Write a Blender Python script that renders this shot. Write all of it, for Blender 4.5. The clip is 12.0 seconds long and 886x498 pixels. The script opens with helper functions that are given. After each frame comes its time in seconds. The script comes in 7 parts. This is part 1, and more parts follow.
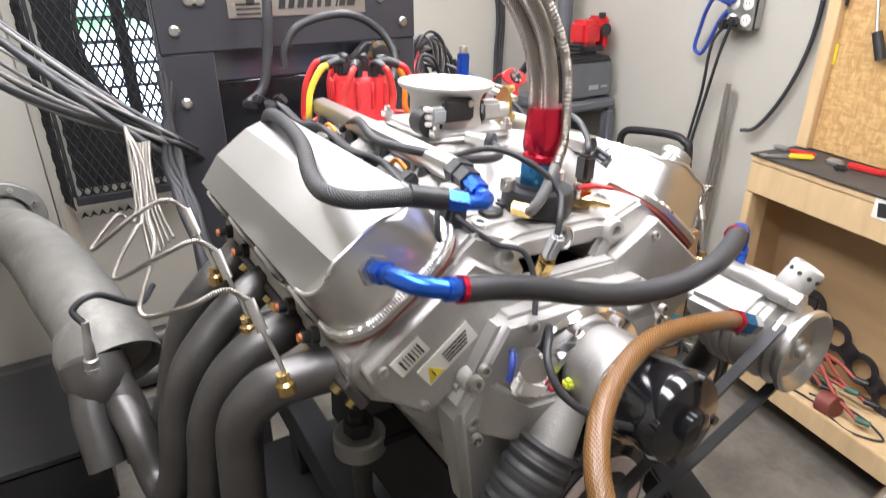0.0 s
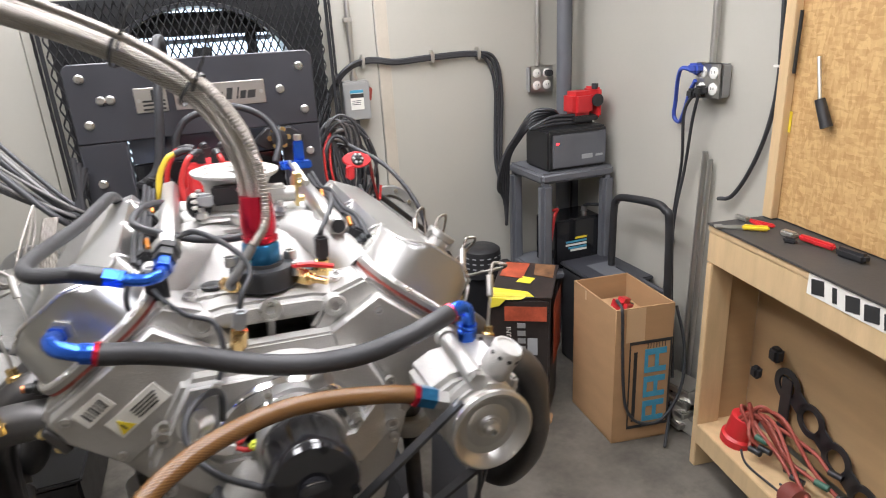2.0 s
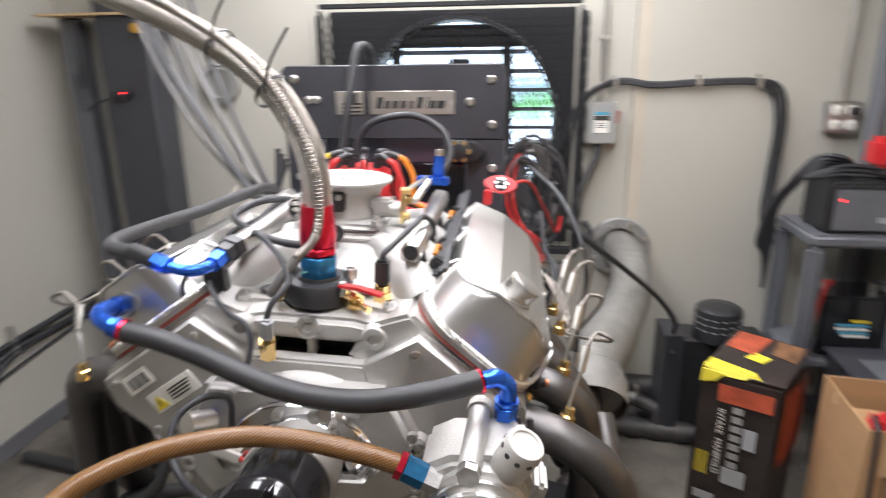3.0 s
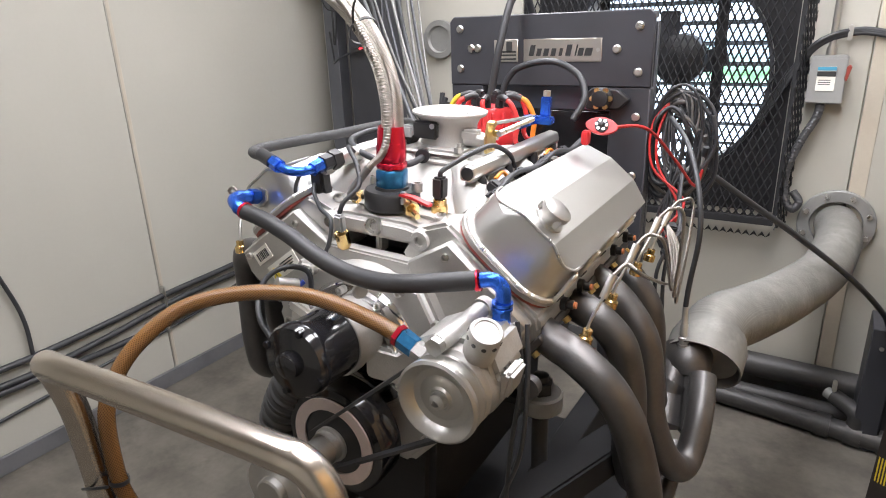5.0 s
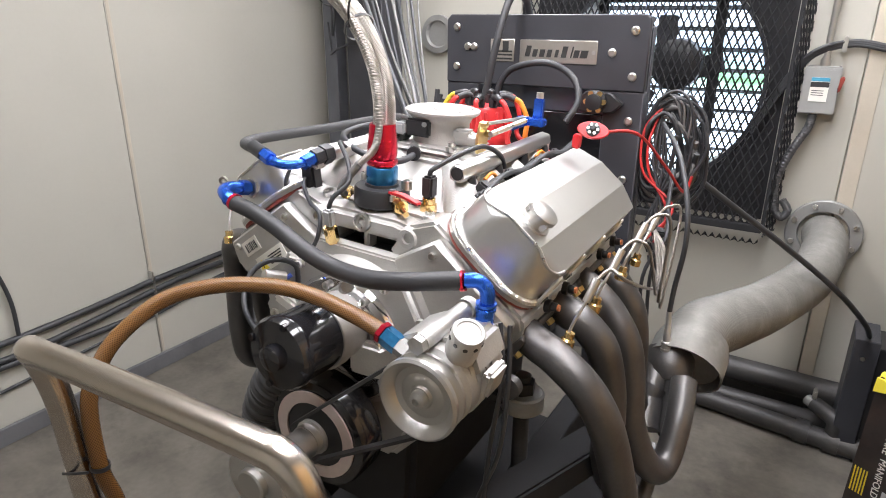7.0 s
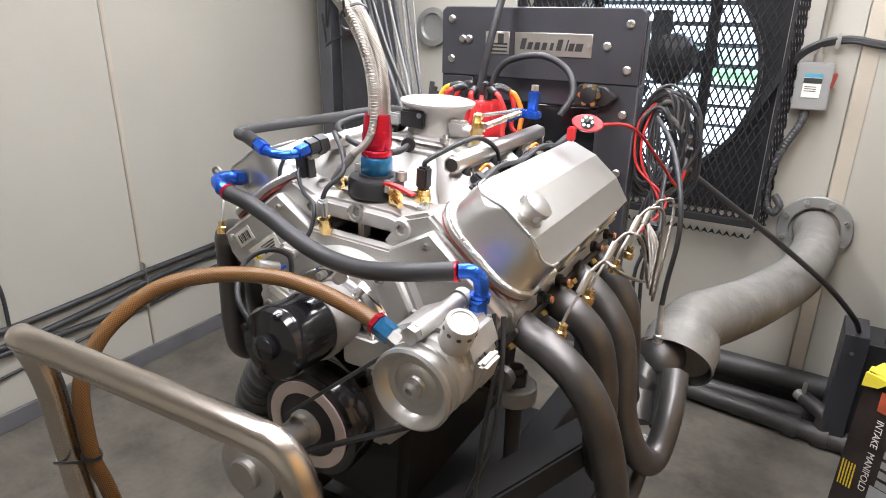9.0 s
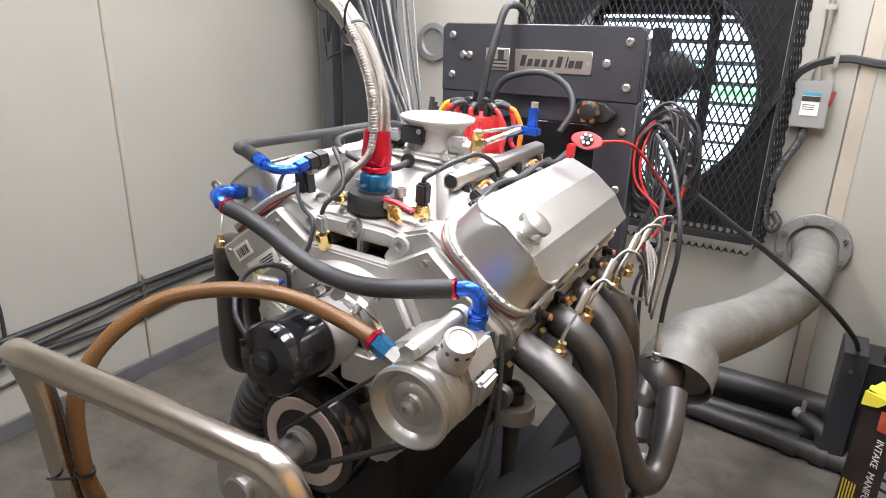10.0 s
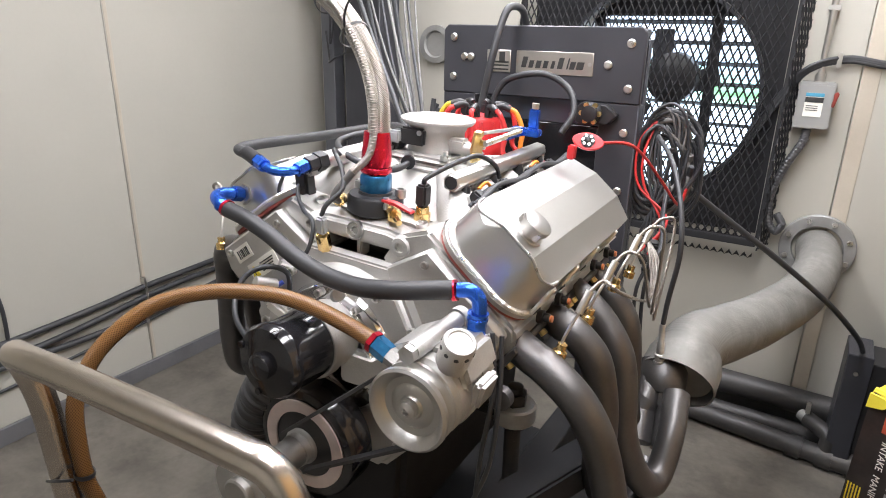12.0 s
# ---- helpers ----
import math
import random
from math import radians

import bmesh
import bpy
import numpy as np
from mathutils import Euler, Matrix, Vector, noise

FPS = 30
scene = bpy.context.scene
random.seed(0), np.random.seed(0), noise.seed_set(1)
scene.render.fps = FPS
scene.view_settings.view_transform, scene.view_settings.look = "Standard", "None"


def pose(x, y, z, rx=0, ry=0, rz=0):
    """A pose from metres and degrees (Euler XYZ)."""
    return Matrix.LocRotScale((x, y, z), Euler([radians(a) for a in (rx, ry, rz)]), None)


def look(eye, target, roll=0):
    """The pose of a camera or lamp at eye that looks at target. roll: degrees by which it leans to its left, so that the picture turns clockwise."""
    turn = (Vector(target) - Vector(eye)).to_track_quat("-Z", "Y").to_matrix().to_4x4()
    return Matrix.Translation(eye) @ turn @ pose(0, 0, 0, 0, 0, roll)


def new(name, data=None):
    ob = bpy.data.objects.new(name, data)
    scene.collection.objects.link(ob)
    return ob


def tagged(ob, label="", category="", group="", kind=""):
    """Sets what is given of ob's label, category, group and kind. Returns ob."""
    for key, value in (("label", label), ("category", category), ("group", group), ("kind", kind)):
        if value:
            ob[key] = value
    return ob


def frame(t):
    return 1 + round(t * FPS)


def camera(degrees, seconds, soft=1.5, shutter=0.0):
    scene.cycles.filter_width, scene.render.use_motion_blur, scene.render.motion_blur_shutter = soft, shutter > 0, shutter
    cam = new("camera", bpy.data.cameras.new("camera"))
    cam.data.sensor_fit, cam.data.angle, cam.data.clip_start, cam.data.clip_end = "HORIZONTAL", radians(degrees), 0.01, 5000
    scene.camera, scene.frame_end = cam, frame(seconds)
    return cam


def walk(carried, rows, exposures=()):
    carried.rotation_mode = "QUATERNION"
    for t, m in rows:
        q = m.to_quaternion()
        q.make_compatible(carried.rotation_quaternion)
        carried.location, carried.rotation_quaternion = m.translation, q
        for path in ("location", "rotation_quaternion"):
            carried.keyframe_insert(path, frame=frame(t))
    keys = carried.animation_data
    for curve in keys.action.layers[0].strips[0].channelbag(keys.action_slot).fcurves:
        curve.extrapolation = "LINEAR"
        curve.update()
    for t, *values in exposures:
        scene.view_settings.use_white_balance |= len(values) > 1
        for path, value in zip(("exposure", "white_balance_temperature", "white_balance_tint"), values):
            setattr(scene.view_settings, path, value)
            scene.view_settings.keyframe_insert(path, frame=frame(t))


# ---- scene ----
U = 1.22  # metres to one unit of the plan
cam = camera(70.3, 12.0, soft=1.0, shutter=0.4)
PATH = [
    (0, (-0.409, -0.445, 1.219), (0.516, 1.112, 0.37), -0.3),
    (0.5, (-0.406, -0.44, 1.256), (0.513, 1.169, 0.502), -0.4),
    (1, (-0.368, -0.476, 1.26), (0.504, 1.167, 0.523), -2.2),
    (1.5, (-0.213, -0.628, 1.253), (0.476, 1.126, 0.584), -2.2),
    (2, (-0.031, -0.689, 1.248), (0.598, 1.09, 0.585), -3.4),
    (2.5, (0.126, -0.627, 1.238), (0.474, 1.238, 0.604), -1.2),
    (3, (0.234, -0.603, 1.231), (-0.031, 1.293, 0.653), -0.8),
    (3.5, (0.367, -0.631, 1.223), (-0.507, 1.066, 0.626), 2.1),
    (3.7, (0.387, -0.637, 1.224), (-0.51, 1.04, 0.607), 0.1),
    (5.3, (0.513, -0.626, 1.197), (-0.508, 0.956, 0.522), -1.6),
    (5.5, (0.512, -0.625, 1.199), (-0.502, 0.956, 0.512), -1.0),
    (6, (0.513, -0.62, 1.205), (-0.485, 0.976, 0.528), -0.5),
    (6.5, (0.528, -0.624, 1.191), (-0.479, 0.977, 0.541), -0.8),
    (7, (0.513, -0.627, 1.208), (-0.472, 0.975, 0.526), 0.3),
    (9, (0.513, -0.629, 1.204), (-0.45, 0.979, 0.506), 0.9),
    (9.5, (0.512, -0.629, 1.205), (-0.453, 0.988, 0.529), 1.2),
    (10, (0.511, -0.626, 1.208), (-0.456, 0.995, 0.548), 1.4),
    (10.5, (0.512, -0.625, 1.206), (-0.457, 0.997, 0.55), 1.4),
    (11, (0.513, -0.623, 1.207), (-0.451, 1.001, 0.55), 1.5),
    (11.5, (0.514, -0.621, 1.205), (-0.456, 1.001, 0.55), 1.4),
    (12, (0.514, -0.622, 1.206), (-0.465, 0.996, 0.553), 1.2),
]
walk(cam, [(t, look(Vector(eye) * U, Vector(target) * U, roll)) for t, eye, target, roll in PATH],
     exposures=[(0.0, 0.50), (0.5, 0.25), (1.5, 0.18), (2.5, 0.14), (3.5, 0.22), (5.5, 0.32), (9.0, 0.36), (12.0, 0.36)])

# ---- light ----
world = bpy.data.worlds.new("sky")
scene.world = world
world.use_nodes = True
wn = world.node_tree.nodes
sky = wn.new("ShaderNodeTexSky")
sky.sky_type, sky.sun_disc, sky.sun_elevation, sky.sun_rotation = "NISHITA", False, radians(40), radians(200)
world.node_tree.links.new(sky.outputs[0], wn["Background"].inputs[0])
wn["Background"].inputs[1].default_value = 0.1
scene.view_settings.exposure = 0.0


def strip_lamp(x, y, z, sx, sy, watts):
    d = bpy.data.lights.new("ceiling_lamp", "AREA")
    d.shape, d.size, d.size_y, d.energy, d.color = "RECTANGLE", sx * U, sy * U, watts, (0.995, 0.985, 1.04)
    ob = new("ceiling_lamp", d)
    ob.matrix_world = pose(x * U, y * U, z * U)
    return ob


for lx, ly in ((-0.36, -0.15), (0.42, -0.15), (-0.36, 0.95), (0.42, 0.95)):
    strip_lamp(lx, ly, 1.955, 0.30, 0.95, 22)


# ---- materials ----
def nodes_of(name):
    m = bpy.data.materials.new(name)
    m.use_nodes = True
    nt = m.node_tree
    return m, nt, nt.nodes["Principled BSDF"]


def mat(name, c, rough=0.5, metal=0.0, var=0.15, scale=8.0, bump=0.0, bscale=120.0, stretch=(1, 1, 1), rvar=0.1, coat=0.0, spots=0.0, dirt=(0.1, 0.09, 0.08)):
    """A surface with broad mottling, fine grain, uneven gloss, fine relief and, where wanted, stains."""
    m, nt, p = nodes_of(name)
    n, l = nt.nodes, nt.links
    tc = n.new("ShaderNodeTexCoord")
    mp = n.new("ShaderNodeMapping")
    mp.inputs["Scale"].default_value = stretch
    l.new(tc.outputs["Object"], mp.inputs[0])
    big, fine = n.new("ShaderNodeTexNoise"), n.new("ShaderNodeTexNoise")
    big.inputs["Scale"].default_value, big.inputs["Detail"].default_value = scale, 5
    fine.inputs["Scale"].default_value, fine.inputs["Detail"].default_value = bscale, 4
    for t in (big, fine):
        l.new(mp.outputs[0], t.inputs["Vector"])
    mix = n.new("ShaderNodeMix")
    mix.data_type = "RGBA"
    mix.inputs["A"].default_value = (*[max(0, v * (1 - var)) for v in c], 1)
    mix.inputs["B"].default_value = (*[min(1, v * (1 + var)) for v in c], 1)
    add = n.new("ShaderNodeMath")
    add.operation, add.use_clamp = "MULTIPLY_ADD", True
    add.inputs[1].default_value = 0.35
    l.new(fine.outputs[0], add.inputs[0])
    sub = n.new("ShaderNodeMath")
    sub.operation = "MULTIPLY_ADD"
    sub.inputs[1].default_value, sub.inputs[2].default_value = 1.6, -0.47
    l.new(big.outputs[0], sub.inputs[0])
    l.new(sub.outputs[0], add.inputs[2])
    l.new(add.outputs[0], mix.inputs["Factor"])
    col = mix.outputs["Result"]
    if spots:
        st = n.new("ShaderNodeTexNoise")
        st.inputs["Scale"].default_value, st.inputs["Detail"].default_value, st.inputs["Roughness"].default_value = scale * 0.6, 8, 0.7
        l.new(mp.outputs[0], st.inputs["Vector"])
        rr = n.new("ShaderNodeMapRange")
        rr.inputs["From Min"].default_value, rr.inputs["From Max"].default_value = 0.52, 0.75
        rr.inputs["To Max"].default_value = spots
        l.new(st.outputs[0], rr.inputs[0])
        m2 = n.new("ShaderNodeMix")
        m2.data_type = "RGBA"
        l.new(rr.outputs[0], m2.inputs["Factor"])
        l.new(col, m2.inputs["A"])
        m2.inputs["B"].default_value = (*dirt, 1)
        col = m2.outputs["Result"]
    l.new(col, p.inputs["Base Color"])
    rg = n.new("ShaderNodeMapRange")
    rg.inputs["To Min"].default_value, rg.inputs["To Max"].default_value = max(0.03, rough - rvar), min(1, rough + rvar)
    l.new(big.outputs[0], rg.inputs[0])
    l.new(rg.outputs[0], p.inputs["Roughness"])
    p.inputs["Metallic"].default_value = metal
    p.inputs["Coat Weight"].default_value = coat
    if bump:
        b = n.new("ShaderNodeBump")
        b.inputs["Strength"].default_value, b.inputs["Distance"].default_value = min(1, bump), 0.002
        l.new(fine.outputs[0], b.inputs["Height"])
        l.new(b.outputs[0], p.inputs["Normal"])
    return m


def braid(name, c_hi, c_lo, rough, metal, turns, pitch, strength=0.8):
    """A woven sheath: two crossing helices in relief, along the hose's own length."""
    m, nt, p = nodes_of(name)
    n, l = nt.nodes, nt.links
    uv = n.new("ShaderNodeUVMap")
    sep = n.new("ShaderNodeSeparateXYZ")
    l.new(uv.outputs[0], sep.inputs[0])
    waves = []
    for sign in (1, -1):
        a = n.new("ShaderNodeMath")
        a.operation = "MULTIPLY"
        a.inputs[1].default_value = turns * 2 * math.pi
        l.new(sep.outputs[0], a.inputs[0])
        b = n.new("ShaderNodeMath")
        b.operation = "MULTIPLY_ADD"
        b.inputs[1].default_value = sign * 2 * math.pi / pitch
        l.new(sep.outputs[1], b.inputs[0])
        l.new(a.outputs[0], b.inputs[2])
        s = n.new("ShaderNodeMath")
        s.operation = "SINE"
        l.new(b.outputs[0], s.inputs[0])
        waves.append(s)
    mx = n.new("ShaderNodeMath")
    mx.operation = "MAXIMUM"
    l.new(waves[0].outputs[0], mx.inputs[0])
    l.new(waves[1].outputs[0], mx.inputs[1])
    r = n.new("ShaderNodeMapRange")
    r.inputs["From Min"].default_value = -0.6
    l.new(mx.outputs[0], r.inputs[0])
    mix = n.new("ShaderNodeMix")
    mix.data_type = "RGBA"
    mix.inputs["A"].default_value, mix.inputs["B"].default_value = (*c_lo, 1), (*c_hi, 1)
    l.new(r.outputs[0], mix.inputs["Factor"])
    l.new(mix.outputs["Result"], p.inputs["Base Color"])
    p.inputs["Roughness"].default_value, p.inputs["Metallic"].default_value = rough, metal
    b = n.new("ShaderNodeBump")
    b.inputs["Strength"].default_value, b.inputs["Distance"].default_value = strength, 0.0012
    l.new(r.outputs[0], b.inputs["Height"])
    l.new(b.outputs[0], p.inputs["Normal"])
    return m


def osb_mat(name):
    m, nt, p = nodes_of(name)
    n, l = nt.nodes, nt.links
    tc = n.new("ShaderNodeTexCoord")
    cols = []
    for i, rot in enumerate((0.3, 1.2)):
        mp = n.new("ShaderNodeMapping")
        mp.inputs["Scale"].default_value = (40, 40, 120) if i else (120, 120, 36)
        mp.inputs["Rotation"].default_value = (rot, 0.2, rot)
        l.new(tc.outputs["Object"], mp.inputs[0])
        v = n.new("ShaderNodeTexVoronoi")
        v.inputs["Scale"].default_value = 1.0
        l.new(mp.outputs[0], v.inputs["Vector"])
        cols.append(v)
    add = n.new("ShaderNodeMix")
    add.data_type = "RGBA"
    add.inputs["Factor"].default_value = 0.5
    l.new(cols[0].outputs["Color"], add.inputs["A"])
    l.new(cols[1].outputs["Color"], add.inputs["B"])
    bw = n.new("ShaderNodeRGBToBW")
    l.new(add.outputs["Result"], bw.inputs[0])
    ramp = n.new("ShaderNodeValToRGB")
    ramp.color_ramp.elements[0].position, ramp.color_ramp.elements[0].color = 0.25, (0.43, 0.25, 0.095, 1)
    ramp.color_ramp.elements[1].position, ramp.color_ramp.elements[1].color = 0.75, (0.60, 0.39, 0.17, 1)
    l.new(bw.outputs[0], ramp.inputs[0])
    l.new(ramp.outputs[0], p.inputs["Base Color"])
    p.inputs["Roughness"].default_value = 0.6
    b = n.new("ShaderNodeBump")
    b.inputs["Strength"].default_value, b.inputs["Distance"].default_value = 0.4, 0.001
    l.new(bw.outputs[0], b.inputs["Height"])
    l.new(b.outputs[0], p.inputs["Normal"])
    return m


def glow(name, c, strength):
    m, nt, p = nodes_of(name)
    p.inputs["Base Color"].default_value = (*c, 1)
    p.inputs["Emission Color"].default_value = (*c, 1)
    p.inputs["Emission Strength"].default_value = strength
    return m


def outdoors_mat():
    """Bright hazy daylight with soft foliage low down, seen through the fan's opening."""
    m, nt, p = nodes_of("outdoors")
    n, l = nt.nodes, nt.links
    tc, sep = n.new("ShaderNodeTexCoord"), n.new("ShaderNodeSeparateXYZ")
    l.new(tc.outputs["Object"], sep.inputs[0])
    ns = n.new("ShaderNodeTexNoise")
    ns.inputs["Scale"].default_value, ns.inputs["Detail"].default_value = 1.3, 4
    l.new(tc.outputs["Object"], ns.inputs["Vector"])
    a = n.new("ShaderNodeMath")
    a.operation = "MULTIPLY_ADD"
    a.inputs[1].default_value = 0.8
    l.new(ns.outputs[0], a.inputs[0])
    l.new(sep.outputs[2], a.inputs[2])
    ramp = n.new("ShaderNodeValToRGB")
    e = ramp.color_ramp.elements
    e[0].position, e[0].color = 0.345, (0.66, 0.80, 1.0, 1)
    e[1].position, e[1].color = 0.43, (0.66, 0.80, 1.0, 1)
    g1 = e.new(0.378)
    g1.color = (0.13, 0.40, 0.16, 1)
    g2 = e.new(0.402)
    g2.color = (0.34, 0.48, 0.62, 1)
    r = n.new("ShaderNodeMapRange")
    r.inputs["From Min"].default_value, r.inputs["From Max"].default_value = -2.2, 4.2
    l.new(a.outputs[0], r.inputs[0])
    l.new(r.outputs[0], ramp.inputs[0])
    l.new(ramp.outputs[0], p.inputs["Emission Color"])
    p.inputs["Base Color"].default_value = (0, 0, 0, 1)
    p.inputs["Emission Strength"].default_value = 3.2
    return m


WALL = mat("painted_wall_panel", (0.45, 0.434, 0.382), 0.42, var=0.05, scale=2.0, bump=0.06, bscale=60, spots=0.10, dirt=(0.42, 0.37, 0.30))
BATTEN = mat("stained_seam_strip", (0.49, 0.44, 0.36), 0.5, var=0.15, scale=4, spots=0.3, dirt=(0.35, 0.24, 0.15))
CONC = mat("concrete", (0.135, 0.122, 0.102), 0.55, var=0.6, scale=4.5, bump=0.4, bscale=45, spots=0.95, dirt=(0.05, 0.045, 0.038))
BASEB = mat("grey_baseboard", (0.13, 0.13, 0.135), 0.6, var=0.2, scale=5, spots=0.4, dirt=(0.05, 0.05, 0.05))
CEIL = mat("ceiling_paint", (0.72, 0.70, 0.65), 0.7, var=0.04, scale=2)
CAST = mat("cast_aluminium", (0.53, 0.52, 0.50), 0.70, 0.8, var=0.08, scale=14, bump=0.4, bscale=420, rvar=0.08)
CASTD = mat("dull_cast_aluminium", (0.54, 0.53, 0.51), 0.54, 1.0, var=0.16, scale=16, bump=0.3, bscale=300, rvar=0.1, spots=0.25, dirt=(0.44, 0.42, 0.39))
SHEET = mat("brushed_sheet_aluminium", (0.57, 0.565, 0.55), 0.38, 1.0, var=0.05, scale=7, bump=0.04, bscale=240, rvar=0.06, spots=0.10, dirt=(0.45, 0.44, 0.43))
MACH = mat("machined_aluminium", (0.56, 0.55, 0.53), 0.38, 1.0, var=0.06, scale=20, bump=0.05, bscale=300, rvar=0.07)
WELD = mat("weld_bead", (0.80, 0.79, 0.77), 0.3, 1.0, var=0.08, scale=60, rvar=0.08)
CHROME = mat("polished_ring", (0.82, 0.82, 0.83), 0.10, 1.0, var=0.04, scale=9, rvar=0.05)
STEEL = mat("raw_header_steel", (0.125, 0.120, 0.118), 0.43, 0.8, var=0.3, scale=11, bump=0.15, bscale=160, rvar=0.12, spots=0.55, dirt=(0.13, 0.10, 0.085))
ZINC = mat("galvanised_duct", (0.215, 0.208, 0.193), 0.6, 0.4, var=0.22, scale=16, bump=0.3, bscale=90, rvar=0.12, spots=0.3, dirt=(0.55, 0.54, 0.5))
GALV = mat("flange_grey", (0.33, 0.33, 0.32), 0.5, 0.5, var=0.15, scale=14, bump=0.2, bscale=150, spots=0.35, dirt=(0.16, 0.15, 0.14))
EMT = mat("conduit", (0.55, 0.54, 0.51), 0.35, 0.9, var=0.1, scale=9)
STAINL = mat("satin_stainless", (0.66, 0.60, 0.54), 0.24, 1.0, var=0.07, scale=6, bump=0.06, bscale=160, stretch=(1, 1, 9), rvar=0.07)
BOLT = mat("bolt_zinc", (0.70, 0.69, 0.67), 0.3, 1.0, var=0.12, scale=60)
BBOLT = mat("black_bolt", (0.05, 0.05, 0.05), 0.35, 0.6, var=0.2, scale=60)
GOLD = mat("yellow_zinc", (0.72, 0.55, 0.25), 0.32, 1.0, var=0.15, scale=50)
BRASS = mat("brass", (0.78, 0.55, 0.24), 0.25, 1.0, var=0.12, scale=40)
RED = mat("red_anodised", (0.62, 0.02, 0.05), 0.25, 0.75, var=0.12, scale=30, rvar=0.08)
BLUE = mat("blue_anodised", (0.03, 0.13, 0.62), 0.25, 0.75, var=0.14, scale=30, rvar=0.08)
TEAL = mat("pale_blue_anodised", (0.03, 0.17, 0.35), 0.3, 0.7, var=0.5, scale=70, rvar=0.08)
REDP = mat("red_plastic", (0.56, 0.025, 0.03), 0.38, var=0.12, scale=18, rvar=0.08)
BLK = mat("black_plastic", (0.024, 0.024, 0.026), 0.42, var=0.3, scale=20, bump=0.1, bscale=300)
BLKG = mat("black_gloss", (0.012, 0.012, 0.014), 0.14, var=0.2, scale=20, coat=0.4)
POWD = mat("black_powder_coat", (0.043, 0.044, 0.052), 0.42, var=0.2, scale=7, bump=0.2, bscale=500, spots=0.12, dirt=(0.08, 0.08, 0.085))
RUB = mat("black_rubber", (0.028, 0.028, 0.03), 0.5, var=0.2, scale=14, bump=0.1, bscale=260, rvar=0.08)
CABLE = mat("grey_black_cable", (0.035, 0.036, 0.04), 0.45, var=0.25, scale=14)
GCABLE = mat("grey_cable", (0.16, 0.155, 0.15), 0.45, var=0.2, scale=14)
RWIRE = mat("red_wire", (0.50, 0.03, 0.03), 0.4, var=0.15, scale=20)
OWIRE = mat("orange_wire", (0.75, 0.25, 0.03), 0.4, var=0.15, scale=20)
YWIRE = mat("yellow_wire", (0.75, 0.55, 0.05), 0.4, var=0.15, scale=20)
BWIRE = mat("blue_cord", (0.05, 0.09, 0.42), 0.4, var=0.15, scale=20)
GASKET = mat("red_brown_gasket", (0.27, 0.06, 0.045), 0.65, var=0.2, scale=30)
WHITE = mat("white_plastic", (0.78, 0.76, 0.71), 0.4, var=0.06, scale=14)
GREYP = mat("grey_plastic", (0.36, 0.37, 0.38), 0.4, var=0.1, scale=14)
CARTG = mat("slate_grey_plastic", (0.13, 0.135, 0.15), 0.45, var=0.15, scale=9, bump=0.1, bscale=200)
BOXG = mat("grey_enamel_steel", (0.31, 0.31, 0.30), 0.35, 0.1, var=0.07, scale=8)
LABEL = mat("paper_label", (0.80, 0.78, 0.72), 0.5, var=0.04, scale=20)
INK = mat("label_ink", (0.03, 0.03, 0.03), 0.5, var=0.1)
YEL = mat("warning_yellow", (0.80, 0.62, 0.04), 0.45, var=0.06)
TEALP = mat("printed_blue", (0.06, 0.30, 0.45), 0.6, var=0.15, scale=30)
CARD = mat("cardboard", (0.42, 0.25, 0.125), 0.75, var=0.12, scale=5, bump=0.1, bscale=90, stretch=(1, 1, 3), spots=0.15, dirt=(0.30, 0.17, 0.08))
TAPE = mat("packing_tape", (0.55, 0.38, 0.22), 0.3, var=0.08, scale=8)
BOXB = mat("printed_black_carton", (0.035, 0.028, 0.026), 0.32, var=0.4, scale=9, bump=0.15, bscale=80, spots=0.35, dirt=(0.12, 0.06, 0.045))
BOXR = mat("printed_red_carton", (0.40, 0.08, 0.04), 0.35, var=0.5, scale=16, spots=0.6, dirt=(0.08, 0.03, 0.02))
BOXO = mat("printed_orange_carton", (0.20, 0.10, 0.05), 0.4, var=0.6, scale=22, spots=0.9, dirt=(0.09, 0.085, 0.07))
TAPEY = mat("yellow_tape", (0.78, 0.66, 0.06), 0.35, var=0.08, scale=9)
OSB = osb_mat("strand_board")
PINE = mat("pine_lumber", (0.60, 0.43, 0.24), 0.55, var=0.14, scale=4, bump=0.12, bscale=50, stretch=(7, 7, 1.2), spots=0.15, dirt=(0.42, 0.26, 0.12))
PLY = mat("plywood_sheet", (0.42, 0.28, 0.145), 0.6, var=0.12, scale=3, bump=0.1, bscale=60, stretch=(1, 1, 6), spots=0.15, dirt=(0.40, 0.25, 0.12))
MAT_ = mat("black_rubber_mat", (0.05, 0.047, 0.045), 0.6, var=0.25, scale=6, bump=0.2, bscale=120, spots=0.3, dirt=(0.12, 0.10, 0.08))
MESHB = mat("matte_black_mesh", (0.012, 0.012, 0.014), 0.75, var=0.3, scale=20, spots=0.15, dirt=(0.04, 0.04, 0.04))
PIPEB = mat("black_iron_pipe", (0.055, 0.053, 0.052), 0.5, 0.3, var=0.3, scale=9, bump=0.2, bscale=120, spots=0.4, dirt=(0.16, 0.14, 0.12))
OUTSIDE = outdoors_mat()
TUBE_ON = glow("lit_fluorescent_tube", (0.975, 0.985, 1.0), 4.0)
LED = glow("red_led", (1.0, 0.02, 0.03), 6.0)
BRAID = braid("stainless_braid", (0.50, 0.465, 0.415), (0.15, 0.138, 0.12), 0.33, 1.0, 22, 0.0034, 0.8)
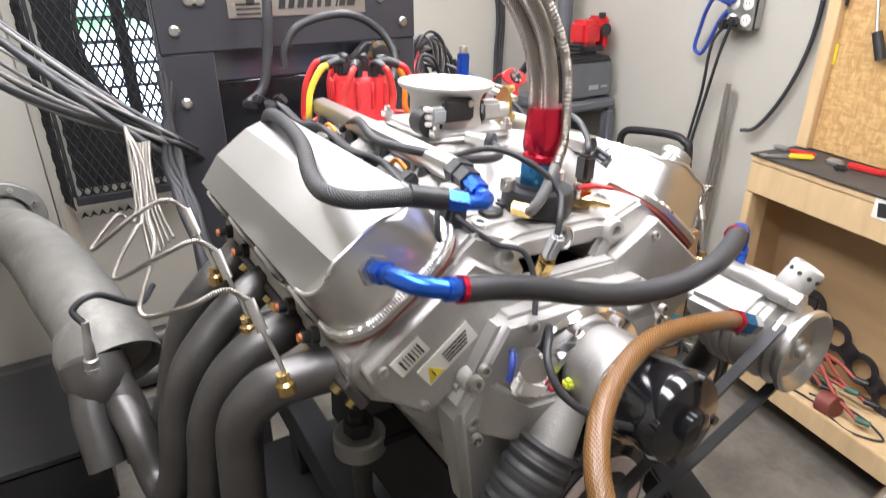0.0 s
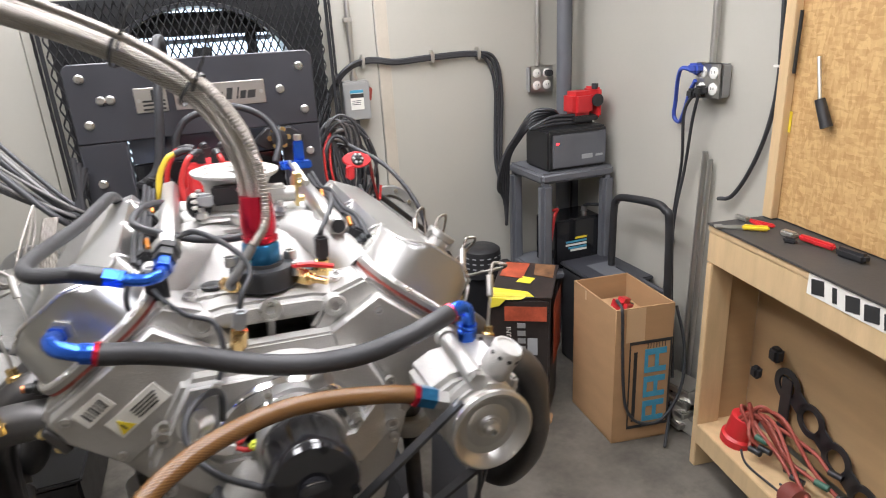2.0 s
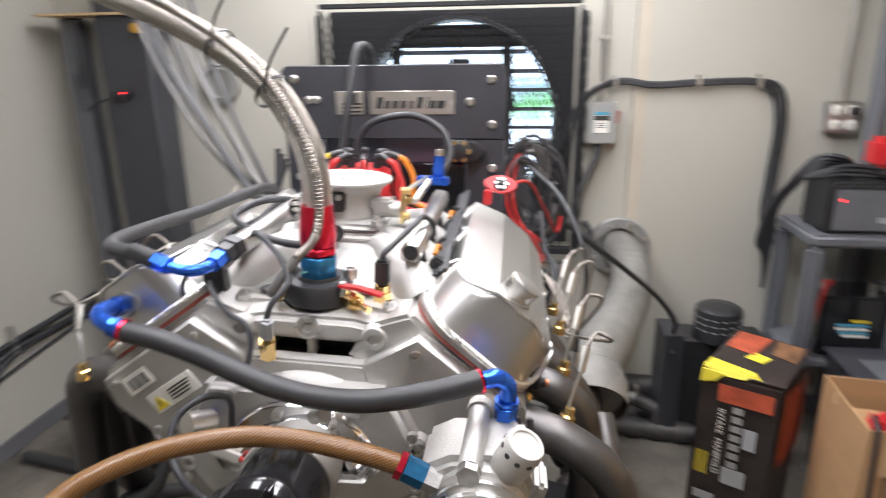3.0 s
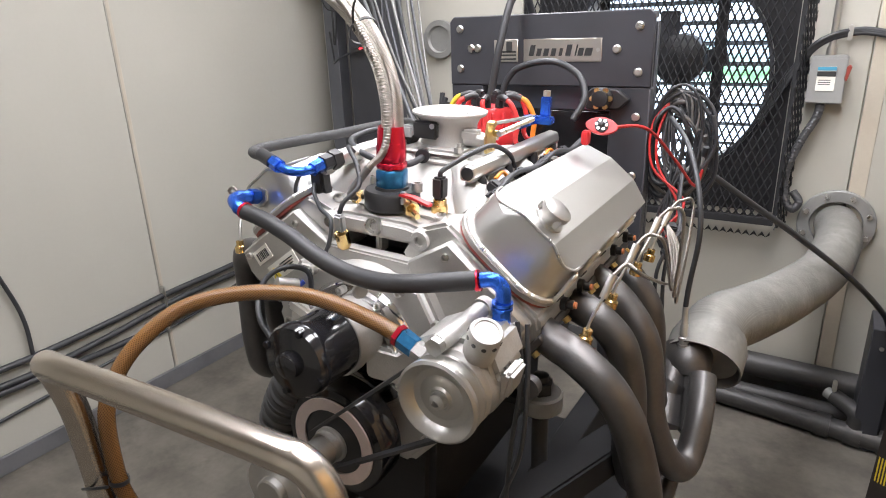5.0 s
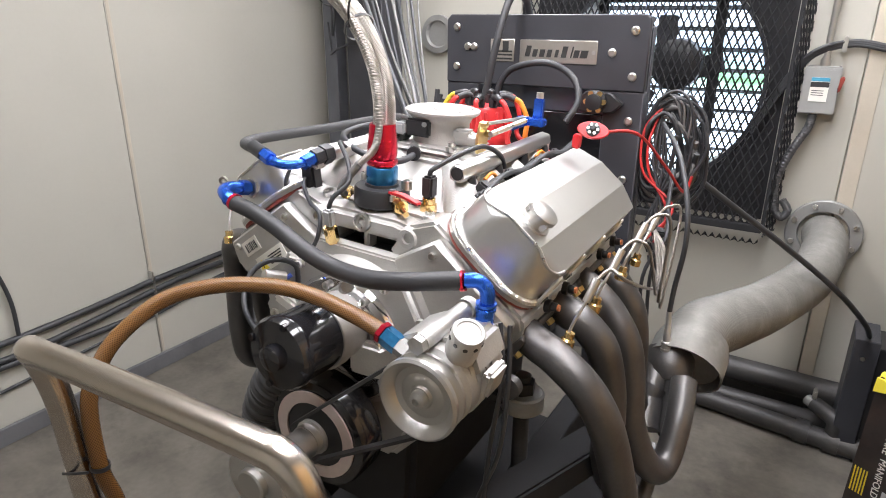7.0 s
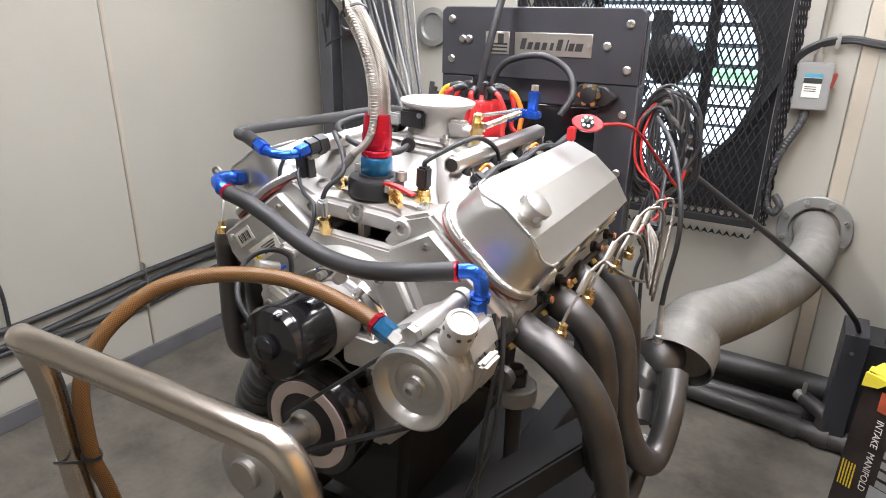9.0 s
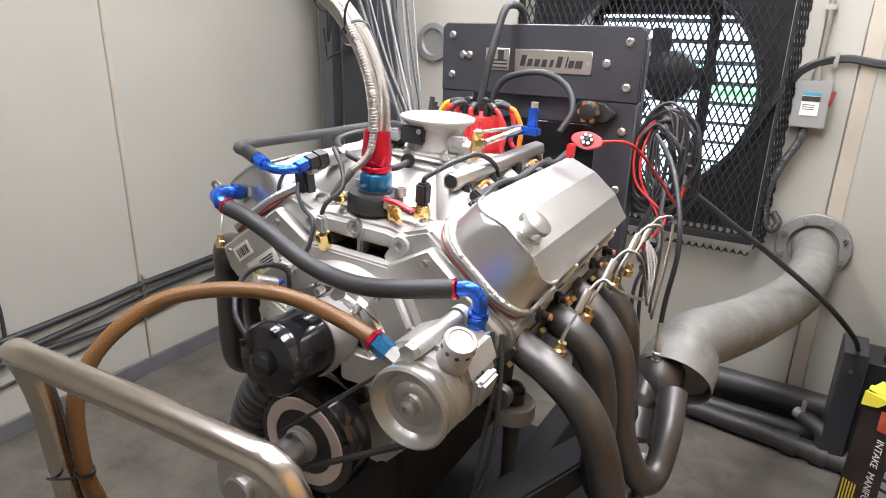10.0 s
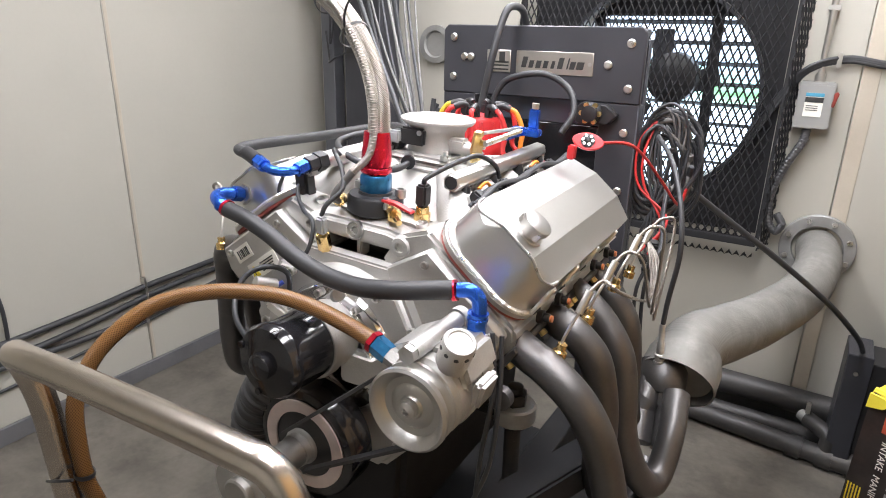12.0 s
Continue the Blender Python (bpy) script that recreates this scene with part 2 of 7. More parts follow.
CONV = braid("convoluted_steel_line", (0.42, 0.39, 0.35), (0.15, 0.14, 0.125), 0.32, 1.0, 0, 0.005, 1.0)
NBRAID = braid("black_nylon_braid", (0.050, 0.050, 0.052), (0.012, 0.012, 0.013), 0.55, 0.0, 16, 0.0042, 0.45)
AMBER = braid("amber_reinforced_hose", (0.20, 0.10, 0.034), (0.085, 0.038, 0.012), 0.2, 0.0, 20, 0.0052, 0.3)
FLEXC = braid("flexible_conduit", (0.10, 0.10, 0.105), (0.03, 0.03, 0.03), 0.4, 0.3, 0, 0.009, 1.0)
DUCTR = braid("ribbed_duct_hose", (0.05, 0.05, 0.052), (0.015, 0.015, 0.016), 0.5, 0.0, 0, 0.022, 1.0)


# ---- building tools (in units of the plan; U turns them into metres) ----
V = Vector
base_of = {}


def box(bm, c, s, rot=None):
    m = Matrix.Translation(c) @ (Euler([radians(a) for a in rot]).to_matrix().to_4x4() if rot else Matrix.Identity(4)) @ Matrix.Diagonal((*s, 1))
    return bmesh.ops.create_cube(bm, size=1, matrix=m)["verts"]


def basis(d):
    d = V(d).normalized()
    a = d.orthogonal().normalized()
    return a, d.cross(a), d


def ring(c, d, r, seg, turn=0.0):
    a, b, _ = basis(d)
    return [V(c) + a * r * math.cos(turn + 2 * math.pi * i / seg) + b * r * math.sin(turn + 2 * math.pi * i / seg) for i in range(seg)]


def loft(bm, rings, caps=True, closed=True):
    vs = [[bm.verts.new(p) for p in r] for r in rings]
    k = len(vs[0])
    for a, b in zip(vs, vs[1:]):
        for i in range(k if closed else k - 1):
            bm.faces.new((a[i], a[(i + 1) % k], b[(i + 1) % k], b[i]))
    if caps and closed:
        bm.faces.new(list(reversed(vs[0])))
        bm.faces.new(vs[-1])
    return vs


def lathe(bm, o, axis, prof, seg=28, caps=True):
    """prof: (radius, height along the axis) from the foot to the top."""
    d = V(axis).normalized()
    loft(bm, [ring(V(o) + d * h, d, max(r, 0.0003), seg) for r, h in prof], caps)


def cyl(bm, p0, p1, r0, r1=None, seg=20):
    p0, p1 = V(p0), V(p1)
    d = p1 - p0
    loft(bm, [ring(p0, d, r0, seg), ring(p1, d, r0 if r1 is None else r1, seg)])


def hexa(bm, p0, p1, r):
    cyl(bm, p0, p1, r, seg=6)


def prism(bm, poly, vec):
    loft(bm, [[V(p) for p in poly], [V(p) + V(vec) for p in poly]])


def spline(pts, n=8):
    pts = [V(p) for p in pts]
    if len(pts) < 3:
        return pts
    ext = [pts[0] * 2 - pts[1]] + pts + [pts[-1] * 2 - pts[-2]]
    out = []
    for i in range(1, len(ext) - 2):
        p0, p1, p2, p3 = ext[i - 1:i + 3]
        for k in range(n):
            t = k / n
            out.append(0.5 * (2 * p1 + (p2 - p0) * t + (2 * p0 - 5 * p1 + 4 * p2 - p3) * t * t + (3 * p1 - 3 * p2 + p3 - p0) * t ** 3))
    return out + [pts[-1]]


def sweep(bm, pts, r, seg=10, n=8, ripple=0.0, every=0.004, rr=None, smooth=True):
    """A hose or bent tube through the points, with a map round and along it. rr: radii to blend along the way."""
    c = spline(pts, n) if smooth else [V(p) for p in pts]
    if ripple:
        fine, step = [c[0]], every / 4
        for a, b in zip(c, c[1:]):
            k = max(1, int((b - a).length / step))
            fine += [a.lerp(b, (j + 1) / k) for j in range(k)]
        c = fine
    uvl = bm.loops.layers.uv.verify()
    d0 = (c[1] - c[0]).normalized()
    a = d0.orthogonal().normalized()
    rings, ls, dist = [], [], 0.0
    for i, p in enumerate(c):
        d = (c[min(i + 1, len(c) - 1)] - c[max(i - 1, 0)]).normalized()
        a = (a - d * a.dot(d)).normalized()
        b = d.cross(a)
        if i:
            dist += (p - c[i - 1]).length
        rad = r if rr is None else float(np.interp(i / (len(c) - 1), np.linspace(0, 1, len(rr)), rr))
        if ripple:
            rad *= 1 + ripple * math.sin(2 * math.pi * dist / every)
        rings.append([bm.verts.new(p + (a * math.cos(2 * math.pi * k / seg) + b * math.sin(2 * math.pi * k / seg)) * rad) for k in range(seg)])
        ls.append(dist * U)
    for i in range(len(c) - 1):
        for k in range(seg):
            f = bm.faces.new((rings[i][k], rings[i][(k + 1) % seg], rings[i + 1][(k + 1) % seg], rings[i + 1][k]))
            for lp, uv in zip(f.loops, ((k / seg, ls[i]), ((k + 1) / seg, ls[i]), ((k + 1) / seg, ls[i + 1]), (k / seg, ls[i + 1]))):
                lp[uvl].uv = uv
    bm.faces.new(list(reversed(rings[0])))
    bm.faces.new(rings[-1])


def bevel(bm, w, seg=2, angle=30):
    bmesh.ops.recalc_face_normals(bm, faces=bm.faces)
    es = [e for e in bm.edges if len(e.link_faces) == 2 and e.calc_face_angle() > radians(angle)]
    if es:
        bmesh.ops.bevel(bm, geom=es, offset=w, segments=seg, affect="EDGES", clamp_overlap=True)


def mesh_of(name, bm, material, base, xf, sharp=38):
    bmesh.ops.recalc_face_normals(bm, faces=bm.faces)
    bm.transform(Matrix.Translation(-base) @ Matrix.Scale(U, 4) @ (xf or Matrix.Identity(4)))
    me = bpy.data.meshes.new(name)
    bm.to_mesh(me)
    bm.free()
    me.materials.append(material)
    me.shade_smooth()
    me.set_sharp_from_angle(angle=radians(sharp))
    return me


def thing(name, at, label, category, group="", kind=""):
    ob = new(name)
    ob.location = V(at) * U
    ob.empty_display_size = 0.05
    base_of[ob] = V(at) * U
    return tagged(ob, label, category, group, kind)


def part(name, bm, material, parent, label="", xf=None, sharp=38):
    b = base_of[parent]
    ob = new(name, mesh_of(name, bm, material, b, xf, sharp))
    ob.parent = parent
    base_of[ob] = b
    if label:
        ob["label"] = label
    return ob


def solo(name, bm, material, at, label, category, group="", kind="", xf=None):
    b = V(at) * U
    ob = new(name, mesh_of(name, bm, material, b, xf))
    ob.location = b
    base_of[ob] = b
    return tagged(ob, label, category, group, kind)


def B():
    return bmesh.new()


def made(fn, *a, **k):
    bm = B()
    fn(bm, *a, **k)
    return bm


def bbox(c, s, w=0.003, rot=None, seg=2):
    bm = B()
    box(bm, c, s, rot)
    bevel(bm, w, seg)
    return bm


def hose(pts, r, **k):
    return made(sweep, pts, r, **k)


def plate_hole(bm, x0, x1, z0, z1, cx, cz, r, ya, yb, seg=48):
    """A slab between two depths with a round hole through it."""
    def edge(a):
        dx, dz = math.cos(a), math.sin(a)
        k = min((x1 - cx) / dx if dx > 1e-6 else 9, (x0 - cx) / dx if dx < -1e-6 else 9, (z1 - cz) / dz if dz > 1e-6 else 9, (z0 - cz) / dz if dz < -1e-6 else 9)
        return cx + dx * k, cz + dz * k
    corners = sorted(math.atan2(z - cz, x - cx) % (2 * math.pi) for x in (x0, x1) for z in (z0, z1))
    angs = sorted(set([2 * math.pi * i / seg for i in range(seg)] + corners))
    outer, inner = [edge(a) for a in angs], [(cx + r * math.cos(a), cz + r * math.sin(a)) for a in angs]
    loft(bm, [[V((x, ya, z)) for x, z in inner], [V((x, ya, z)) for x, z in outer], [V((x, yb, z)) for x, z in outer], [V((x, yb, z)) for x, z in inner], [V((x, ya, z)) for x, z in inner]], caps=False)
    bmesh.ops.remove_doubles(bm, verts=bm.verts, dist=1e-6)


# ---- the room ----
XL, XR, YB, YF, ZC = -1.44, 1.345, 1.548, -1.9, 2.0
FX, FZ, FR = -0.015, 1.03, 0.325  # fan opening in the back wall

solo("floor", bbox((0, -0.2, -0.05), (3.2, 4.0, 0.1), 0.001), CONC, (0, 0, 0), "stained grey concrete workshop floor with dust and worn patches", "floor", kind="structure")
solo("ceiling", bbox((0, -0.2, ZC + 0.05), (3.2, 4.0, 0.1), 0.001), CEIL, (0, 0, ZC), "plain off-white painted ceiling", "ceiling", kind="structure")


def panel_wall(name, label, spans, make, at):
    w = thing(name, at, label, "wall", kind="structure")
    for a, b in spans:
        part("wall_panel", make(a, b), WALL, w)
    return w


def slab(x0, x1, y0, y1, z0, z1, w=0.0025):
    return bbox(((x0 + x1) / 2, (y0 + y1) / 2, (z0 + z1) / 2), (x1 - x0, y1 - y0, z1 - z0), w, seg=1)


def north(a, b):
    if a < FX < b:
        bm = made(plate_hole, a + 0.0015, b - 0.0015, 0, ZC, FX, FZ, FR, YB, YB + 0.03)
        return bm
    return slab(a + 0.0015, b - 0.0015, YB, YB + 0.03, 0, ZC)


wall_n = panel_wall("wall_north", "off-white insulated panel wall with vertical seams behind the dyno", ((XL, -0.50), (-0.50, 0.558), (0.558, XR)), north, (0, YB, 0))
part("wall_core", made(plate_hole, XL - 0.1, XR + 0.1, 0, ZC, FX, FZ, FR, YB + 0.032, YB + 0.12), BATTEN, wall_n)
part("seam_strip", slab(0.562, 0.605, YB - 0.003, YB - 0.0005, 0.07, ZC), BATTEN, wall_n, "brown-stained cover strip beside the seam")
part("seam_strip", slab(-0.49, -0.455, YB - 0.003, YB - 0.0005, 0.07, 0.60), BATTEN, wall_n, "brown-stained cover strip beside the seam")
wall_w = panel_wall("wall_west", "off-white insulated panel wall with vertical seams", ((YF, -0.47), (-0.47, 0.575), (0.575, YB + 0.03)), lambda a, b: slab(XL - 0.03, XL, a + 0.0008, b - 0.0008, 0, ZC, 0.0015), (XL, 0, 0))
part("wall_core", slab(XL - 0.12, XL - 0.032, YF, YB + 0.1, 0, ZC), BATTEN, wall_w)
part("seam_strip", slab(XL + 0.0005, XL + 0.003, 0.578, 0.590, 0.06, ZC), BATTEN, wall_w)
wall_e = panel_wall("wall_east", "off-white insulated panel wall behind the workbench", ((YF, 0.2), (0.2, YB + 0.03)), lambda a, b: slab(XR, XR + 0.03, a + 0.0015, b - 0.0015, 0, ZC), (XR, 0, 0))
part("wall_core", slab(XR + 0.032, XR + 0.12, YF, YB + 0.1, 0, ZC), BATTEN, wall_e)
wall_s = panel_wall("wall_south", "off-white panel wall that closes the cell", ((XL, 0.0), (0.0, XR)), lambda a, b: slab(a + 0.0015, b - 0.0015, YF - 0.03, YF, 0, ZC), (0, YF, 0))

bb = thing("baseboard", (0, YB, 0), "dark grey dusty baseboard round the foot of the walls", "baseboard", kind="structure")
part("board", slab(XL + 0.016, XR - 0.001, YB - 0.014, YB - 0.0035, 0, 0.075), BASEB, bb)
part("board", slab(XL + 0.0035, XL + 0.016, YF, YB - 0.001, 0, 0.058), BASEB, bb)
part("board", slab(XR - 0.014, XR - 0.001, 0.6, YB - 0.016, 0, 0.07), BASEB, bb)

for lx, ly in ((-0.36, -0.15), (0.42, -0.15), (-0.36, 0.95), (0.42, 0.95)):
    fx = thing("ceiling_light", (lx, ly, ZC), "white fluorescent strip light on the ceiling", "ceiling light", "ceiling strip lights")
    part("housing", bbox((lx, ly, ZC - 0.012), (0.34, 1.0, 0.022), 0.004), WHITE, fx)
    for dx in (-0.12, -0.04, 0.04, 0.12):
        part("tube", made(cyl, (lx + dx, ly - 0.48, ZC - 0.027), (lx + dx, ly + 0.48, ZC - 0.027), 0.0055, seg=12), TUBE_ON, fx)

# ---- the fan opening, its guard and the daylight behind ----
out = new("backdrop", mesh_of("backdrop", bbox((0, 5.2, 1.0), (9, 0.02, 5), 0.001), OUTSIDE, V((0, 5.2, 1.0)) * U, None))
out.location = V((0, 5.2, 1.0)) * U
tagged(out, "bright hazy daylight and foliage outside the building", "backdrop", kind="structure")

fan = thing("exhaust_fan", (FX, YB, FZ), "round wall exhaust fan with dark louvre slats and hub motor", "fan")
bm = B()
loft(bm, [ring((FX, y, FZ), (0, 1, 0), r, 64) for y, r in ((YB - 0.012, FR), (YB + 0.16, FR), (YB + 0.16, FR + 0.012), (YB - 0.012, FR + 0.012), (YB - 0.012, FR))], caps=False)
bmesh.ops.remove_doubles(bm, verts=bm.verts, dist=1e-6)
part("ring", bm, POWD, fan)
for i in range(10):
    z = FZ - 0.29 + i * 0.064
    h = math.sqrt(max(0.0, FR ** 2 - (z - FZ) ** 2)) - 0.003
    if h > 0.04:
        part("louvre_slat", bbox((FX, YB + 0.12, z), (2 * h, 0.03, 0.004), 0.001, rot=(-22, 0, 0), seg=1), POWD, fan)
for x in (-0.232, 0.150):
    h = math.sqrt(FR ** 2 - (x - FX) ** 2) - 0.002
    part("strut", bbox((x, YB + 0.085, FZ), (0.034, 0.012, 2 * h), 0.002), MESHB, fan)
part("top_plate", slab(FX - 0.24, FX + 0.24, YB + 0.06, YB + 0.075, 1.268, 1.34), MESHB, fan, "black plate across the top of the opening")
bm = B()
lathe(bm, (FX + 0.06, YB + 0.08, FZ + 0.05), (0, -1, 0), ((0.02, 0), (0.076, 0.002), (0.080, 0.03), (0.078, 0.085), (0.060, 0.098), (0.02, 0.102)))
part("motor", bm, BLK, fan)
for i in range(5):
    a = 2 * math.pi * i / 5 + 0.3
    c, s = math.cos(a), math.sin(a)
    bm = B()
    loft(bm, [[V((FX + c * r - s * w * k, YB + 0.105 + dy * k, FZ + s * r + c * w * k)) for k, dy in ((-1, 0.012), (1, -0.012), (1, -0.009), (-1, 0.015))] for r, w in ((0.05, 0.02), (0.14, 0.035), (0.20, 0.03))])
    part("blade", bm, POWD, fan)

CX0, CX1, CZ0, CZ1, CY = -0.445, 0.382, 0.605, 1.395, YB - 0.075
cage = thing("fan_guard", ((CX0 + CX1) / 2, YB, CZ0), "black expanded-metal guard cage over the fan opening", "guard cage")
for c, s in ((((CX0 + CX1) / 2, CY, CZ1), (CX1 - CX0, 0.03, 0.014)), (((CX0 + CX1) / 2, CY, CZ0), (CX1 - CX0, 0.03, 0.022)), ((CX0, CY, (CZ0 + CZ1) / 2), (0.010, 0.012, CZ1 - CZ0 - 0.024)), ((CX1, CY, (CZ0 + CZ1) / 2), (0.010, 0.012, CZ1 - CZ0 - 0.024))):
    part("frame_bar", bbox(c, s, 0.002), MESHB, cage)
part("back_sheet", made(plate_hole, CX0 + 0.012, CX1 - 0.012, CZ0 + 0.012, CZ1 - 0.012, FX, FZ, FR + 0.014, YB - 0.006, YB - 0.0035), MESHB, cage, "black sheet round the opening")


def diamonds(x0, x1, z0, z1, to3, w=0.0225, h=0.048, t=0.0062):
    """Expanded metal: zigzag strands of flat ribbon that meet at the knuckles."""
    bm = B()
    for row in range(int((z1 - z0) / (h / 2))):
        zc = z0 + row * h / 2
        n = int((x1 - x0) / (w / 2))
        pts = [(x0 + i * w / 2, zc + (h / 4 if (i + row) % 2 else -h / 4)) for i in range(n + 1)]
        ra, rb, rc = ([bm.verts.new(to3(x, min(max(z + o, z0), z1), d)) for x, z in pts] for o, d in ((-t, 0), (t, 0.0015), (0, -0.003)))
        for i in range(n):
            for p, q in ((ra, rb), (rb, rc), (rc, ra)):
                bm.faces.new((p[i], p[i + 1], q[i + 1], q[i]))
    return bm


part("mesh_screen", diamonds(CX0 + 0.01, CX1 - 0.01, CZ0 + 0.01, CZ1 - 0.01, lambda x, z, d: V((x, CY + d, z))), MESHB, cage, "black diamond mesh")["kind"] = "stuff"
part("side_screen", diamonds(CY, YB + 0.03, CZ0 - 0.02, CZ1, lambda x, z, d: V((CX1 + 0.006 + d + (x - CY) * 0.25, x - 0.02, z))), MESHB, cage, "black diamond mesh")["kind"] = "stuff"
part("side_screen", diamonds(CY, YB + 0.03, CZ0 - 0.02, CZ1, lambda x, z, d: V((CX0 - 0.006 + d - (x - CY) * 0.25, x - 0.02, z))), MESHB, cage, "black diamond mesh")["kind"] = "stuff"
part("bottom_screen", diamonds(CX0, CX1, CZ0 - 0.055, CZ0 - 0.012, lambda x, z, d: V((x, CY + 0.01 + d, z))), MESHB, cage, "black diamond mesh")["kind"] = "stuff"

# ---- ducts that carry the exhaust to the wall ----


def duct(side, pts, fl, label):
    d = thing("exhaust_duct", fl, label, "duct", "exhaust ducts")
    fx, fz = fl[0], fl[2]
    bm = B()
    loft(bm, [ring((fx, y, fz), (0, 1, 0), r, 40) for y, r in ((YB - 0.004, 0.068), (YB - 0.022, 0.068), (YB - 0.022, 0.104), (YB - 0.004, 0.104), (YB - 0.004, 0.068))], caps=False)
    bmesh.ops.remove_doubles(bm, verts=bm.verts, dist=1e-6)
    bevel(bm, 0.003, 1)
    f = part("wall_flange", bm, GALV, d, "bolted grey steel wall flange")
    for i in range(8):
        a = 2 * math.pi * (i + 0.5) / 8
        p = V((fx + 0.088 * math.cos(a), YB - 0.022, fz + 0.088 * math.sin(a)))
        part("bolt", made(hexa, p, p + V((0, -0.008, 0)), 0.008), BOLT, f)
    bm = B()
    sweep(bm, pts, 0.058, seg=32, n=16, ripple=0.006, every=0.0045)
    part("pipe", bm, ZINC, d, "dull galvanised flexible exhaust pipe")
    p0, p1 = V(pts[0]), spline(pts, 16)[3]
    ax = (p1 - p0).normalized()
    bm = B()
    loft(bm, [ring(p0 + ax * h, ax, r, 36) for h, r in ((-0.016, 0.069), (0.03, 0.068), (0.055, 0.061), (0.055, 0.0575), (0.025, 0.064), (-0.016, 0.066), (-0.016, 0.069))], caps=False)
    part("end_collar", bm, ZINC, d, "loose sleeve round the collector")
    return d


duct(1, ((0.360, 0.478, 0.616), (0.368, 0.55, 0.650), (0.407, 0.68, 0.632), (0.46, 0.88, 0.600), (0.53, 1.15, 0.584), (0.556, 1.38, 0.604), (0.545, 1.535, 0.603)), (0.545, YB, 0.603), "grey flexible exhaust duct from the header to a wall flange")
duct(-1, ((-0.436, 0.462, 0.682), (-0.447, 0.52, 0.715), (-0.469, 0.62, 0.726), (-0.512, 0.85, 0.714), (-0.565, 1.1, 0.672), (-0.61, 1.35, 0.60), (-0.625, 1.535, 0.57)), (-0.625, YB, 0.57), "dusty grey exhaust pipe from the header to a wall flange")

# ---- electrical fittings on the back and right walls ----
sw = thing("safety_switch", (0.461, YB, 0.96), "grey steel safety switch box with a printed label", "switch box")
part("case", bbox((0.461, YB - 0.028, 1.027), (0.092, 0.05, 0.132), 0.004), BOXG, sw)
part("lid", bbox((0.461, YB - 0.055, 1.024), (0.088, 0.006, 0.122), 0.002), BOXG, sw)
part("label_plate", bbox((0.459, YB - 0.0595, 1.03), (0.046, 0.002, 0.066), 0.0004), LABEL, sw, "white label with teal heading and dark print")
part("label_heading", bbox((0.459, YB - 0.0611, 1.058), (0.046, 0.001, 0.010), 0.0002), TEALP, sw)
part("label_print", bbox((0.459, YB - 0.0611, 1.044), (0.046, 0.001, 0.014), 0.0002), INK, sw)
for z in (1.033, 1.027, 1.021):
    part("label_line", bbox((0.456, YB - 0.0611, z - 0.006), (0.030, 0.0008, 0.002), 0.0002), INK, sw)
part("handle", bbox((0.508, YB - 0.045, 1.045), (0.012, 0.022, 0.044), 0.003, rot=(0, 12, 0)), mat("dull_red_lever", (0.30, 0.05, 0.035), 0.45), sw, "dull red operating lever")
part("hub", made(cyl, (0.461, YB - 0.028, 1.093), (0.461, YB - 0.028, 1.115), 0.013), EMT, sw)
solo("conduit", made(cyl, (0.461, YB - 0.028, 1.115), (0.461, YB - 0.028, ZC), 0.0085), EMT, (0.461, YB, 1.115), "thin galvanised conduit rising to the ceiling", "conduit", "wall conduits")
for z in (1.29, 1.75):
    solo("conduit_strap", bbox((0.461, YB - 0.02, z), (0.03, 0.036, 0.014), 0.002), EMT, (0.461, YB, z), "small galvanised conduit strap", "strap", "conduit straps")
solo("flexible_conduit", hose(((0.455, YB - 0.035, 0.965), (0.45, YB - 0.04, 0.92), (0.42, YB - 0.05, 0.85), (0.395, YB - 0.05, 0.76), (0.40, YB - 0.05, 0.68), (0.425, YB - 0.05, 0.645), (0.44, YB - 0.05, 0.67), (0.42, YB - 0.05, 0.70)), 0.012, ripple=0.08, every=0.010), FLEXC, (0.455, YB, 0.8), "grey flexible conduit curling below the switch box", "conduit")

CY2 = YB - 0.018
for k, off in enumerate((0.0, 0.014, 0.026)):
    solo("wall_cable", hose(((0.30, CY2 - 0.03, 0.90 + off), (0.37, CY2 - 0.01, 1.03 + off), (0.43, CY2 - off * 0.3 - 0.02, 1.12 + off * 0.5), (0.52, CY2, 1.15 + off * 0.4), (0.62, CY2, 1.138 + off * 0.4), (0.75, CY2, 1.144 + off * 0.4), (0.92, CY2, 1.146 + off * 0.4), (0.975 + off, CY2, 1.115 + off * 0.6), (1.0 + off, CY2, 1.02), (0.995 + off, CY2, 0.86), (0.985 + off, CY2 - 0.02, 0.74), (1.0 + off * 2, CY2 - 0.04, 0.64)), 0.0062), CABLE, (0.7, YB, 1.14), "black power cable strapped along the wall", "cable", "wall cables")
for x in (0.50, 0.755, 0.935):
    solo("cable_clip", bbox((x, YB - 0.016, 1.152), (0.012, 0.034, 0.044), 0.003), EMT, (x, YB, 1.15), "small metal cable clip on the wall", "clip", "cable clips")


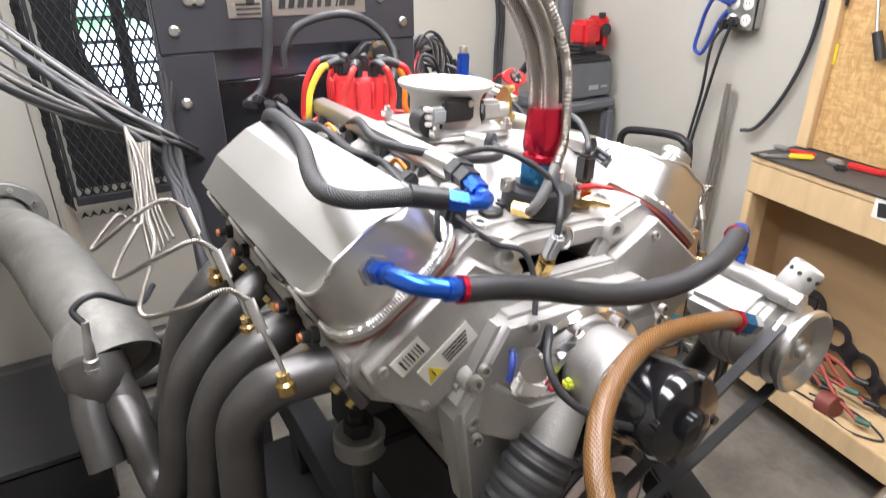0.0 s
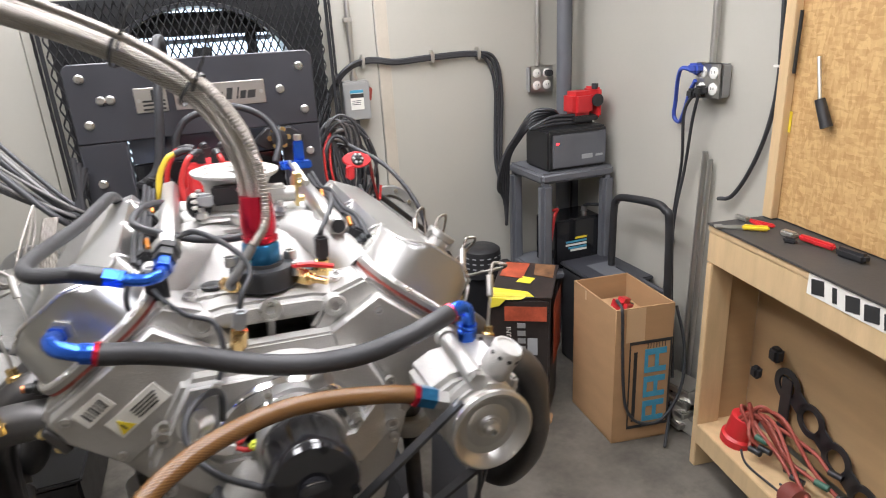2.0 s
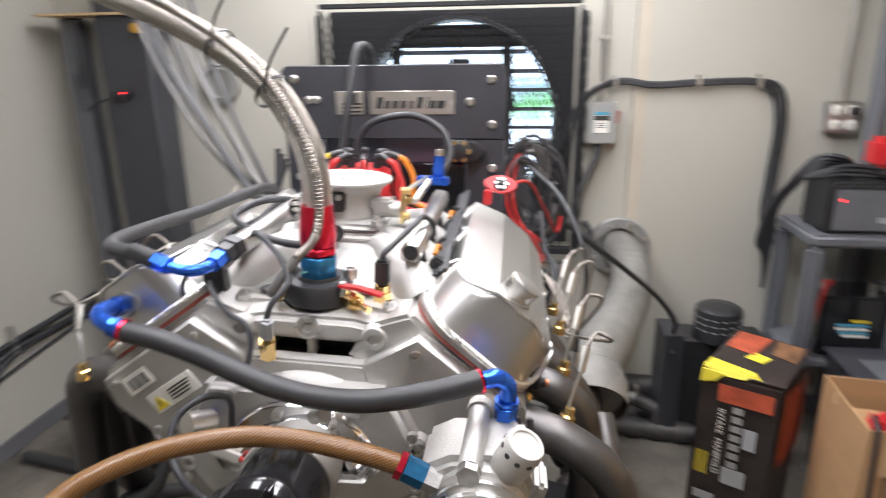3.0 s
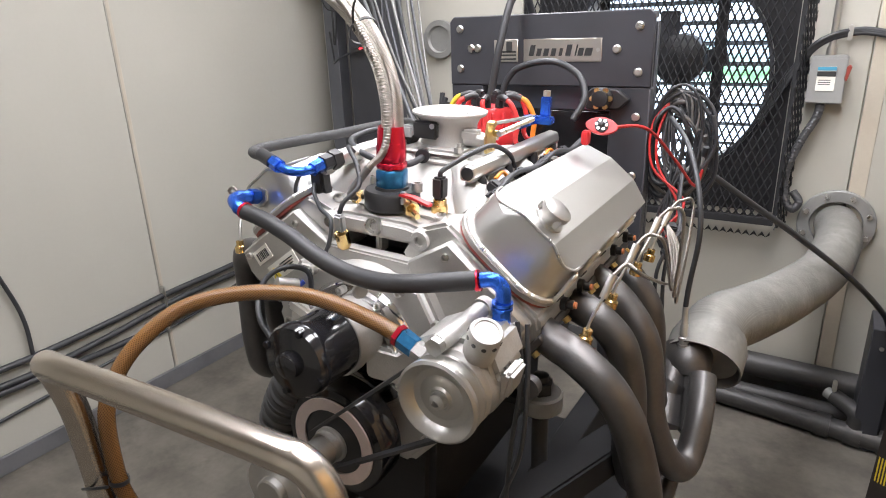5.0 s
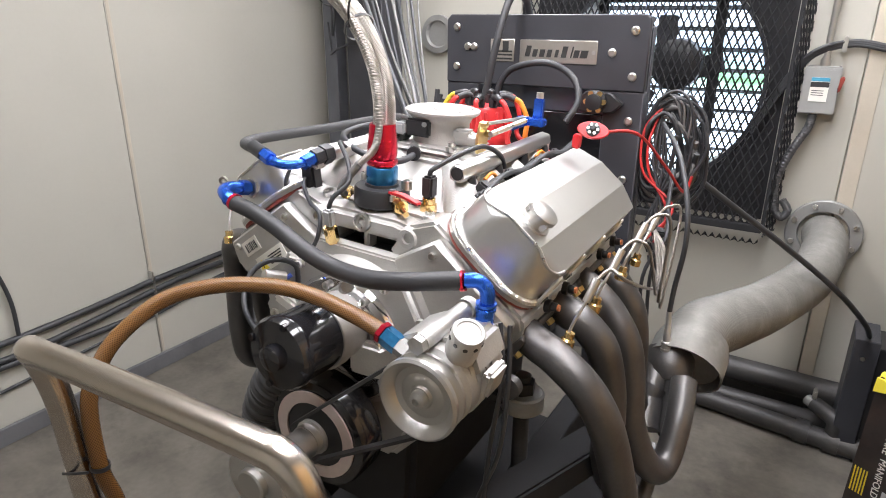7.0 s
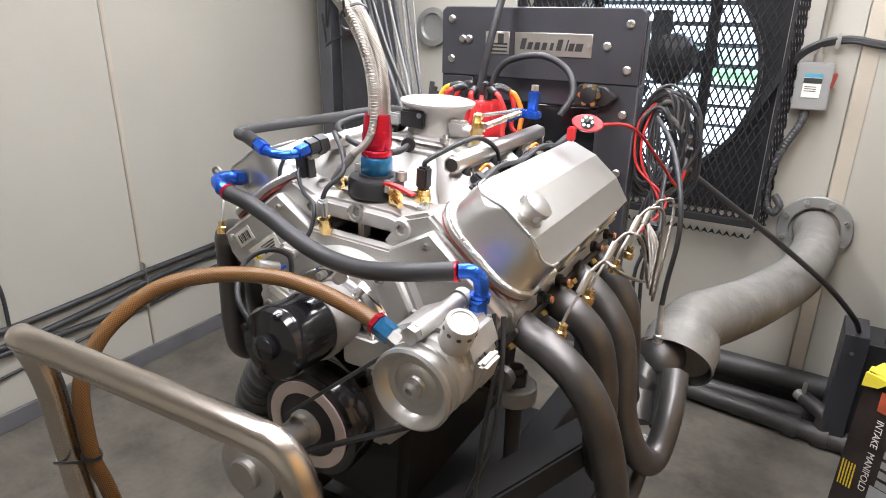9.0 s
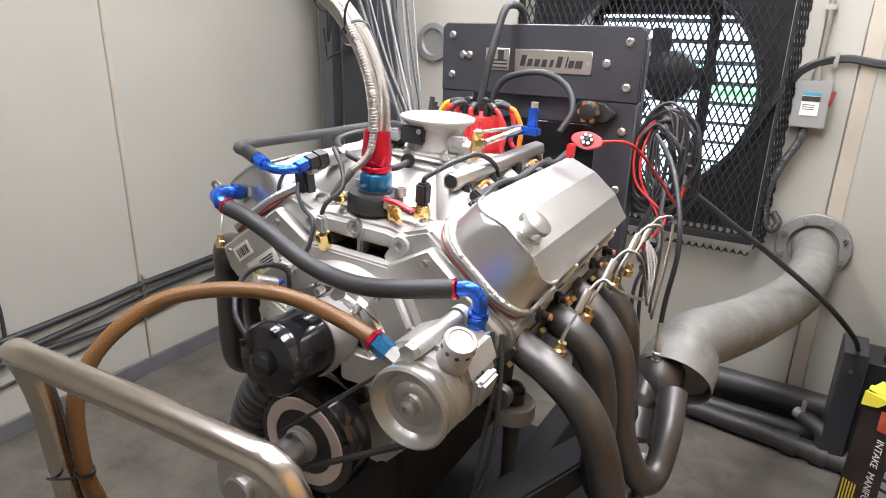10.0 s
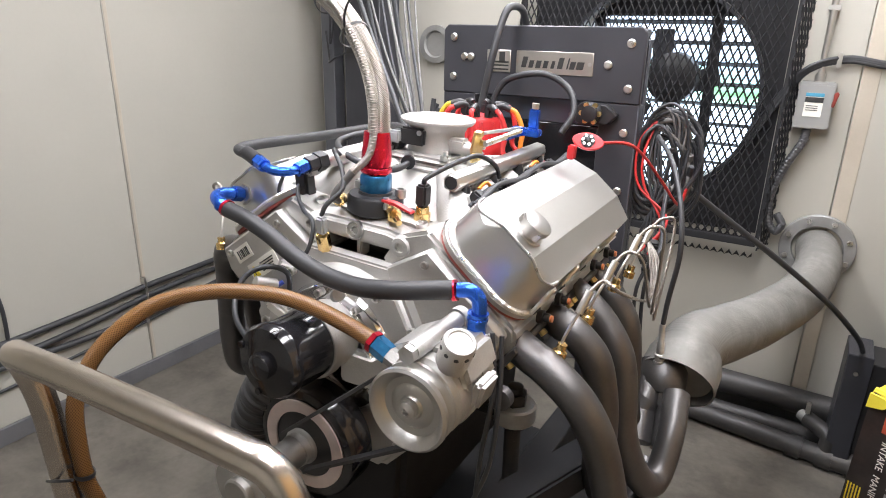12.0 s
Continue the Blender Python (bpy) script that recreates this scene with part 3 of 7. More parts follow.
def outlet_box(name, c, n, label):
    """A square metal box with two twin sockets; n: the way it faces."""
    o = thing(name, c, label, "socket", "wall sockets")
    turn = Matrix.Translation(c) @ (Matrix.Identity(4) if n == "y" else Matrix.Rotation(radians(-90), 4, "Z"))
    part("case", bbox((0, -0.018, 0), (0.092, 0.036, 0.092), 0.005), BOXG, o, xf=turn)
    part("cover_plate", bbox((0, -0.039, 0), (0.098, 0.006, 0.098), 0.004), EMT, o, xf=turn)
    for x in (-0.022, 0.022):
        for z in (-0.022, 0.022):
            bm = B()
            lathe(bm, (x, -0.0415, z), (0, -1, 0), ((0.0165, 0), (0.0165, 0.003), (0.015, 0.004)), 20)
            s = part("socket", bm, WHITE, o, xf=turn)
            for dx in (-0.005, 0.005):
                part("slot", bbox((x + dx, -0.0462, z + 0.002), (0.0016, 0.001, 0.007), 0.0002), INK, s, xf=turn)
    return o, turn


outlet_box("wall_outlet", V((1.185, YB, 1.042)), "y", "square metal outlet box with two twin sockets")
part("plug", bbox((1.207, YB - 0.058, 1.064), (0.026, 0.028, 0.022), 0.004), BLK, bpy.data.objects["wall_outlet"])
solo("conduit", made(cyl, (1.18, YB - 0.02, 1.09), (1.18, YB - 0.02, ZC), 0.008), EMT, (1.18, YB, 1.1), "thin galvanised conduit rising to the ceiling", "conduit", "wall conduits")
ob, tr = outlet_box("wall_outlet", V((XR, 0.765, 1.065)), "x", "square metal outlet box with plugged-in cords")
solo("conduit", made(cyl, (XR - 0.02, 0.775, 1.112), (XR - 0.02, 0.775, ZC), 0.010), EMT, (XR, 0.775, 1.1), "thin galvanised conduit rising to the ceiling", "conduit", "wall conduits")
solo("standpipe", made(cyl, (1.255, 1.46, 0.0), (1.255, 1.46, ZC), 0.028, seg=24), CARTG, (1.255, 1.46, 0), "dark grey vertical pipe in the corner of the cell", "pipe")
XW = XR - 0.045
solo("extension_lead", hose(((XW - 0.01, 0.79, 1.085), (XW - 0.03, 0.83, 1.10), (XW - 0.02, 0.86, 1.07), (XW + 0.01, 0.90, 1.00), (XW + 0.02, 0.915, 0.95), (XW + 0.02, 0.89, 0.935), (XW + 0.01, 0.86, 0.97), (XW, 0.83, 1.03), (XW - 0.01, 0.80, 1.065)), 0.006), BWIRE, (XW, 0.8, 1.0), "looped blue extension cord on the outlet", "cord")
solo("blue_plug", bbox((XW - 0.012, 0.80, 1.10), (0.03, 0.04, 0.026), 0.006), BWIRE, (XW, 0.80, 1.1), "blue cord end plugged into the outlet", "plug")
solo("black_plug", bbox((XW - 0.015, 0.77, 1.04), (0.03, 0.03, 0.026), 0.006), BLK, (XW, 0.77, 1.04), "black moulded plug in the outlet", "plug", "black plugs")
solo("black_plug", bbox((XW - 0.015, 0.80, 1.03), (0.03, 0.03, 0.026), 0.006), BLK, (XW, 0.80, 1.03), "black moulded plug in the outlet", "plug", "black plugs")
solo("hanging_lead", hose(((XW - 0.02, 0.79, 1.03), (XW - 0.02, 0.825, 0.97), (XW + 0.01, 0.855, 0.82), (XW + 0.02, 0.885, 0.66), (XW + 0.02, 0.90, 0.5), (XW + 0.02, 0.91, 0.3), (XW + 0.02, 0.92, 0.02)), 0.0048), CABLE, (XW, 0.8, 1.0), "black cord hanging down the wall", "cord", "hanging cords")
solo("hanging_lead", hose(((XW - 0.02, 0.77, 1.035), (XW - 0.01, 0.80, 0.95), (XW + 0.01, 0.84, 0.80), (XW, 0.86, 0.62), (XW - 0.0, 0.85, 0.42), (XW - 0.04, 0.78, 0.25), (XW - 0.10, 0.70, 0.10), (XW - 0.20, 0.60, 0.01)), 0.0048), CABLE, (XW, 0.8, 1.0), "black cord hanging down the wall", "cord", "hanging cords")
solo("hanging_cable", hose(((XR - 0.012, 0.585, ZC), (XR - 0.012, 0.575, 1.45), (XR - 0.012, 0.558, 1.2), (XR - 0.012, 0.553, 1.06), (XR - 0.014, 0.57, 0.94), (XR - 0.016, 0.61, 0.83), (XR - 0.02, 0.66, 0.75), (XR - 0.03, 0.70, 0.735)), 0.006), CABLE, (XR, 0.55, 1.2), "black cable that hangs down the wall and curls away", "cable")
solo("cable_tie", bbox((XR - 0.012, 0.556, 1.11), (0.02, 0.018, 0.006), 0.001), WHITE, (XR, 0.556, 1.11), "pale plastic cable tie on a cable", "cable tie")
solo("metal_tube", made(cyl, (1.315, 0.79, 0.0), (1.325, 0.775, 0.86), 0.008), EMT, (1.30, 0.82, 0), "aluminium tube leaning against the wall", "tube", "leaning tubes")
solo("metal_tube", made(cyl, (1.318, 0.765, 0.0), (1.328, 0.755, 0.84), 0.007), EMT, (1.305, 0.785, 0), "aluminium tube leaning against the wall", "tube", "leaning tubes")

# cables along the left wall
XC = XL + 0.016
for k, (z0, dz) in enumerate(((0.345, 0.0), (0.30, -0.012), (0.255, 0.012))):
    pts = [(XC, y, z0 + dz * math.sin(y * 5 + k) + 0.035 * max(0, y - 0.575) - (0.026, 0.020, 0.014)[k] * math.sin(math.pi * max(0, min(1, (0.575 - y) / 1.0))) + (0.02 * k if y > 1 else 0)) for y in (-1.4, -0.9, -0.45, -0.2, 0.1, 0.35, 0.575, 0.75, 0.95, 1.07, 1.3, 1.5)]
    solo("wall_cable", hose(pts, 0.010), CABLE, (XC, 0, z0), "thick black cable clipped along the wall", "cable", "wall cables")
solo("wall_cable", hose([(XC - 0.008, y, z) for y, z in ((-1.2, 0.12), (-0.4, 0.14), (0.19, 0.18), (0.57, 0.212), (1.07, 0.27), (1.5, 0.31))], 0.005), CABLE, (XC, 0, 0.2), "thin black cable clipped along the wall", "cable", "wall cables")
for y, z in ((0.575, 0.33), (1.07, 0.37), (-0.45, 0.32)):
    solo("cable_clip", bbox((XL + 0.014, y, z), (0.028, 0.010, 0.10), 0.003), EMT, (XL, y, z), "small metal cable clip on the wall", "clip", "cable clips")
solo("cable_clip", bbox((XL + 0.010, 0.57, 0.213), (0.02, 0.008, 0.02), 0.002), EMT, (XL, 0.57, 0.213), "small metal cable clip on the wall", "clip", "cable clips")
solo("drop_cable", hose(((XC, -0.02, 1.15), (XC, 0.03, 0.85), (XC, 0.09, 0.62), (XC, 0.13, 0.45), (XC, 0.13, 0.30)), 0.006), CABLE, (XC, 0.2, 0.7), "thin black cable dropping down the wall", "cable")

# iron pipes along the foot of the back wall
for z, y, r in ((0.105, YB - 0.055, 0.040), (0.03, YB - 0.115, 0.028)):
    solo("floor_pipe", made(cyl, (0.18, y, z if r > 0.03 else 0.03), (1.0, y - 0.02, z if r > 0.03 else 0.03), r), PIPEB, (0.5, y, 0), "dusty black iron pipe along the wall foot", "pipe", "wall-foot pipes")
fp = thing("floor_pipe", (0.5, YB - 0.2, 0), "black iron pipe with a tee and a brass tap", "pipe", "wall-foot pipes")
part("pipe", made(cyl, (0.15, YB - 0.16, 0.032), (0.95, YB - 0.26, 0.032), 0.030), PIPEB, fp)
for x in (0.60, 0.68, 0.76):
    y = YB - 0.16 - 0.1 * (x - 0.15) / 0.8
    part("coupling", made(cyl, (x - 0.02, y + 0.0025, 0.032), (x + 0.02, y - 0.0025, 0.032), 0.037), PIPEB, fp)
part("elbow", hose(((0.68, YB - 0.226, 0.06), (0.68, YB - 0.226, 0.09), (0.668, YB - 0.215, 0.105), (0.62, YB - 0.17, 0.11)), 0.024, seg=16), PIPEB, fp)
part("tap_body", made(cyl, (0.635, YB - 0.19, 0.11), (0.60, YB - 0.155, 0.112), 0.017), GALV, fp)
part("tap_handle", bbox((0.615, YB - 0.17, 0.145), (0.012, 0.03, 0.03), 0.003), EMT, fp, "small bright tap handle")

for z, y, r in ((0.105, YB - 0.055, 0.040), (0.04, YB - 0.14, 0.035)):
    solo("floor_pipe", made(cyl, (-1.40, y, z), (-0.28, y, z), r), PIPEB, (-0.8, y, 0), "dusty black iron pipe along the wall foot", "pipe", "wall-foot pipes")
# made-up black box, added only to darken this stretch of floor
bx = thing("dark_filler_box", (-0.84, 1.16, 0), "plain black box added to darken the floor behind the exhaust pipe", "crate")
part("body", bbox((-0.84, 1.16, 0.085), (0.66, 0.42, 0.17), 0.008), BLK, bx)
part("lid", bbox((-0.84, 1.16, 0.178), (0.68, 0.44, 0.014), 0.004), BLK, bx)
solo("floor_hose", hose(((-1.35, 0.95, 0.02), (-1.05, 0.90, 0.02), (-0.80, 0.85, 0.02), (-0.60, 0.90, 0.02), (-0.42, 0.80, 0.02), (-0.30, 0.60, 0.02)), 0.02), RUB, (-0.8, 0.9, 0), "black hose lying on the floor", "hose")


# ---- the engine on its stand ----
ENG = Matrix.Translation((0, 0, 0.96)) @ Matrix.Rotation(radians(3.0), 4, "Y") @ Matrix.Rotation(radians(1.5), 4, "Z") @ Matrix.Translation((0, 0, -0.95))
eng = thing("engine", (0, 0.2, 0.45), "bare aluminium V8 race engine with fabricated valve covers on a stand", "engine")


seat = [Matrix.Identity(4)]  # shift of the group of parts in hand, within the engine


def ep(name, bm, material, parent=None, label="", sharp=38):
    return part(name, bm, material, parent or eng, label, xf=ENG @ seat[0], sharp=sharp)


def bank(u, n, y, s):
    """A place on a cylinder bank: u out and down along the cover rail, n away from the rail; s: 1 right, -1 left."""
    return V((s * (0.127 + 0.79 * u + 0.61 * n), y, 0.971 - 0.61 * u + 0.79 * n))


def bprism(poly, y0, y1, s):
    bm = B()
    prism(bm, [bank(u, n, y0, s) for u, n in poly], (0, y1 - y0, 0))
    return bm


def bolt_at(p, d, r=0.0065, h=0.007, material=None, parent=None, name="bolt", socket=True):
    p, d = V(p), V(d).normalized()
    bm = B()
    if socket:
        loft(bm, [ring(p + d * a, d, b, 14) for a, b in ((0, r), (h, r), (h, r * 0.55), (h * 0.4, r * 0.5))])
    else:
        hexa(bm, p, p + d * h, r)
    return ep(name, bm, material or BOLT, parent)


# block and oil pan
bm = B()
prism(bm, [(-0.19, 0.0, 0.80), (-0.10, 0.0, 0.892), (0.10, 0.0, 0.892), (0.19, 0.0, 0.80), (0.125, 0.0, 0.72), (0.105, 0.0, 0.66), (-0.105, 0.0, 0.66), (-0.125, 0.0, 0.72)], (0, 0.42, 0))
bevel(bm, 0.008)
ep("block", bm, CASTD)
ep("oil_pan", bbox((0, 0.2, 0.566), (0.20, 0.42, 0.186), 0.012), MESHB)
bm = B()
prism(bm, [(-0.10, -0.02, 0.893), (0.10, -0.02, 0.893), (0.15, -0.02, 0.80), (0.12, -0.02, 0.66), (0.07, -0.02, 0.60), (-0.07, -0.02, 0.60), (-0.12, -0.02, 0.66), (-0.15, -0.02, 0.80)], (0, 0.03, 0))
for v in bm.verts:
    if v.co.y < 0:
        v.co.y -= 0.022 if v.co.z > 0.7 else 0.004
bevel(bm, 0.009, 3)
tc = ep("timing_cover", bm, CAST, None, "satin cast front cover")
for i, (x, z) in enumerate(((-0.125, 0.85), (-0.128, 0.77), (0.125, 0.85), (0.128, 0.77), (-0.10, 0.66), (0.10, 0.66), (-0.07, 0.882), (0.07, 0.882))):
    bolt_at((x, -0.042 if z > 0.7 else -0.026, z), (0, -1, 0), 0.006, 0.007, BOLT, tc)
RX, RZ = 0.004, 0.789
bm = B()
loft(bm, [ring((RX, y, RZ), (0, 1, 0), r, 64) for y, r in ((-0.02, 0.094), (-0.044, 0.093), (-0.050, 0.088), (-0.050, 0.073), (-0.054, 0.071), (-0.058, 0.069), (-0.058, 0.060), (-0.050, 0.057), (-0.02, 0.056), (-0.02, 0.092))], caps=False)
bmesh.ops.remove_doubles(bm, verts=bm.verts, dist=1e-6)
rg = ep("cam_drive_ring", bm, CHROME, None, "polished belt-drive ring")
for i in range(8):
    a = 2 * math.pi * (i + 0.35) / 8
    bolt_at((RX + 0.0805 * math.cos(a), -0.050, RZ + 0.0805 * math.sin(a)), (0, -1, 0), 0.0055, 0.006, BOLT, rg)
ep("cam_drive_cover", made(lathe, (RX, -0.02, RZ), (0, -1, 0), ((0.056, 0), (0.056, 0.020), (0.03, 0.024), (0.0, 0.025)), 40), CHROME)

def rounded_plan(u0, u1, y0, y1, r, n, s):
    """Points round a cover's foot, with rounded front corners."""
    pts = [(u0, y1)]
    pts += [(u0 + r - r * math.cos(a), y0 + r - r * math.sin(a)) for a in [math.pi / 2 * k / 7 for k in range(8)]]
    pts += [(u1 - r + r * math.sin(a), y0 + r - r * math.cos(a)) for a in [math.pi / 2 * k / 7 for k in range(8)]]
    pts += [(u1, y1)]
    return [bank(u, n, y, s) for u, y in pts]


def valve_cover(s):
    back = 0.408 if s > 0 else 0.425
    slope, r, eave, ridge = 0.30, 0.044, 0.047, 0.063

    def outline(n):
        """The shell's plan at height n: rounded corners low down, drawn in to the flat top above the eave."""
        k, t = min(1.0, n / eave), max(0.0, (n - eave) / (ridge - eave))
        u0, u1, y0, y1, c = 0.002 * k + 0.048 * t, 0.146 - 0.005 * k - 0.040 * t, slope * n, back - 0.4 * n, r * (1 - t) + 0.002
        arc = [math.pi / 2 * j / 10 for j in range(11)]
        pts = [(u0, y1)] + [(u0 + c - c * math.cos(a), y0 + c - c * math.sin(a)) for a in arc]
        pts += [(u1 - c + c * math.sin(a), y0 + c - c * math.cos(a)) for a in arc] + [(u1, y1)]
        return [bank(u, n, y, s) for u, y in pts]

    bm = B()
    loft(bm, [outline(n) for n in (0.0, 0.012, 0.030, eave, 0.052, 0.058, ridge)])
    bmesh.ops.remove_doubles(bm, verts=bm.verts, dist=2e-5)
    vc = ep("valve_cover", bm, SHEET, None, "tall welded sheet-aluminium valve cover", 13)
    dn = bank(0, -1, 0, s) - bank(0, 0, 0, s)
    for nm, g, n0, h, m_, lb in (("rail", 0.009, 0.0, 0.0056, MACH, ""), ("gasket", 0.007, -0.0058, 0.0042, GASKET, "red-brown gasket edge")):
        bm = B()
        prism(bm, rounded_plan(-g, 0.146 + g * 0.7, -g * 0.7, back + g, r + g, n0, s), tuple(dn * h))
        ep(nm, bm, m_, vc, lb)
    bm = B()
    sweep(bm, rounded_plan(-0.001, 0.147, -0.001, 0.12, r, 0.002, s), 0.0036, seg=8, ripple=0.10, every=0.0028)
    ep("weld_bead", bm, WELD, vc)
    bm = B()
    sweep(bm, [bank(u, n, y, s) for u, n, y in ((0.002, 0.047, 0.060), (0.0045, 0.0475, 0.040), (0.0155, 0.050, 0.026), (0.032, 0.057, 0.020), (0.050, 0.0635, 0.0185), (0.075, 0.0635, 0.0185), (0.101, 0.0635, 0.0185), (0.114, 0.058, 0.019), (0.127, 0.051, 0.025), (0.138, 0.048, 0.040), (0.141, 0.047, 0.058))], 0.0019, seg=6, ripple=0.14, every=0.003)
    ep("weld_bead", bm, WELD, vc)
    for y in (0.045, 0.135, 0.225, 0.32) if s > 0 else (0.07, 0.17, 0.27, 0.37):
        bm = B()
        sweep(bm, [bank(u, n, y + dy, s) for u, n, dy in ((0.1485, 0.004, -0.012), (0.1465, 0.024, -0.011), (0.1435, 0.043, 0.002), (0.1465, 0.024, 0.013), (0.1485, 0.004, 0.014))], 0.0030, seg=6)
        ep("bolt_pocket", bm, WELD, vc)
        bolt_at(bank(0.147, 0.0, y, s), bank(0, 1, 0, s) - bank(0, 0, 0, s), 0.006, 0.010, BBOLT, vc)
    for y in (0.085, 0.23, 0.365):
        bm = B()
        sweep(bm, [bank(u, n, y + dy, s) for u, n, dy in ((-0.001, 0.004, -0.014), (0.001, 0.030, -0.013), (0.006, 0.046, 0.0), (0.001, 0.030, 0.013), (-0.001, 0.004, 0.014))], 0.004, seg=6, ripple=0.12, every=0.004)
        ep("bolt_pocket", bm, WELD, vc)
        bolt_at(bank(-0.004, 0.0, y, s), bank(0, 1, 0, s) - bank(0, 0, 0, s), 0.006, 0.010, BOLT, vc)
    return vc


vcr, vcl = valve_cover(1), valve_cover(-1)


def cylinder_head(s):
    bm = bprism([(-0.010, -0.0105), (0.152, -0.0105), (0.165, -0.022), (0.168, -0.062), (0.150, -0.10), (-0.03, -0.10), (-0.035, -0.05)], 0.0, 0.408, s)
    bevel(bm, 0.005)
    h = ep("cylinder_head", bm, CASTD, None, "cast aluminium cylinder head")
    bm = bprism([(0.166, -0.026), (0.175, -0.028), (0.179, -0.064), (0.166, -0.064)], 0.0, 0.395, s)
    bevel(bm, 0.002, 1)
    ep("header_flange", bm, STEEL, h, "dark steel header flange")
    dn = bank(1, -0.1, 0, s) - bank(0, 0, 0, s)
    for y in (0.015, 0.085, 0.19, 0.21, 0.305, 0.38):
        bolt_at(bank(0.176, -0.033, y, s), dn, 0.0055, 0.007, GOLD, h, "flange_bolt", False)
        bolt_at(bank(0.178, -0.058, y, s), dn, 0.0055, 0.007, GOLD, h, "flange_bolt", False)
    for y in (0.055, 0.12, 0.275, 0.345):
        p, d = bank(0.158, -0.004, y, s), (bank(1, 0.9, 0, s) - bank(0, 0, 0, s)).normalized()
        bm = B()
        lathe(bm, p, d, ((0.009, 0), (0.009, 0.007), (0.006, 0.008), (0.006, 0.015), (0.005, 0.016)), 14)
        ep("spark_plug_boot", bm, BBOLT, h)
        ep("copper_tip", made(cyl, p + d * 0.0155, p + d * 0.019, 0.0045, seg=12), mat("copper_orange", (0.72, 0.25, 0.10), 0.35, 0.6), h)
    return h


hdr_r, hdr_l = cylinder_head(1), cylinder_head(-1)

# flat front plates on the heads; the left one carries two labels
for s in (1, -1):
    bm = bprism([(0.010, -0.018), (0.150, -0.018), (0.158, -0.05), (0.140, -0.115), (0.03, -0.118), (-0.015, -0.085)], -0.018, 0.0, s)
    bevel(bm, 0.003, 1)
    fp_ = ep("front_plate", bm, CASTD, None, "flat machined plate across the head's front")
    for u, n in ((0.138, -0.03), (0.135, -0.10), (0.035, -0.105), (0.02, -0.035)):
        bolt_at(bank(u, n, -0.018, s), (0, -1, 0), 0.005, 0.004, BOLT, fp_)
    if s < 0:
        def lab(u0, u1, n0, n1, y=-0.0195):
            return bprism([(u0, n0), (u1, n0), (u1, n1), (u0, n1)], y, y + 0.0012, -1)
        ep("barcode_label", lab(0.094, 0.130, -0.052, -0.030), LABEL, fp_, "small white barcode label")
        for i in range(7):
            ep("barcode_line", lab(0.099 + i * 0.0037, 0.099 + i * 0.0037 + (0.0010 if i % 3 else 0.002), -0.048, -0.035, -0.0203), INK, fp_)
        ep("warning_label", lab(0.052, 0.118, -0.086, -0.061), LABEL, fp_, "white warning label with a yellow triangle")
        ep("warning_triangle", bprism([(0.098, -0.083), (0.116, -0.083), (0.107, -0.066)], -0.0203, -0.0195, -1), YEL, fp_)
        ep("warning_mark", bprism([(0.1065, -0.080), (0.108, -0.080), (0.108, -0.072), (0.1065, -0.072)], -0.0208, -0.0202, -1), INK, fp_)
        for i, n in enumerate((-0.068, -0.072, -0.076, -0.080)):
            ep("print_line", lab(0.058 + 0.002 * i, 0.090, n - 0.0008, n + 0.0008, -0.0203), INK, fp_)

# headers: four primaries each side, a collector and its sensor
PRIM = [
    [(0.235, 0.030, 0.838), (0.262, 0.020, 0.832), (0.285, 0.012, 0.828), (0.325, 0.003, 0.808), (0.350, 0.006, 0.775), (0.365, 0.02, 0.729), (0.380, 0.04, 0.659), (0.385, 0.08, 0.58), (0.380, 0.15, 0.50), (0.378, 0.25, 0.470), (0.380, 0.335, 0.52)],
    [(0.235, 0.130, 0.840), (0.262, 0.118, 0.838), (0.285, 0.112, 0.832), (0.315, 0.111, 0.805), (0.330, 0.12, 0.752), (0.337, 0.131, 0.687), (0.335, 0.16, 0.60), (0.337, 0.24, 0.50), (0.348, 0.335, 0.53)],
    [(0.235, 0.240, 0.838), (0.262, 0.230, 0.828), (0.294, 0.223, 0.806), (0.327, 0.211, 0.768), (0.342, 0.211, 0.708), (0.352, 0.211, 0.645), (0.374, 0.23, 0.576), (0.397, 0.262, 0.530), (0.408, 0.30, 0.532), (0.409, 0.345, 0.585), (0.400, 0.40, 0.628)],
    [(0.235, 0.345, 0.835), (0.262, 0.340, 0.815), (0.280, 0.333, 0.800), (0.306, 0.332, 0.763), (0.318, 0.34, 0.70), (0.325, 0.35, 0.62), (0.340, 0.37, 0.560), (0.355, 0.40, 0.60)],
]


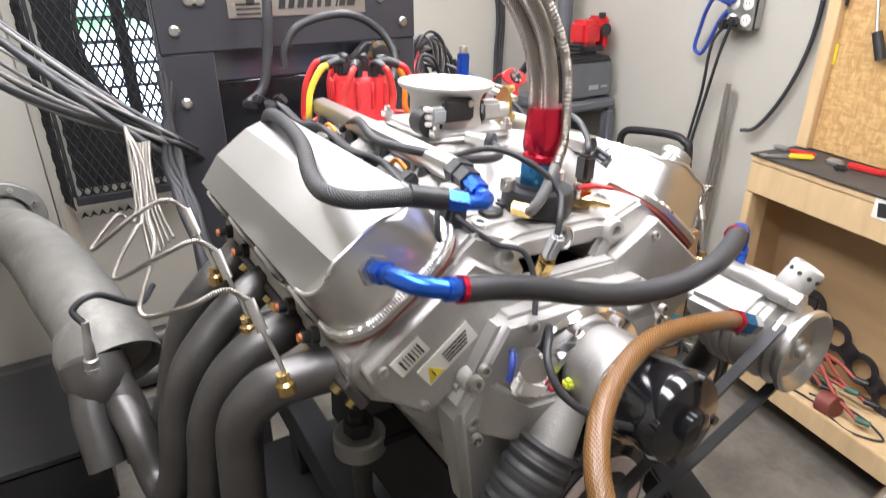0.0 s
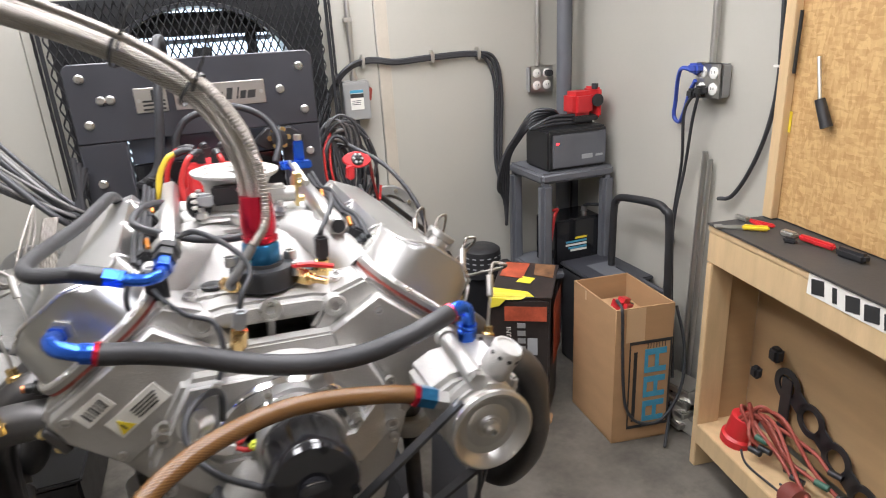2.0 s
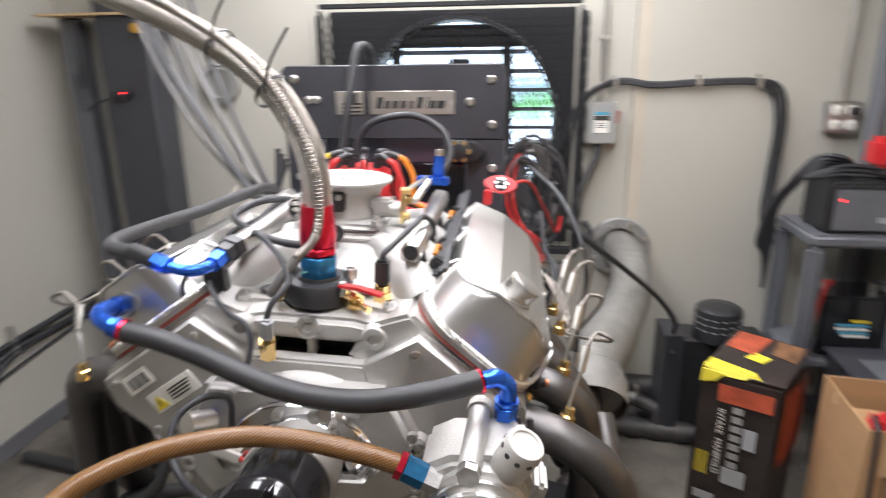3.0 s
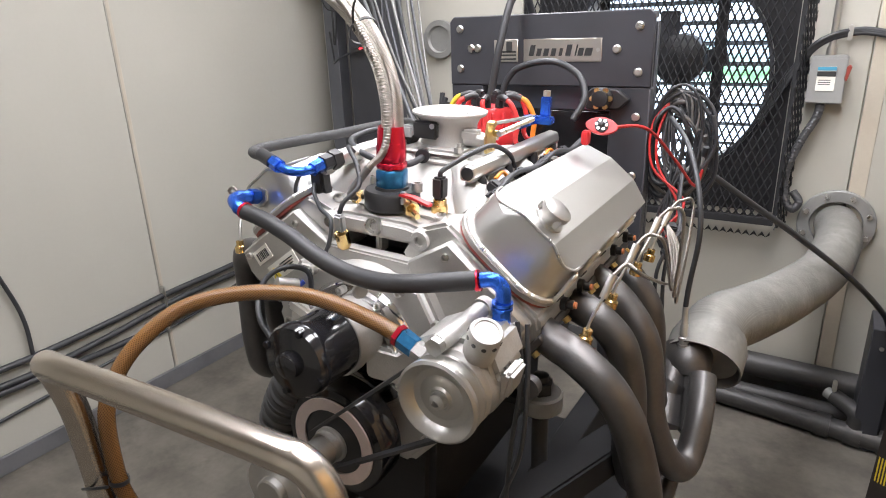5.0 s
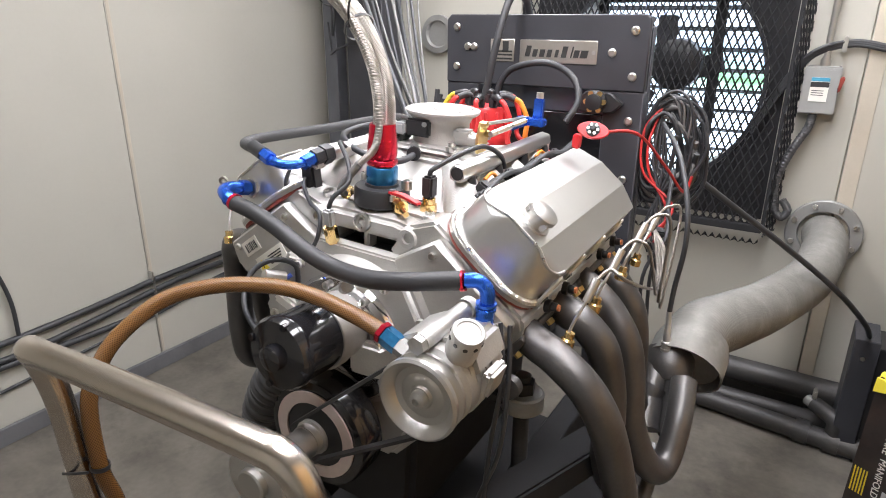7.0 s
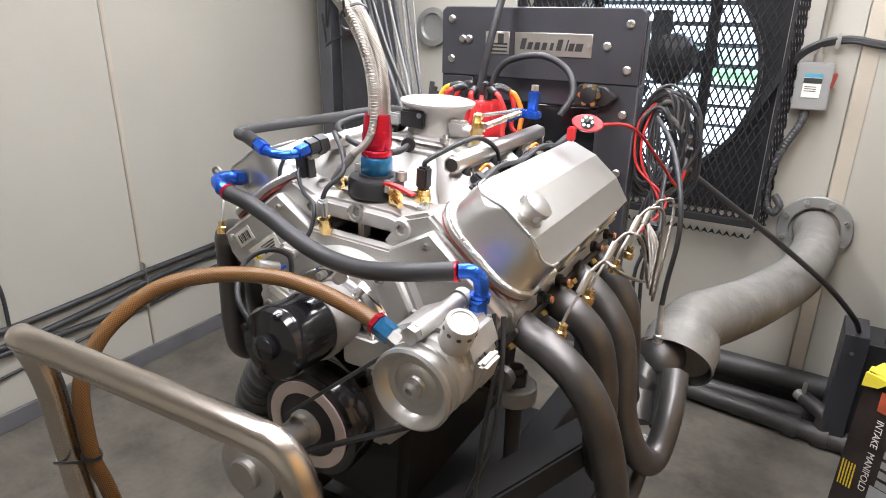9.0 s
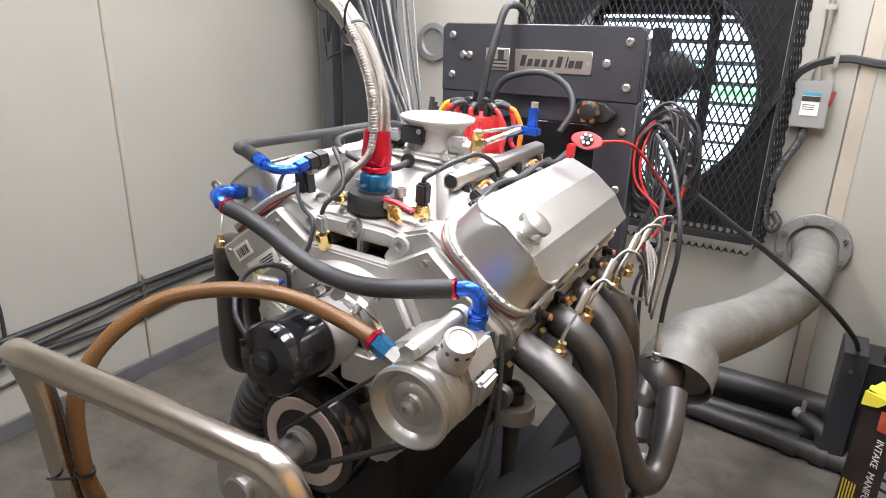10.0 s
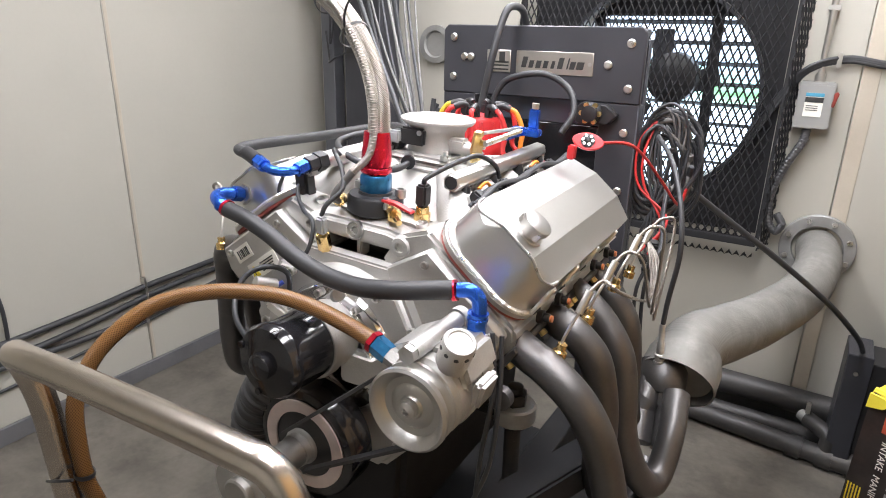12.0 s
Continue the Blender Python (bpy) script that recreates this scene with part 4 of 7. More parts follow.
def headers(s):
    left_front = [(0.235, 0.042, 0.838), (0.265, 0.045, 0.838), (0.296, 0.05, 0.832), (0.316, 0.06, 0.81), (0.326, 0.07, 0.775), (0.328, 0.072, 0.70), (0.330, 0.075, 0.64), (0.335, 0.09, 0.585), (0.340, 0.13, 0.555), (0.355, 0.22, 0.52), (0.385, 0.33, 0.53)]
    for k, pts in enumerate(PRIM):
        q = [V((s * (x if s > 0 else min(x + 0.12 * (0.84 - z), 0.338 + 0.25 * max(0, y - 0.10))), y + (0 if s > 0 else 0.012), z + (0.02 if s < 0 and z < 0.6 else 0))) for x, y, z in pts]
        if s < 0 and k == 0:
            q = [V((-x, y, z)) for x, y, z in left_front]
        ep("header_tube", hose(q, 0.0222, seg=22, n=10), STEEL, None, "dull grey-brown raw steel header tube")
    a, b = (V((0.383, 0.365, 0.540)), V((0.362, 0.468, 0.640))) if s > 0 else (V((-0.418, 0.372, 0.555)), V((-0.433, 0.450, 0.672)))
    ax = (b - a).normalized()
    for dx, dy in ((-0.025, -0.015), (0.022, -0.012), (0.018, 0.018), (-0.020, 0.018)):
        o = V((s * dx, dy, 0))
        ep("collector_leg", hose((a + o, a + o + ax * 0.05, a + o * 0.9 + ax * 0.08, b + o * 0.5 - ax * 0.01), 0.0250, seg=18, n=6), STEEL)
    bm = B()
    lathe(bm, b - ax * 0.062, ax, ((0.030, 0), (0.040, 0.014), (0.043, 0.034), (0.043, 0.062), (0.030, 0.070)), 28)
    ep("collector", bm, STEEL)
    p = V((0.356, 0.436, 0.660)) if s > 0 else V((-0.434, 0.412, 0.682))
    bm = B()
    d = V((-0.10, 0.02, 1)).normalized() if s > 0 else V((0.03, -0.05, 1)).normalized()
    lathe(bm, p - d * 0.012, d, ((0.011, 0), (0.011, 0.014), (0.0095, 0.014), (0.0095, 0.026), (0.007, 0.028), (0.007, 0.05), (0.0055, 0.052), (0.005, 0.085)), 16)
    ep("oxygen_sensor", bm, CASTD)
    tip = p + d * 0.068
    if s > 0:
        ep("sensor_lead", hose((tip, tip + V((0.0, 0.0, 0.05)), tip + V((0.004, -0.005, 0.14)), tip + V((-0.012, 0.02, 0.21)), tip + V((-0.05, 0.09, 0.27)), tip + V((-0.10, 0.18, 0.30))), 0.0045), CABLE)
    else:
        ep("sensor_lead", hose((tip, tip + V((-0.01, 0.01, 0.02)), tip + V((0.02, 0.02, 0.03)), tip + V((0.07, 0.05, -0.01)), tip + V((0.10, 0.12, -0.02))), 0.0045), CABLE)


headers(1)
headers(-1)

# exhaust-gas probes: bright lines from the tubes up to the loom
for s, pr in ((1, ((0.290, 0.028, 0.850), (0.292, 0.128, 0.858), (0.294, 0.248, 0.862), (0.292, 0.348, 0.85))), (-1, ((0.290, 0.028, 0.850), (0.292, 0.128, 0.858), (0.294, 0.248, 0.862)))):
    for i, (x, y, z) in enumerate(pr):
        p = V((s * x, y, z))
        bm = B()
        lathe(bm, p + V((0, 0, -0.012)), (0.15 * s, 0.1, 1), ((0.009, 0), (0.009, 0.010), (0.006, 0.012), (0.006, 0.02)), 12)
        ep("probe_fitting", bm, BRASS)
        a = p + V((0.012 * s, 0.018, 0.045))
        bm = B()
        sweep(bm, (p, p + V((0.004 * s, 0.006, 0.02)), a), 0.0022, seg=6)
        ep("probe_stem", bm, EMT)
        ep("probe_sleeve", made(cyl, a, a + V((0.006 * s, 0.014, 0.026)), 0.005, seg=10), EMT)
        e = a + V((0.006 * s, 0.014, 0.026))
        if s > 0:
            w = (e, e + V((0.012, 0.012, 0.012)), e + V((0.03, 0.03, -0.005)), V((0.322 + 0.005 * i, 0.385 + 0.006 * i, 0.79 - 0.012 * i)), V((0.318 + 0.004 * i, 0.43, 0.80)), V((0.300 + 0.005 * i, 0.47, 0.835)), V((0.280, 0.53, 0.85)))
        else:
            w = (e, e + V((-0.02, 0.0, 0.014)), e + V((-0.05, 0.02, -0.005)), V((-0.385 - 0.012 * i, 0.17 + 0.09 * i, 0.875)), V((-0.35 - 0.012 * i, 0.28 + 0.06 * i, 0.895)), V((-0.335 - 0.008 * i, 0.42, 0.88)), V((-0.322 - 0.008 * i, 0.50, 0.93)), V((-0.33, 0.58, 0.965)))
        ep("probe_line", hose(w, 0.0025, seg=8), CONV, None, "thin braided probe line")

# intake manifold: skirt, runners, plenum, front water crossover
bm = B()
sec = [(-0.128, 0.955), (-0.095, 0.972), (-0.062, 0.990), (-0.05, 1.000), (0.05, 1.000), (0.062, 0.990), (0.095, 0.972), (0.128, 0.955), (0.10, 0.915), (-0.10, 0.915)]
rows = []
for y, k in ((0.058, 0.0), (0.085, 0.25), (0.125, 0.82), (0.155, 1.0), (0.27, 1.0), (0.31, 0.85), (0.36, 0.45), (0.41, 0.25)):
    rows.append([V((x * (0.82 + 0.18 * k) if abs(x) < 0.08 else x, y, 0.955 + (z - 0.955) * (0.12 + 0.88 * k) if z > 0.955 else z)) for x, z in sec])
loft(bm, rows)
bevel(bm, 0.006, 2, 25)
im = ep("intake_manifold", bm, CAST, None, "satin cast aluminium intake manifold")
for s in (1, -1):
    for y0, y1 in ((0.075, 0.165), (0.165, 0.195), (0.255, 0.235), (0.355, 0.265)):
        bm = B()
        pts = ((s * 0.118, y0, 0.953), (s * 0.095, y0 * 0.7 + y1 * 0.3, 0.978), (s * 0.068, y0 * 0.3 + y1 * 0.7, 0.988), (s * 0.04, y1, 0.993))
        sweep(bm, pts, 0.03, seg=16, n=6, rr=(0.030, 0.027, 0.023, 0.018))
        ep("runner", bm, CAST, im)
ep("carb_pad", bbox((-0.006, 0.218, 1.0015), (0.112, 0.142, 0.014), 0.005, seg=3), CAST, im)
bm = B()
prism(bm, [(-0.118, 0.066, 0.930), (-0.11, 0.066, 0.952), (-0.07, 0.066, 0.962), (0.07, 0.066, 0.962), (0.11, 0.066, 0.952), (0.118, 0.066, 0.930), (0.085, 0.066, 0.928), (-0.085, 0.066, 0.928)], (0, -0.045, 0))
bevel(bm, 0.008, 3)
ep("water_crossover", bm, CAST, im)
seat[0] = Matrix.Translation((0, 0.028, 0))
bm = B()
prism(bm, [(-0.10, 0.03, 0.938), (-0.09, 0.03, 0.958), (-0.05, 0.03, 0.966), (0.05, 0.03, 0.966), (0.09, 0.03, 0.958), (0.10, 0.03, 0.938), (0.07, 0.03, 0.927), (-0.07, 0.03, 0.927)], (0, -0.056, 0))
for v in bm.verts:
    if v.co.y < 0 and v.co.z > 0.95:
        v.co.z -= 0.012
bevel(bm, 0.007, 3)
ep("crossover_nose", bm, CAST, im)
# window below the crossover: a frame, black pieces for the valley's shade, a centre web
bm = B()
prism(bm, [(-0.100, -0.044, 0.912), (0.100, -0.044, 0.912), (0.110, -0.044, 0.870), (-0.110, -0.044, 0.870)], (0, 0.022, 0))
bevel(bm, 0.003)
ep("window_sill", bm, CAST, im)
for s in (1, -1):
    bm = B()
    prism(bm, [(s * 0.056, -0.022, 0.938), (s * 0.090, -0.022, 0.942), (s * 0.100, -0.022, 0.900), (s * 0.068, -0.022, 0.900)], (0, 0.05, 0))
    bevel(bm, 0.005)
    ep("window_side", bm, CAST, im)
    bm = B()
    lathe(bm, (s * 0.074, -0.022, 0.938), (0, -1, 0), ((0.016, 0), (0.0135, 0.008), (0.0125, 0.010), (0.007, 0.010), (0.006, 0.002)), 20)
    ep("mount_boss", bm, CAST, im)
    bolt_at((s * 0.084, 0.008, 0.952), (0, -0.25, 1), 0.008, 0.014, BOLT, im)
    bolt_at((s * 0.112, 0.05, 0.958), (0.5 * s, 0, 1), 0.008, 0.010, BOLT, im)
ep("window_web", bbox((0.0, -0.008, 0.920), (0.009, 0.02, 0.032), 0.002), CAST, im)
# black floor and back put the slot's shade into colour; the castings there are bare
ep("valley_shade_floor", bbox((0, 0.004, 0.897), (0.15, 0.05, 0.006), 0.001), BLK, im)
ep("valley_shade_back", bbox((0, 0.022, 0.914), (0.16, 0.008, 0.030), 0.002), BLK, im, "black sheet standing in for the shade behind the window")
bm = B()
lathe(bm, (0.0, -0.025, 0.944), (0, -1, 0.18), ((0.013, 0), (0.013, 0.005), (0.0105, 0.006), (0.0105, 0.004), (0.006, 0.004), (0.0055, 0.0)), 24)
ep("pipe_plug", bm, BOLT, im, "recessed steel pipe plug")
for x, y, z, r in ((-0.058, 0.022, 0.964, 0.0105), (0.052, 0.030, 0.966, 0.008)):
    bm = B()
    lathe(bm, (x, y, z), (0, 0, 1), ((r * 1.25, 0), (r * 1.25, 0.003), (r, 0.004), (r * 0.7, 0.002)), 20)
    ep("freeze_plug", bm, BBOLT, im)

seat[0] = Matrix.Identity(4)

# water neck, its valve and the braided hoses
bm = B()
lathe(bm, (0, 0.046, 0.960), (0, 0, 1), ((0.036, 0), (0.0385, 0.003), (0.0385, 0.022), (0.036, 0.026), (0.024, 0.0265), (0.023, 0.030)), 36)
nk = ep("water_neck", bm, BLK, None, "black anodised round water neck")
ep("neck_ears", bbox((0, 0.056, 0.969), (0.088, 0.026, 0.018), 0.008, seg=3), BLK, nk)
for s in (1, -1):
    bolt_at((s * 0.034, 0.056, 0.984), (0, 0, 1), 0.008, 0.012, BOLT, nk)
bm = B()
hexa(bm, (0, 0.046, 0.986), (0, 0.046, 1.013), 0.0225)
bevel(bm, 0.002, 1)
ep("hose_nut", bm, TEAL, nk, "blue anodised hose-end nut")
bm = B()
hexa(bm, (0, 0.046, 1.014), (0, 0.046, 1.023), 0.022)
bevel(bm, 0.002, 1)
ep("socket_collar", bm, RED, nk)
bm = B()
lathe(bm, (0, 0.046, 1.024), (-0.02, 0.01, 1), ((0.019, 0), (0.0205, 0.006), (0.0205, 0.016), (0.0175, 0.046), (0.0165, 0.046)), 14)
ep("hose_socket", bm, RED, nk, "red anodised hose socket")
core = [V((-0.001, 0.047, 1.068)), V((-0.004, 0.049, 1.10)), V((-0.016, 0.052, 1.14)), V((-0.041, 0.058, 1.178)), V((-0.075, 0.072, 1.205)), V((-0.12, 0.09, 1.230)), V((-0.20, 0.12, 1.262)), V((-0.34, 0.16, 1.305)), V((-0.55, 0.22, 1.37)), V((-0.9, 0.30, 1.50))]
for k, (ox, oy, r) in enumerate(((0.0, -0.0075, 0.0082), (-0.0085, 0.004, 0.0080), (0.0085, 0.004, 0.0080), (0.0, 0.0125, 0.0075))):
    q = []
    for i, p in enumerate(core):
        d = (core[min(i + 1, len(core) - 1)] - core[max(i - 1, 0)]).normalized()
        a = V((0, 1, 0)).cross(d).normalized()
        q.append(p + a * ox + V((0, oy, 0)))
    ep("braided_hose", hose(q, r, seg=14, n=10), BRAID, None, "stainless braided hose")
q = [V((-0.038, 0.016, 0.974)), V((-0.040, 0.006, 0.980)), V((-0.030, 0.004, 0.995)), V((-0.012, 0.010, 1.02)), V((0.004, 0.020, 1.04)), V((0.008, 0.026, 1.07)), V((0.004, 0.028, 1.11)), V((-0.012, 0.032, 1.15)), V((-0.045, 0.040, 1.195)), V((-0.10, 0.06, 1.235)), V((-0.2, 0.10, 1.28)), V((-0.34, 0.145, 1.33)), V((-0.55, 0.2, 1.40))]
ep("steam_line", hose(q[3:], 0.0050, ripple=0.09, every=0.0042), CONV, None, "thin convoluted steel line")
ep("steam_line_end", hose(q[:4], 0.0055), GCABLE)
ep("line_fitting", made(hexa, (-0.045, 0.03, 0.974), (-0.036, 0.012, 0.974), 0.008), BRASS, nk)
for i, t in ((3, 0.35), (5, 0.0)):
    p = core[i].lerp(core[i + 1], t)
    d = (core[i + 1] - core[i]).normalized()
    bm = B()
    loft(bm, [ring(p + d * h, d, r, 24) for h, r in ((-0.002, 0.021), (0.002, 0.021), (0.002, 0.0198), (-0.002, 0.0198), (-0.002, 0.021))], caps=False)
    ep("zip_tie", bm, BLK)
    ep("zip_tail", hose((p + V((0.0, -0.020, 0.0)), p + V((0.012, -0.035, 0.03)), p + V((0.03, -0.03, 0.065))), 0.0016, seg=6), BLK)
seat[0] = Matrix.Translation((0, 0.016, 0.001))
bm = B()
vp0, vd = V((0.028, 0.022, 0.972)), V((0.74, -0.64, -0.10)).normalized()
hexa(bm, vp0, vp0 + vd * 0.012, 0.009)
hexa(bm, vp0 + vd * 0.012, vp0 + vd * 0.030, 0.0105)
cyl(bm, vp0 + vd * 0.030, vp0 + vd * 0.036, 0.0065, seg=14)
cyl(bm, vp0 + vd * 0.036, vp0 + vd * 0.052, 0.0045, 0.0040, seg=14)
ep("drain_valve", bm, BRASS, nk, "brass drain valve")
ep("valve_stem", made(cyl, (0.034, 0.006, 0.974), (0.034, 0.006, 0.990), 0.004, seg=10), BOLT, nk)
bm = B()
prism(bm, [(0.030, 0.001, 0.988), (0.052, -0.002, 0.988), (0.078, -0.004, 0.982), (0.078, -0.004, 0.979), (0.052, -0.002, 0.984), (0.030, 0.001, 0.985)], (0.001, 0.009, 0))
ep("valve_lever", bm, REDP, nk, "red valve lever")
seat[0] = Matrix.Identity(4)
bm = B()
hexa(bm, (0.072, 0.052, 0.958), (0.072, 0.052, 0.972), 0.0115)
lathe(bm, (0.072, 0.052, 0.972), (0, 0, 1), ((0.009, 0), (0.009, 0.008), (0.0075, 0.009)), 14)
ep("temperature_sender", bm, BRASS, im, "brass temperature sender")
ep("sender_plug", bbox((0.072, 0.052, 0.996), (0.016, 0.018, 0.030), 0.003), BLK, im)
ep("sender_lead", hose(((0.072, 0.052, 1.011), (0.074, 0.053, 1.018), (0.085, 0.07, 1.028), (0.098, 0.10, 1.038), (0.105, 0.14, 1.040), (0.112, 0.18, 1.022), (0.112, 0.2, 1.0)), 0.0035), CABLE, im)
bm = B()
hexa(bm, (-0.040, -0.012, 0.912), (-0.038, -0.02, 0.935), 0.0095)
ep("coolant_sender", bm, BRASS, im, "brass sender with a grey plug")
ep("sender_plug", bbox((-0.036, -0.024, 0.950), (0.014, 0.012, 0.028), 0.003, rot=(15, 8, 0)), GREYP, im)
ep("sender_lead", hose(((-0.035, -0.026, 0.962), (-0.030, -0.022, 0.978), (-0.018, -0.004, 0.998), (-0.035, 0.015, 1.02), (-0.068, 0.04, 1.035), (-0.09, 0.08, 1.02)), 0.0032), CABLE, im)

# throttle body
seat[0] = Matrix.Translation((-0.009, 0.005, -0.0195))
tb = ep("throttle_body", bbox((0, 0.213, 1.0335), (0.115, 0.132, 0.012), 0.006, seg=3), CAST, None, "cast four-barrel throttle body")
bm = B()
lathe(bm, (0, 0.215, 1.040), (0, 0, 1), ((0.046, 0), (0.043, 0.012), (0.043, 0.028), (0.047, 0.037), (0.056, 0.042), (0.0585, 0.045), (0.0585, 0.048), (0.054, 0.0495), (0.050, 0.046)), 48)
ep("bell_mouth", bm, CAST, tb)
for dx, dy in ((-0.021, -0.021), (0.021, -0.021), (-0.021, 0.021), (0.021, 0.021)):
    bm = B()
    loft(bm, [ring((dx, 0.215 + dy, z), (0, 0, 1), r, 28) for z, r in ((1.0862, 0.0245), (1.0885, 0.0215), (1.088, 0.020), (1.082, 0.017), (1.0795, 0.004))])
    ep("bore", bm, CASTD, tb)
for s in (1, -1):
    for y in (0.155, 0.272):
        ep("stud", made(cyl, (s * 0.05, y, 1.038), (s * 0.05, y, 1.052), 0.004, seg=10), BOLT, tb)
        bolt_at((s * 0.05, y, 1.039), (0, 0, 1), 0.008, 0.007, BOLT, tb, "nut", False)
ep("idle_valve", made(cyl, (-0.052, 0.185, 1.052), (-0.052, 0.162, 1.052), 0.016), BLK, tb)
ep("position_sensor", bbox((-0.014, 0.166, 1.064), (0.042, 0.010, 0.026), 0.003), BLK, tb)
ep("sensor_screw", made(cyl, (0.000, 0.161, 1.071), (0.000, 0.159, 1.071), 0.004, seg=12), BOLT, tb)
ep("sensor_plug", bbox((-0.044, 0.163, 1.060), (0.020, 0.014, 0.018), 0.003), GREYP, tb)
for z in (1.052, 1.060, 1.068):
    ep("plug_pin", bbox((-0.057, 0.162, z), (0.008, 0.010, 0.005), 0.0012), WHITE, tb)
ep("throttle_shaft", made(cyl, (0.04, 0.195, 1.052), (0.078, 0.195, 1.052), 0.011), CASTD, tb)
ep("throttle_boss", bbox((0.05, 0.195, 1.058), (0.03, 0.022, 0.018), 0.004), CAST, tb)
bm = B()
prism(bm, [(0.076, 0.185, 1.035), (0.076, 0.212, 1.035), (0.076, 0.218, 1.06), (0.076, 0.20, 1.082), (0.076, 0.19, 1.08), (0.076, 0.182, 1.055)], (0.004, 0, 0))
ep("throttle_lever", bm, GOLD, tb)
for y, z in ((0.195, 1.078), (0.208, 1.062), (0.19, 1.045)):
    ep("lever_bolt", made(cyl, (0.08, y, z), (0.088, y, z), 0.005, seg=10), GOLD, tb)
ep("throttle_rod", made(cyl, (0.082, 0.196, 1.078), (0.092, 0.33, 1.072), 0.003, seg=8), EMT, tb)
ep("vacuum_port", made(cyl, (-0.01, 0.15, 1.036), (0.004, 0.128, 1.034), 0.008), BOLT, tb)
ep("vacuum_cap", made(cyl, (0.004, 0.128, 1.034), (0.007, 0.122, 1.034), 0.0105), BLK, tb)
ep("vacuum_hose", hose(((-0.006, 0.148, 1.036), (0.006, 0.12, 1.032), (-0.005, 0.095, 1.026), (-0.05, 0.085, 1.030), (-0.10, 0.10, 1.040), (-0.13, 0.14, 1.045), (-0.12, 0.20, 1.05), (-0.10, 0.26, 1.04), (-0.10, 0.3, 1.02)), 0.0048), CABLE, tb)

# fuel rails, injectors and the feed hose
seat[0] = Matrix.Identity(4)
for s in (1, -1):
    y0, y1 = (0.075, 0.385) if s > 0 else (0.055, 0.40)
    bm = B()
    prism(bm, [(s * 0.088, y0, 1.004), (s * 0.105, y0, 1.000), (s * 0.113, y0, 1.008), (s * 0.110, y0, 1.022), (s * 0.094, y0, 1.025), (s * 0.087, y0, 1.016)], (0, y1 - y0, 0))
    bevel(bm, 0.002, 1)
    fr = ep("fuel_rail", bm, MACH, None, "bare machined fuel rail")
    ep("rail_bore", made(cyl, (s * 0.1, y0 - 0.001, 1.013), (s * 0.1, y0 + 0.002, 1.013), 0.009), BLK, fr)
    for y in (0.10, 0.185, 0.28, 0.365):
        bm = B()
        lathe(bm, (s * 0.112, y, 0.962), (-0.12 * s, 0, 1), ((0.011, 0), (0.011, 0.008), (0.008, 0.009), (0.0085, 0.035), (0.007, 0.044)), 14)
        ep("injector", bm, BLK, fr)
        ep("injector_seat", made(cyl, (s * 0.113, y, 0.955), (s * 0.113, y, 0.963), 0.0125), BLUE, fr)
        ep("injector_plug", bbox((s * 0.130, y, 0.992), (0.022, 0.018, 0.018), 0.003, rot=(0, 30 * s, 0)), BLK, fr)
        ep("bracket", bbox((s * 0.099, y + 0.03, 0.985), (0.012, 0.012, 0.04), 0.002), CAST, fr)
    bm = B()
    for i in range(3):
        sweep(bm, [V((s * (0.128 + 0.006 * i), y, z + 0.004 * i)) for y, z in ((0.08, 0.985), (0.14, 0.998), (0.22, 0.992), (0.30, 1.0), (0.38, 0.99), (0.46, 1.0))], 0.0035, seg=8)
    ep("injector_loom", bm, CABLE, fr)
    for y in (0.14, 0.32):
        ep("loom_wire", hose(((s * 0.130, y, 0.998), (s * 0.126, y - 0.012, 1.008), (s * 0.124, y - 0.03, 1.002)), 0.0025), OWIRE, fr)
bm = B()
hexa(bm, (-0.100, 0.056, 1.013), (-0.102, 0.040, 1.012), 0.0145)
hexa(bm, (-0.102, 0.040, 1.012), (-0.104, 0.024, 1.010), 0.0125)
ep("feed_fitting", bm, BLK)
bm = B()
hexa(bm, (-0.104, 0.024, 1.010), (-0.106, 0.006, 1.006), 0.0102)
sweep(bm, ((-0.106, 0.006, 1.006), (-0.110, -0.010, 1.006), (-0.122, -0.020, 1.007), (-0.142, -0.019, 1.010)), 0.0066, seg=14)
hexa(bm, (-0.140, -0.0195, 1.010), (-0.158, -0.015, 1.0145), 0.0098)
ep("feed_elbow", bm, BLUE, None, "blue anodised hose-end elbow")
ep("feed_hose_end", made(cyl, (-0.157, -0.0155, 1.014), (-0.187, -0.006, 1.019), 0.0098), BLK)
ep("feed_hose", hose(((-0.183, -0.007, 1.018), (-0.205, 0.003, 1.016), (-0.228, 0.018, 1.014), (-0.240, 0.05, 1.013), (-0.232, 0.10, 1.014), (-0.205, 0.19, 1.017), (-0.190, 0.28, 1.019), (-0.182, 0.36, 1.015), (-0.176, 0.40, 0.995), (-0.172, 0.43, 0.95), (-0.17, 0.44, 0.88)), 0.0082, seg=16, n=10), NBRAID, None, "black braided fuel hose")
bm = B()
box(bm, (-0.116, 0.035, 0.978), (0.024, 0.022, 0.05), (8, 0, 0))
bevel(bm, 0.004)
ep("map_sensor", bm, BLK)
ep("sensor_bracket", bbox((-0.112, 0.036, 1.000), (0.03, 0.024, 0.012), 0.003), CAST)
ep("sensor_lead", hose(((-0.116, 0.03, 0.955), (-0.13, 0.018, 0.95), (-0.145, 0.012, 0.965), (-0.142, 0.02, 0.99), (-0.125, 0.03, 1.0)), 0.0028), CABLE)
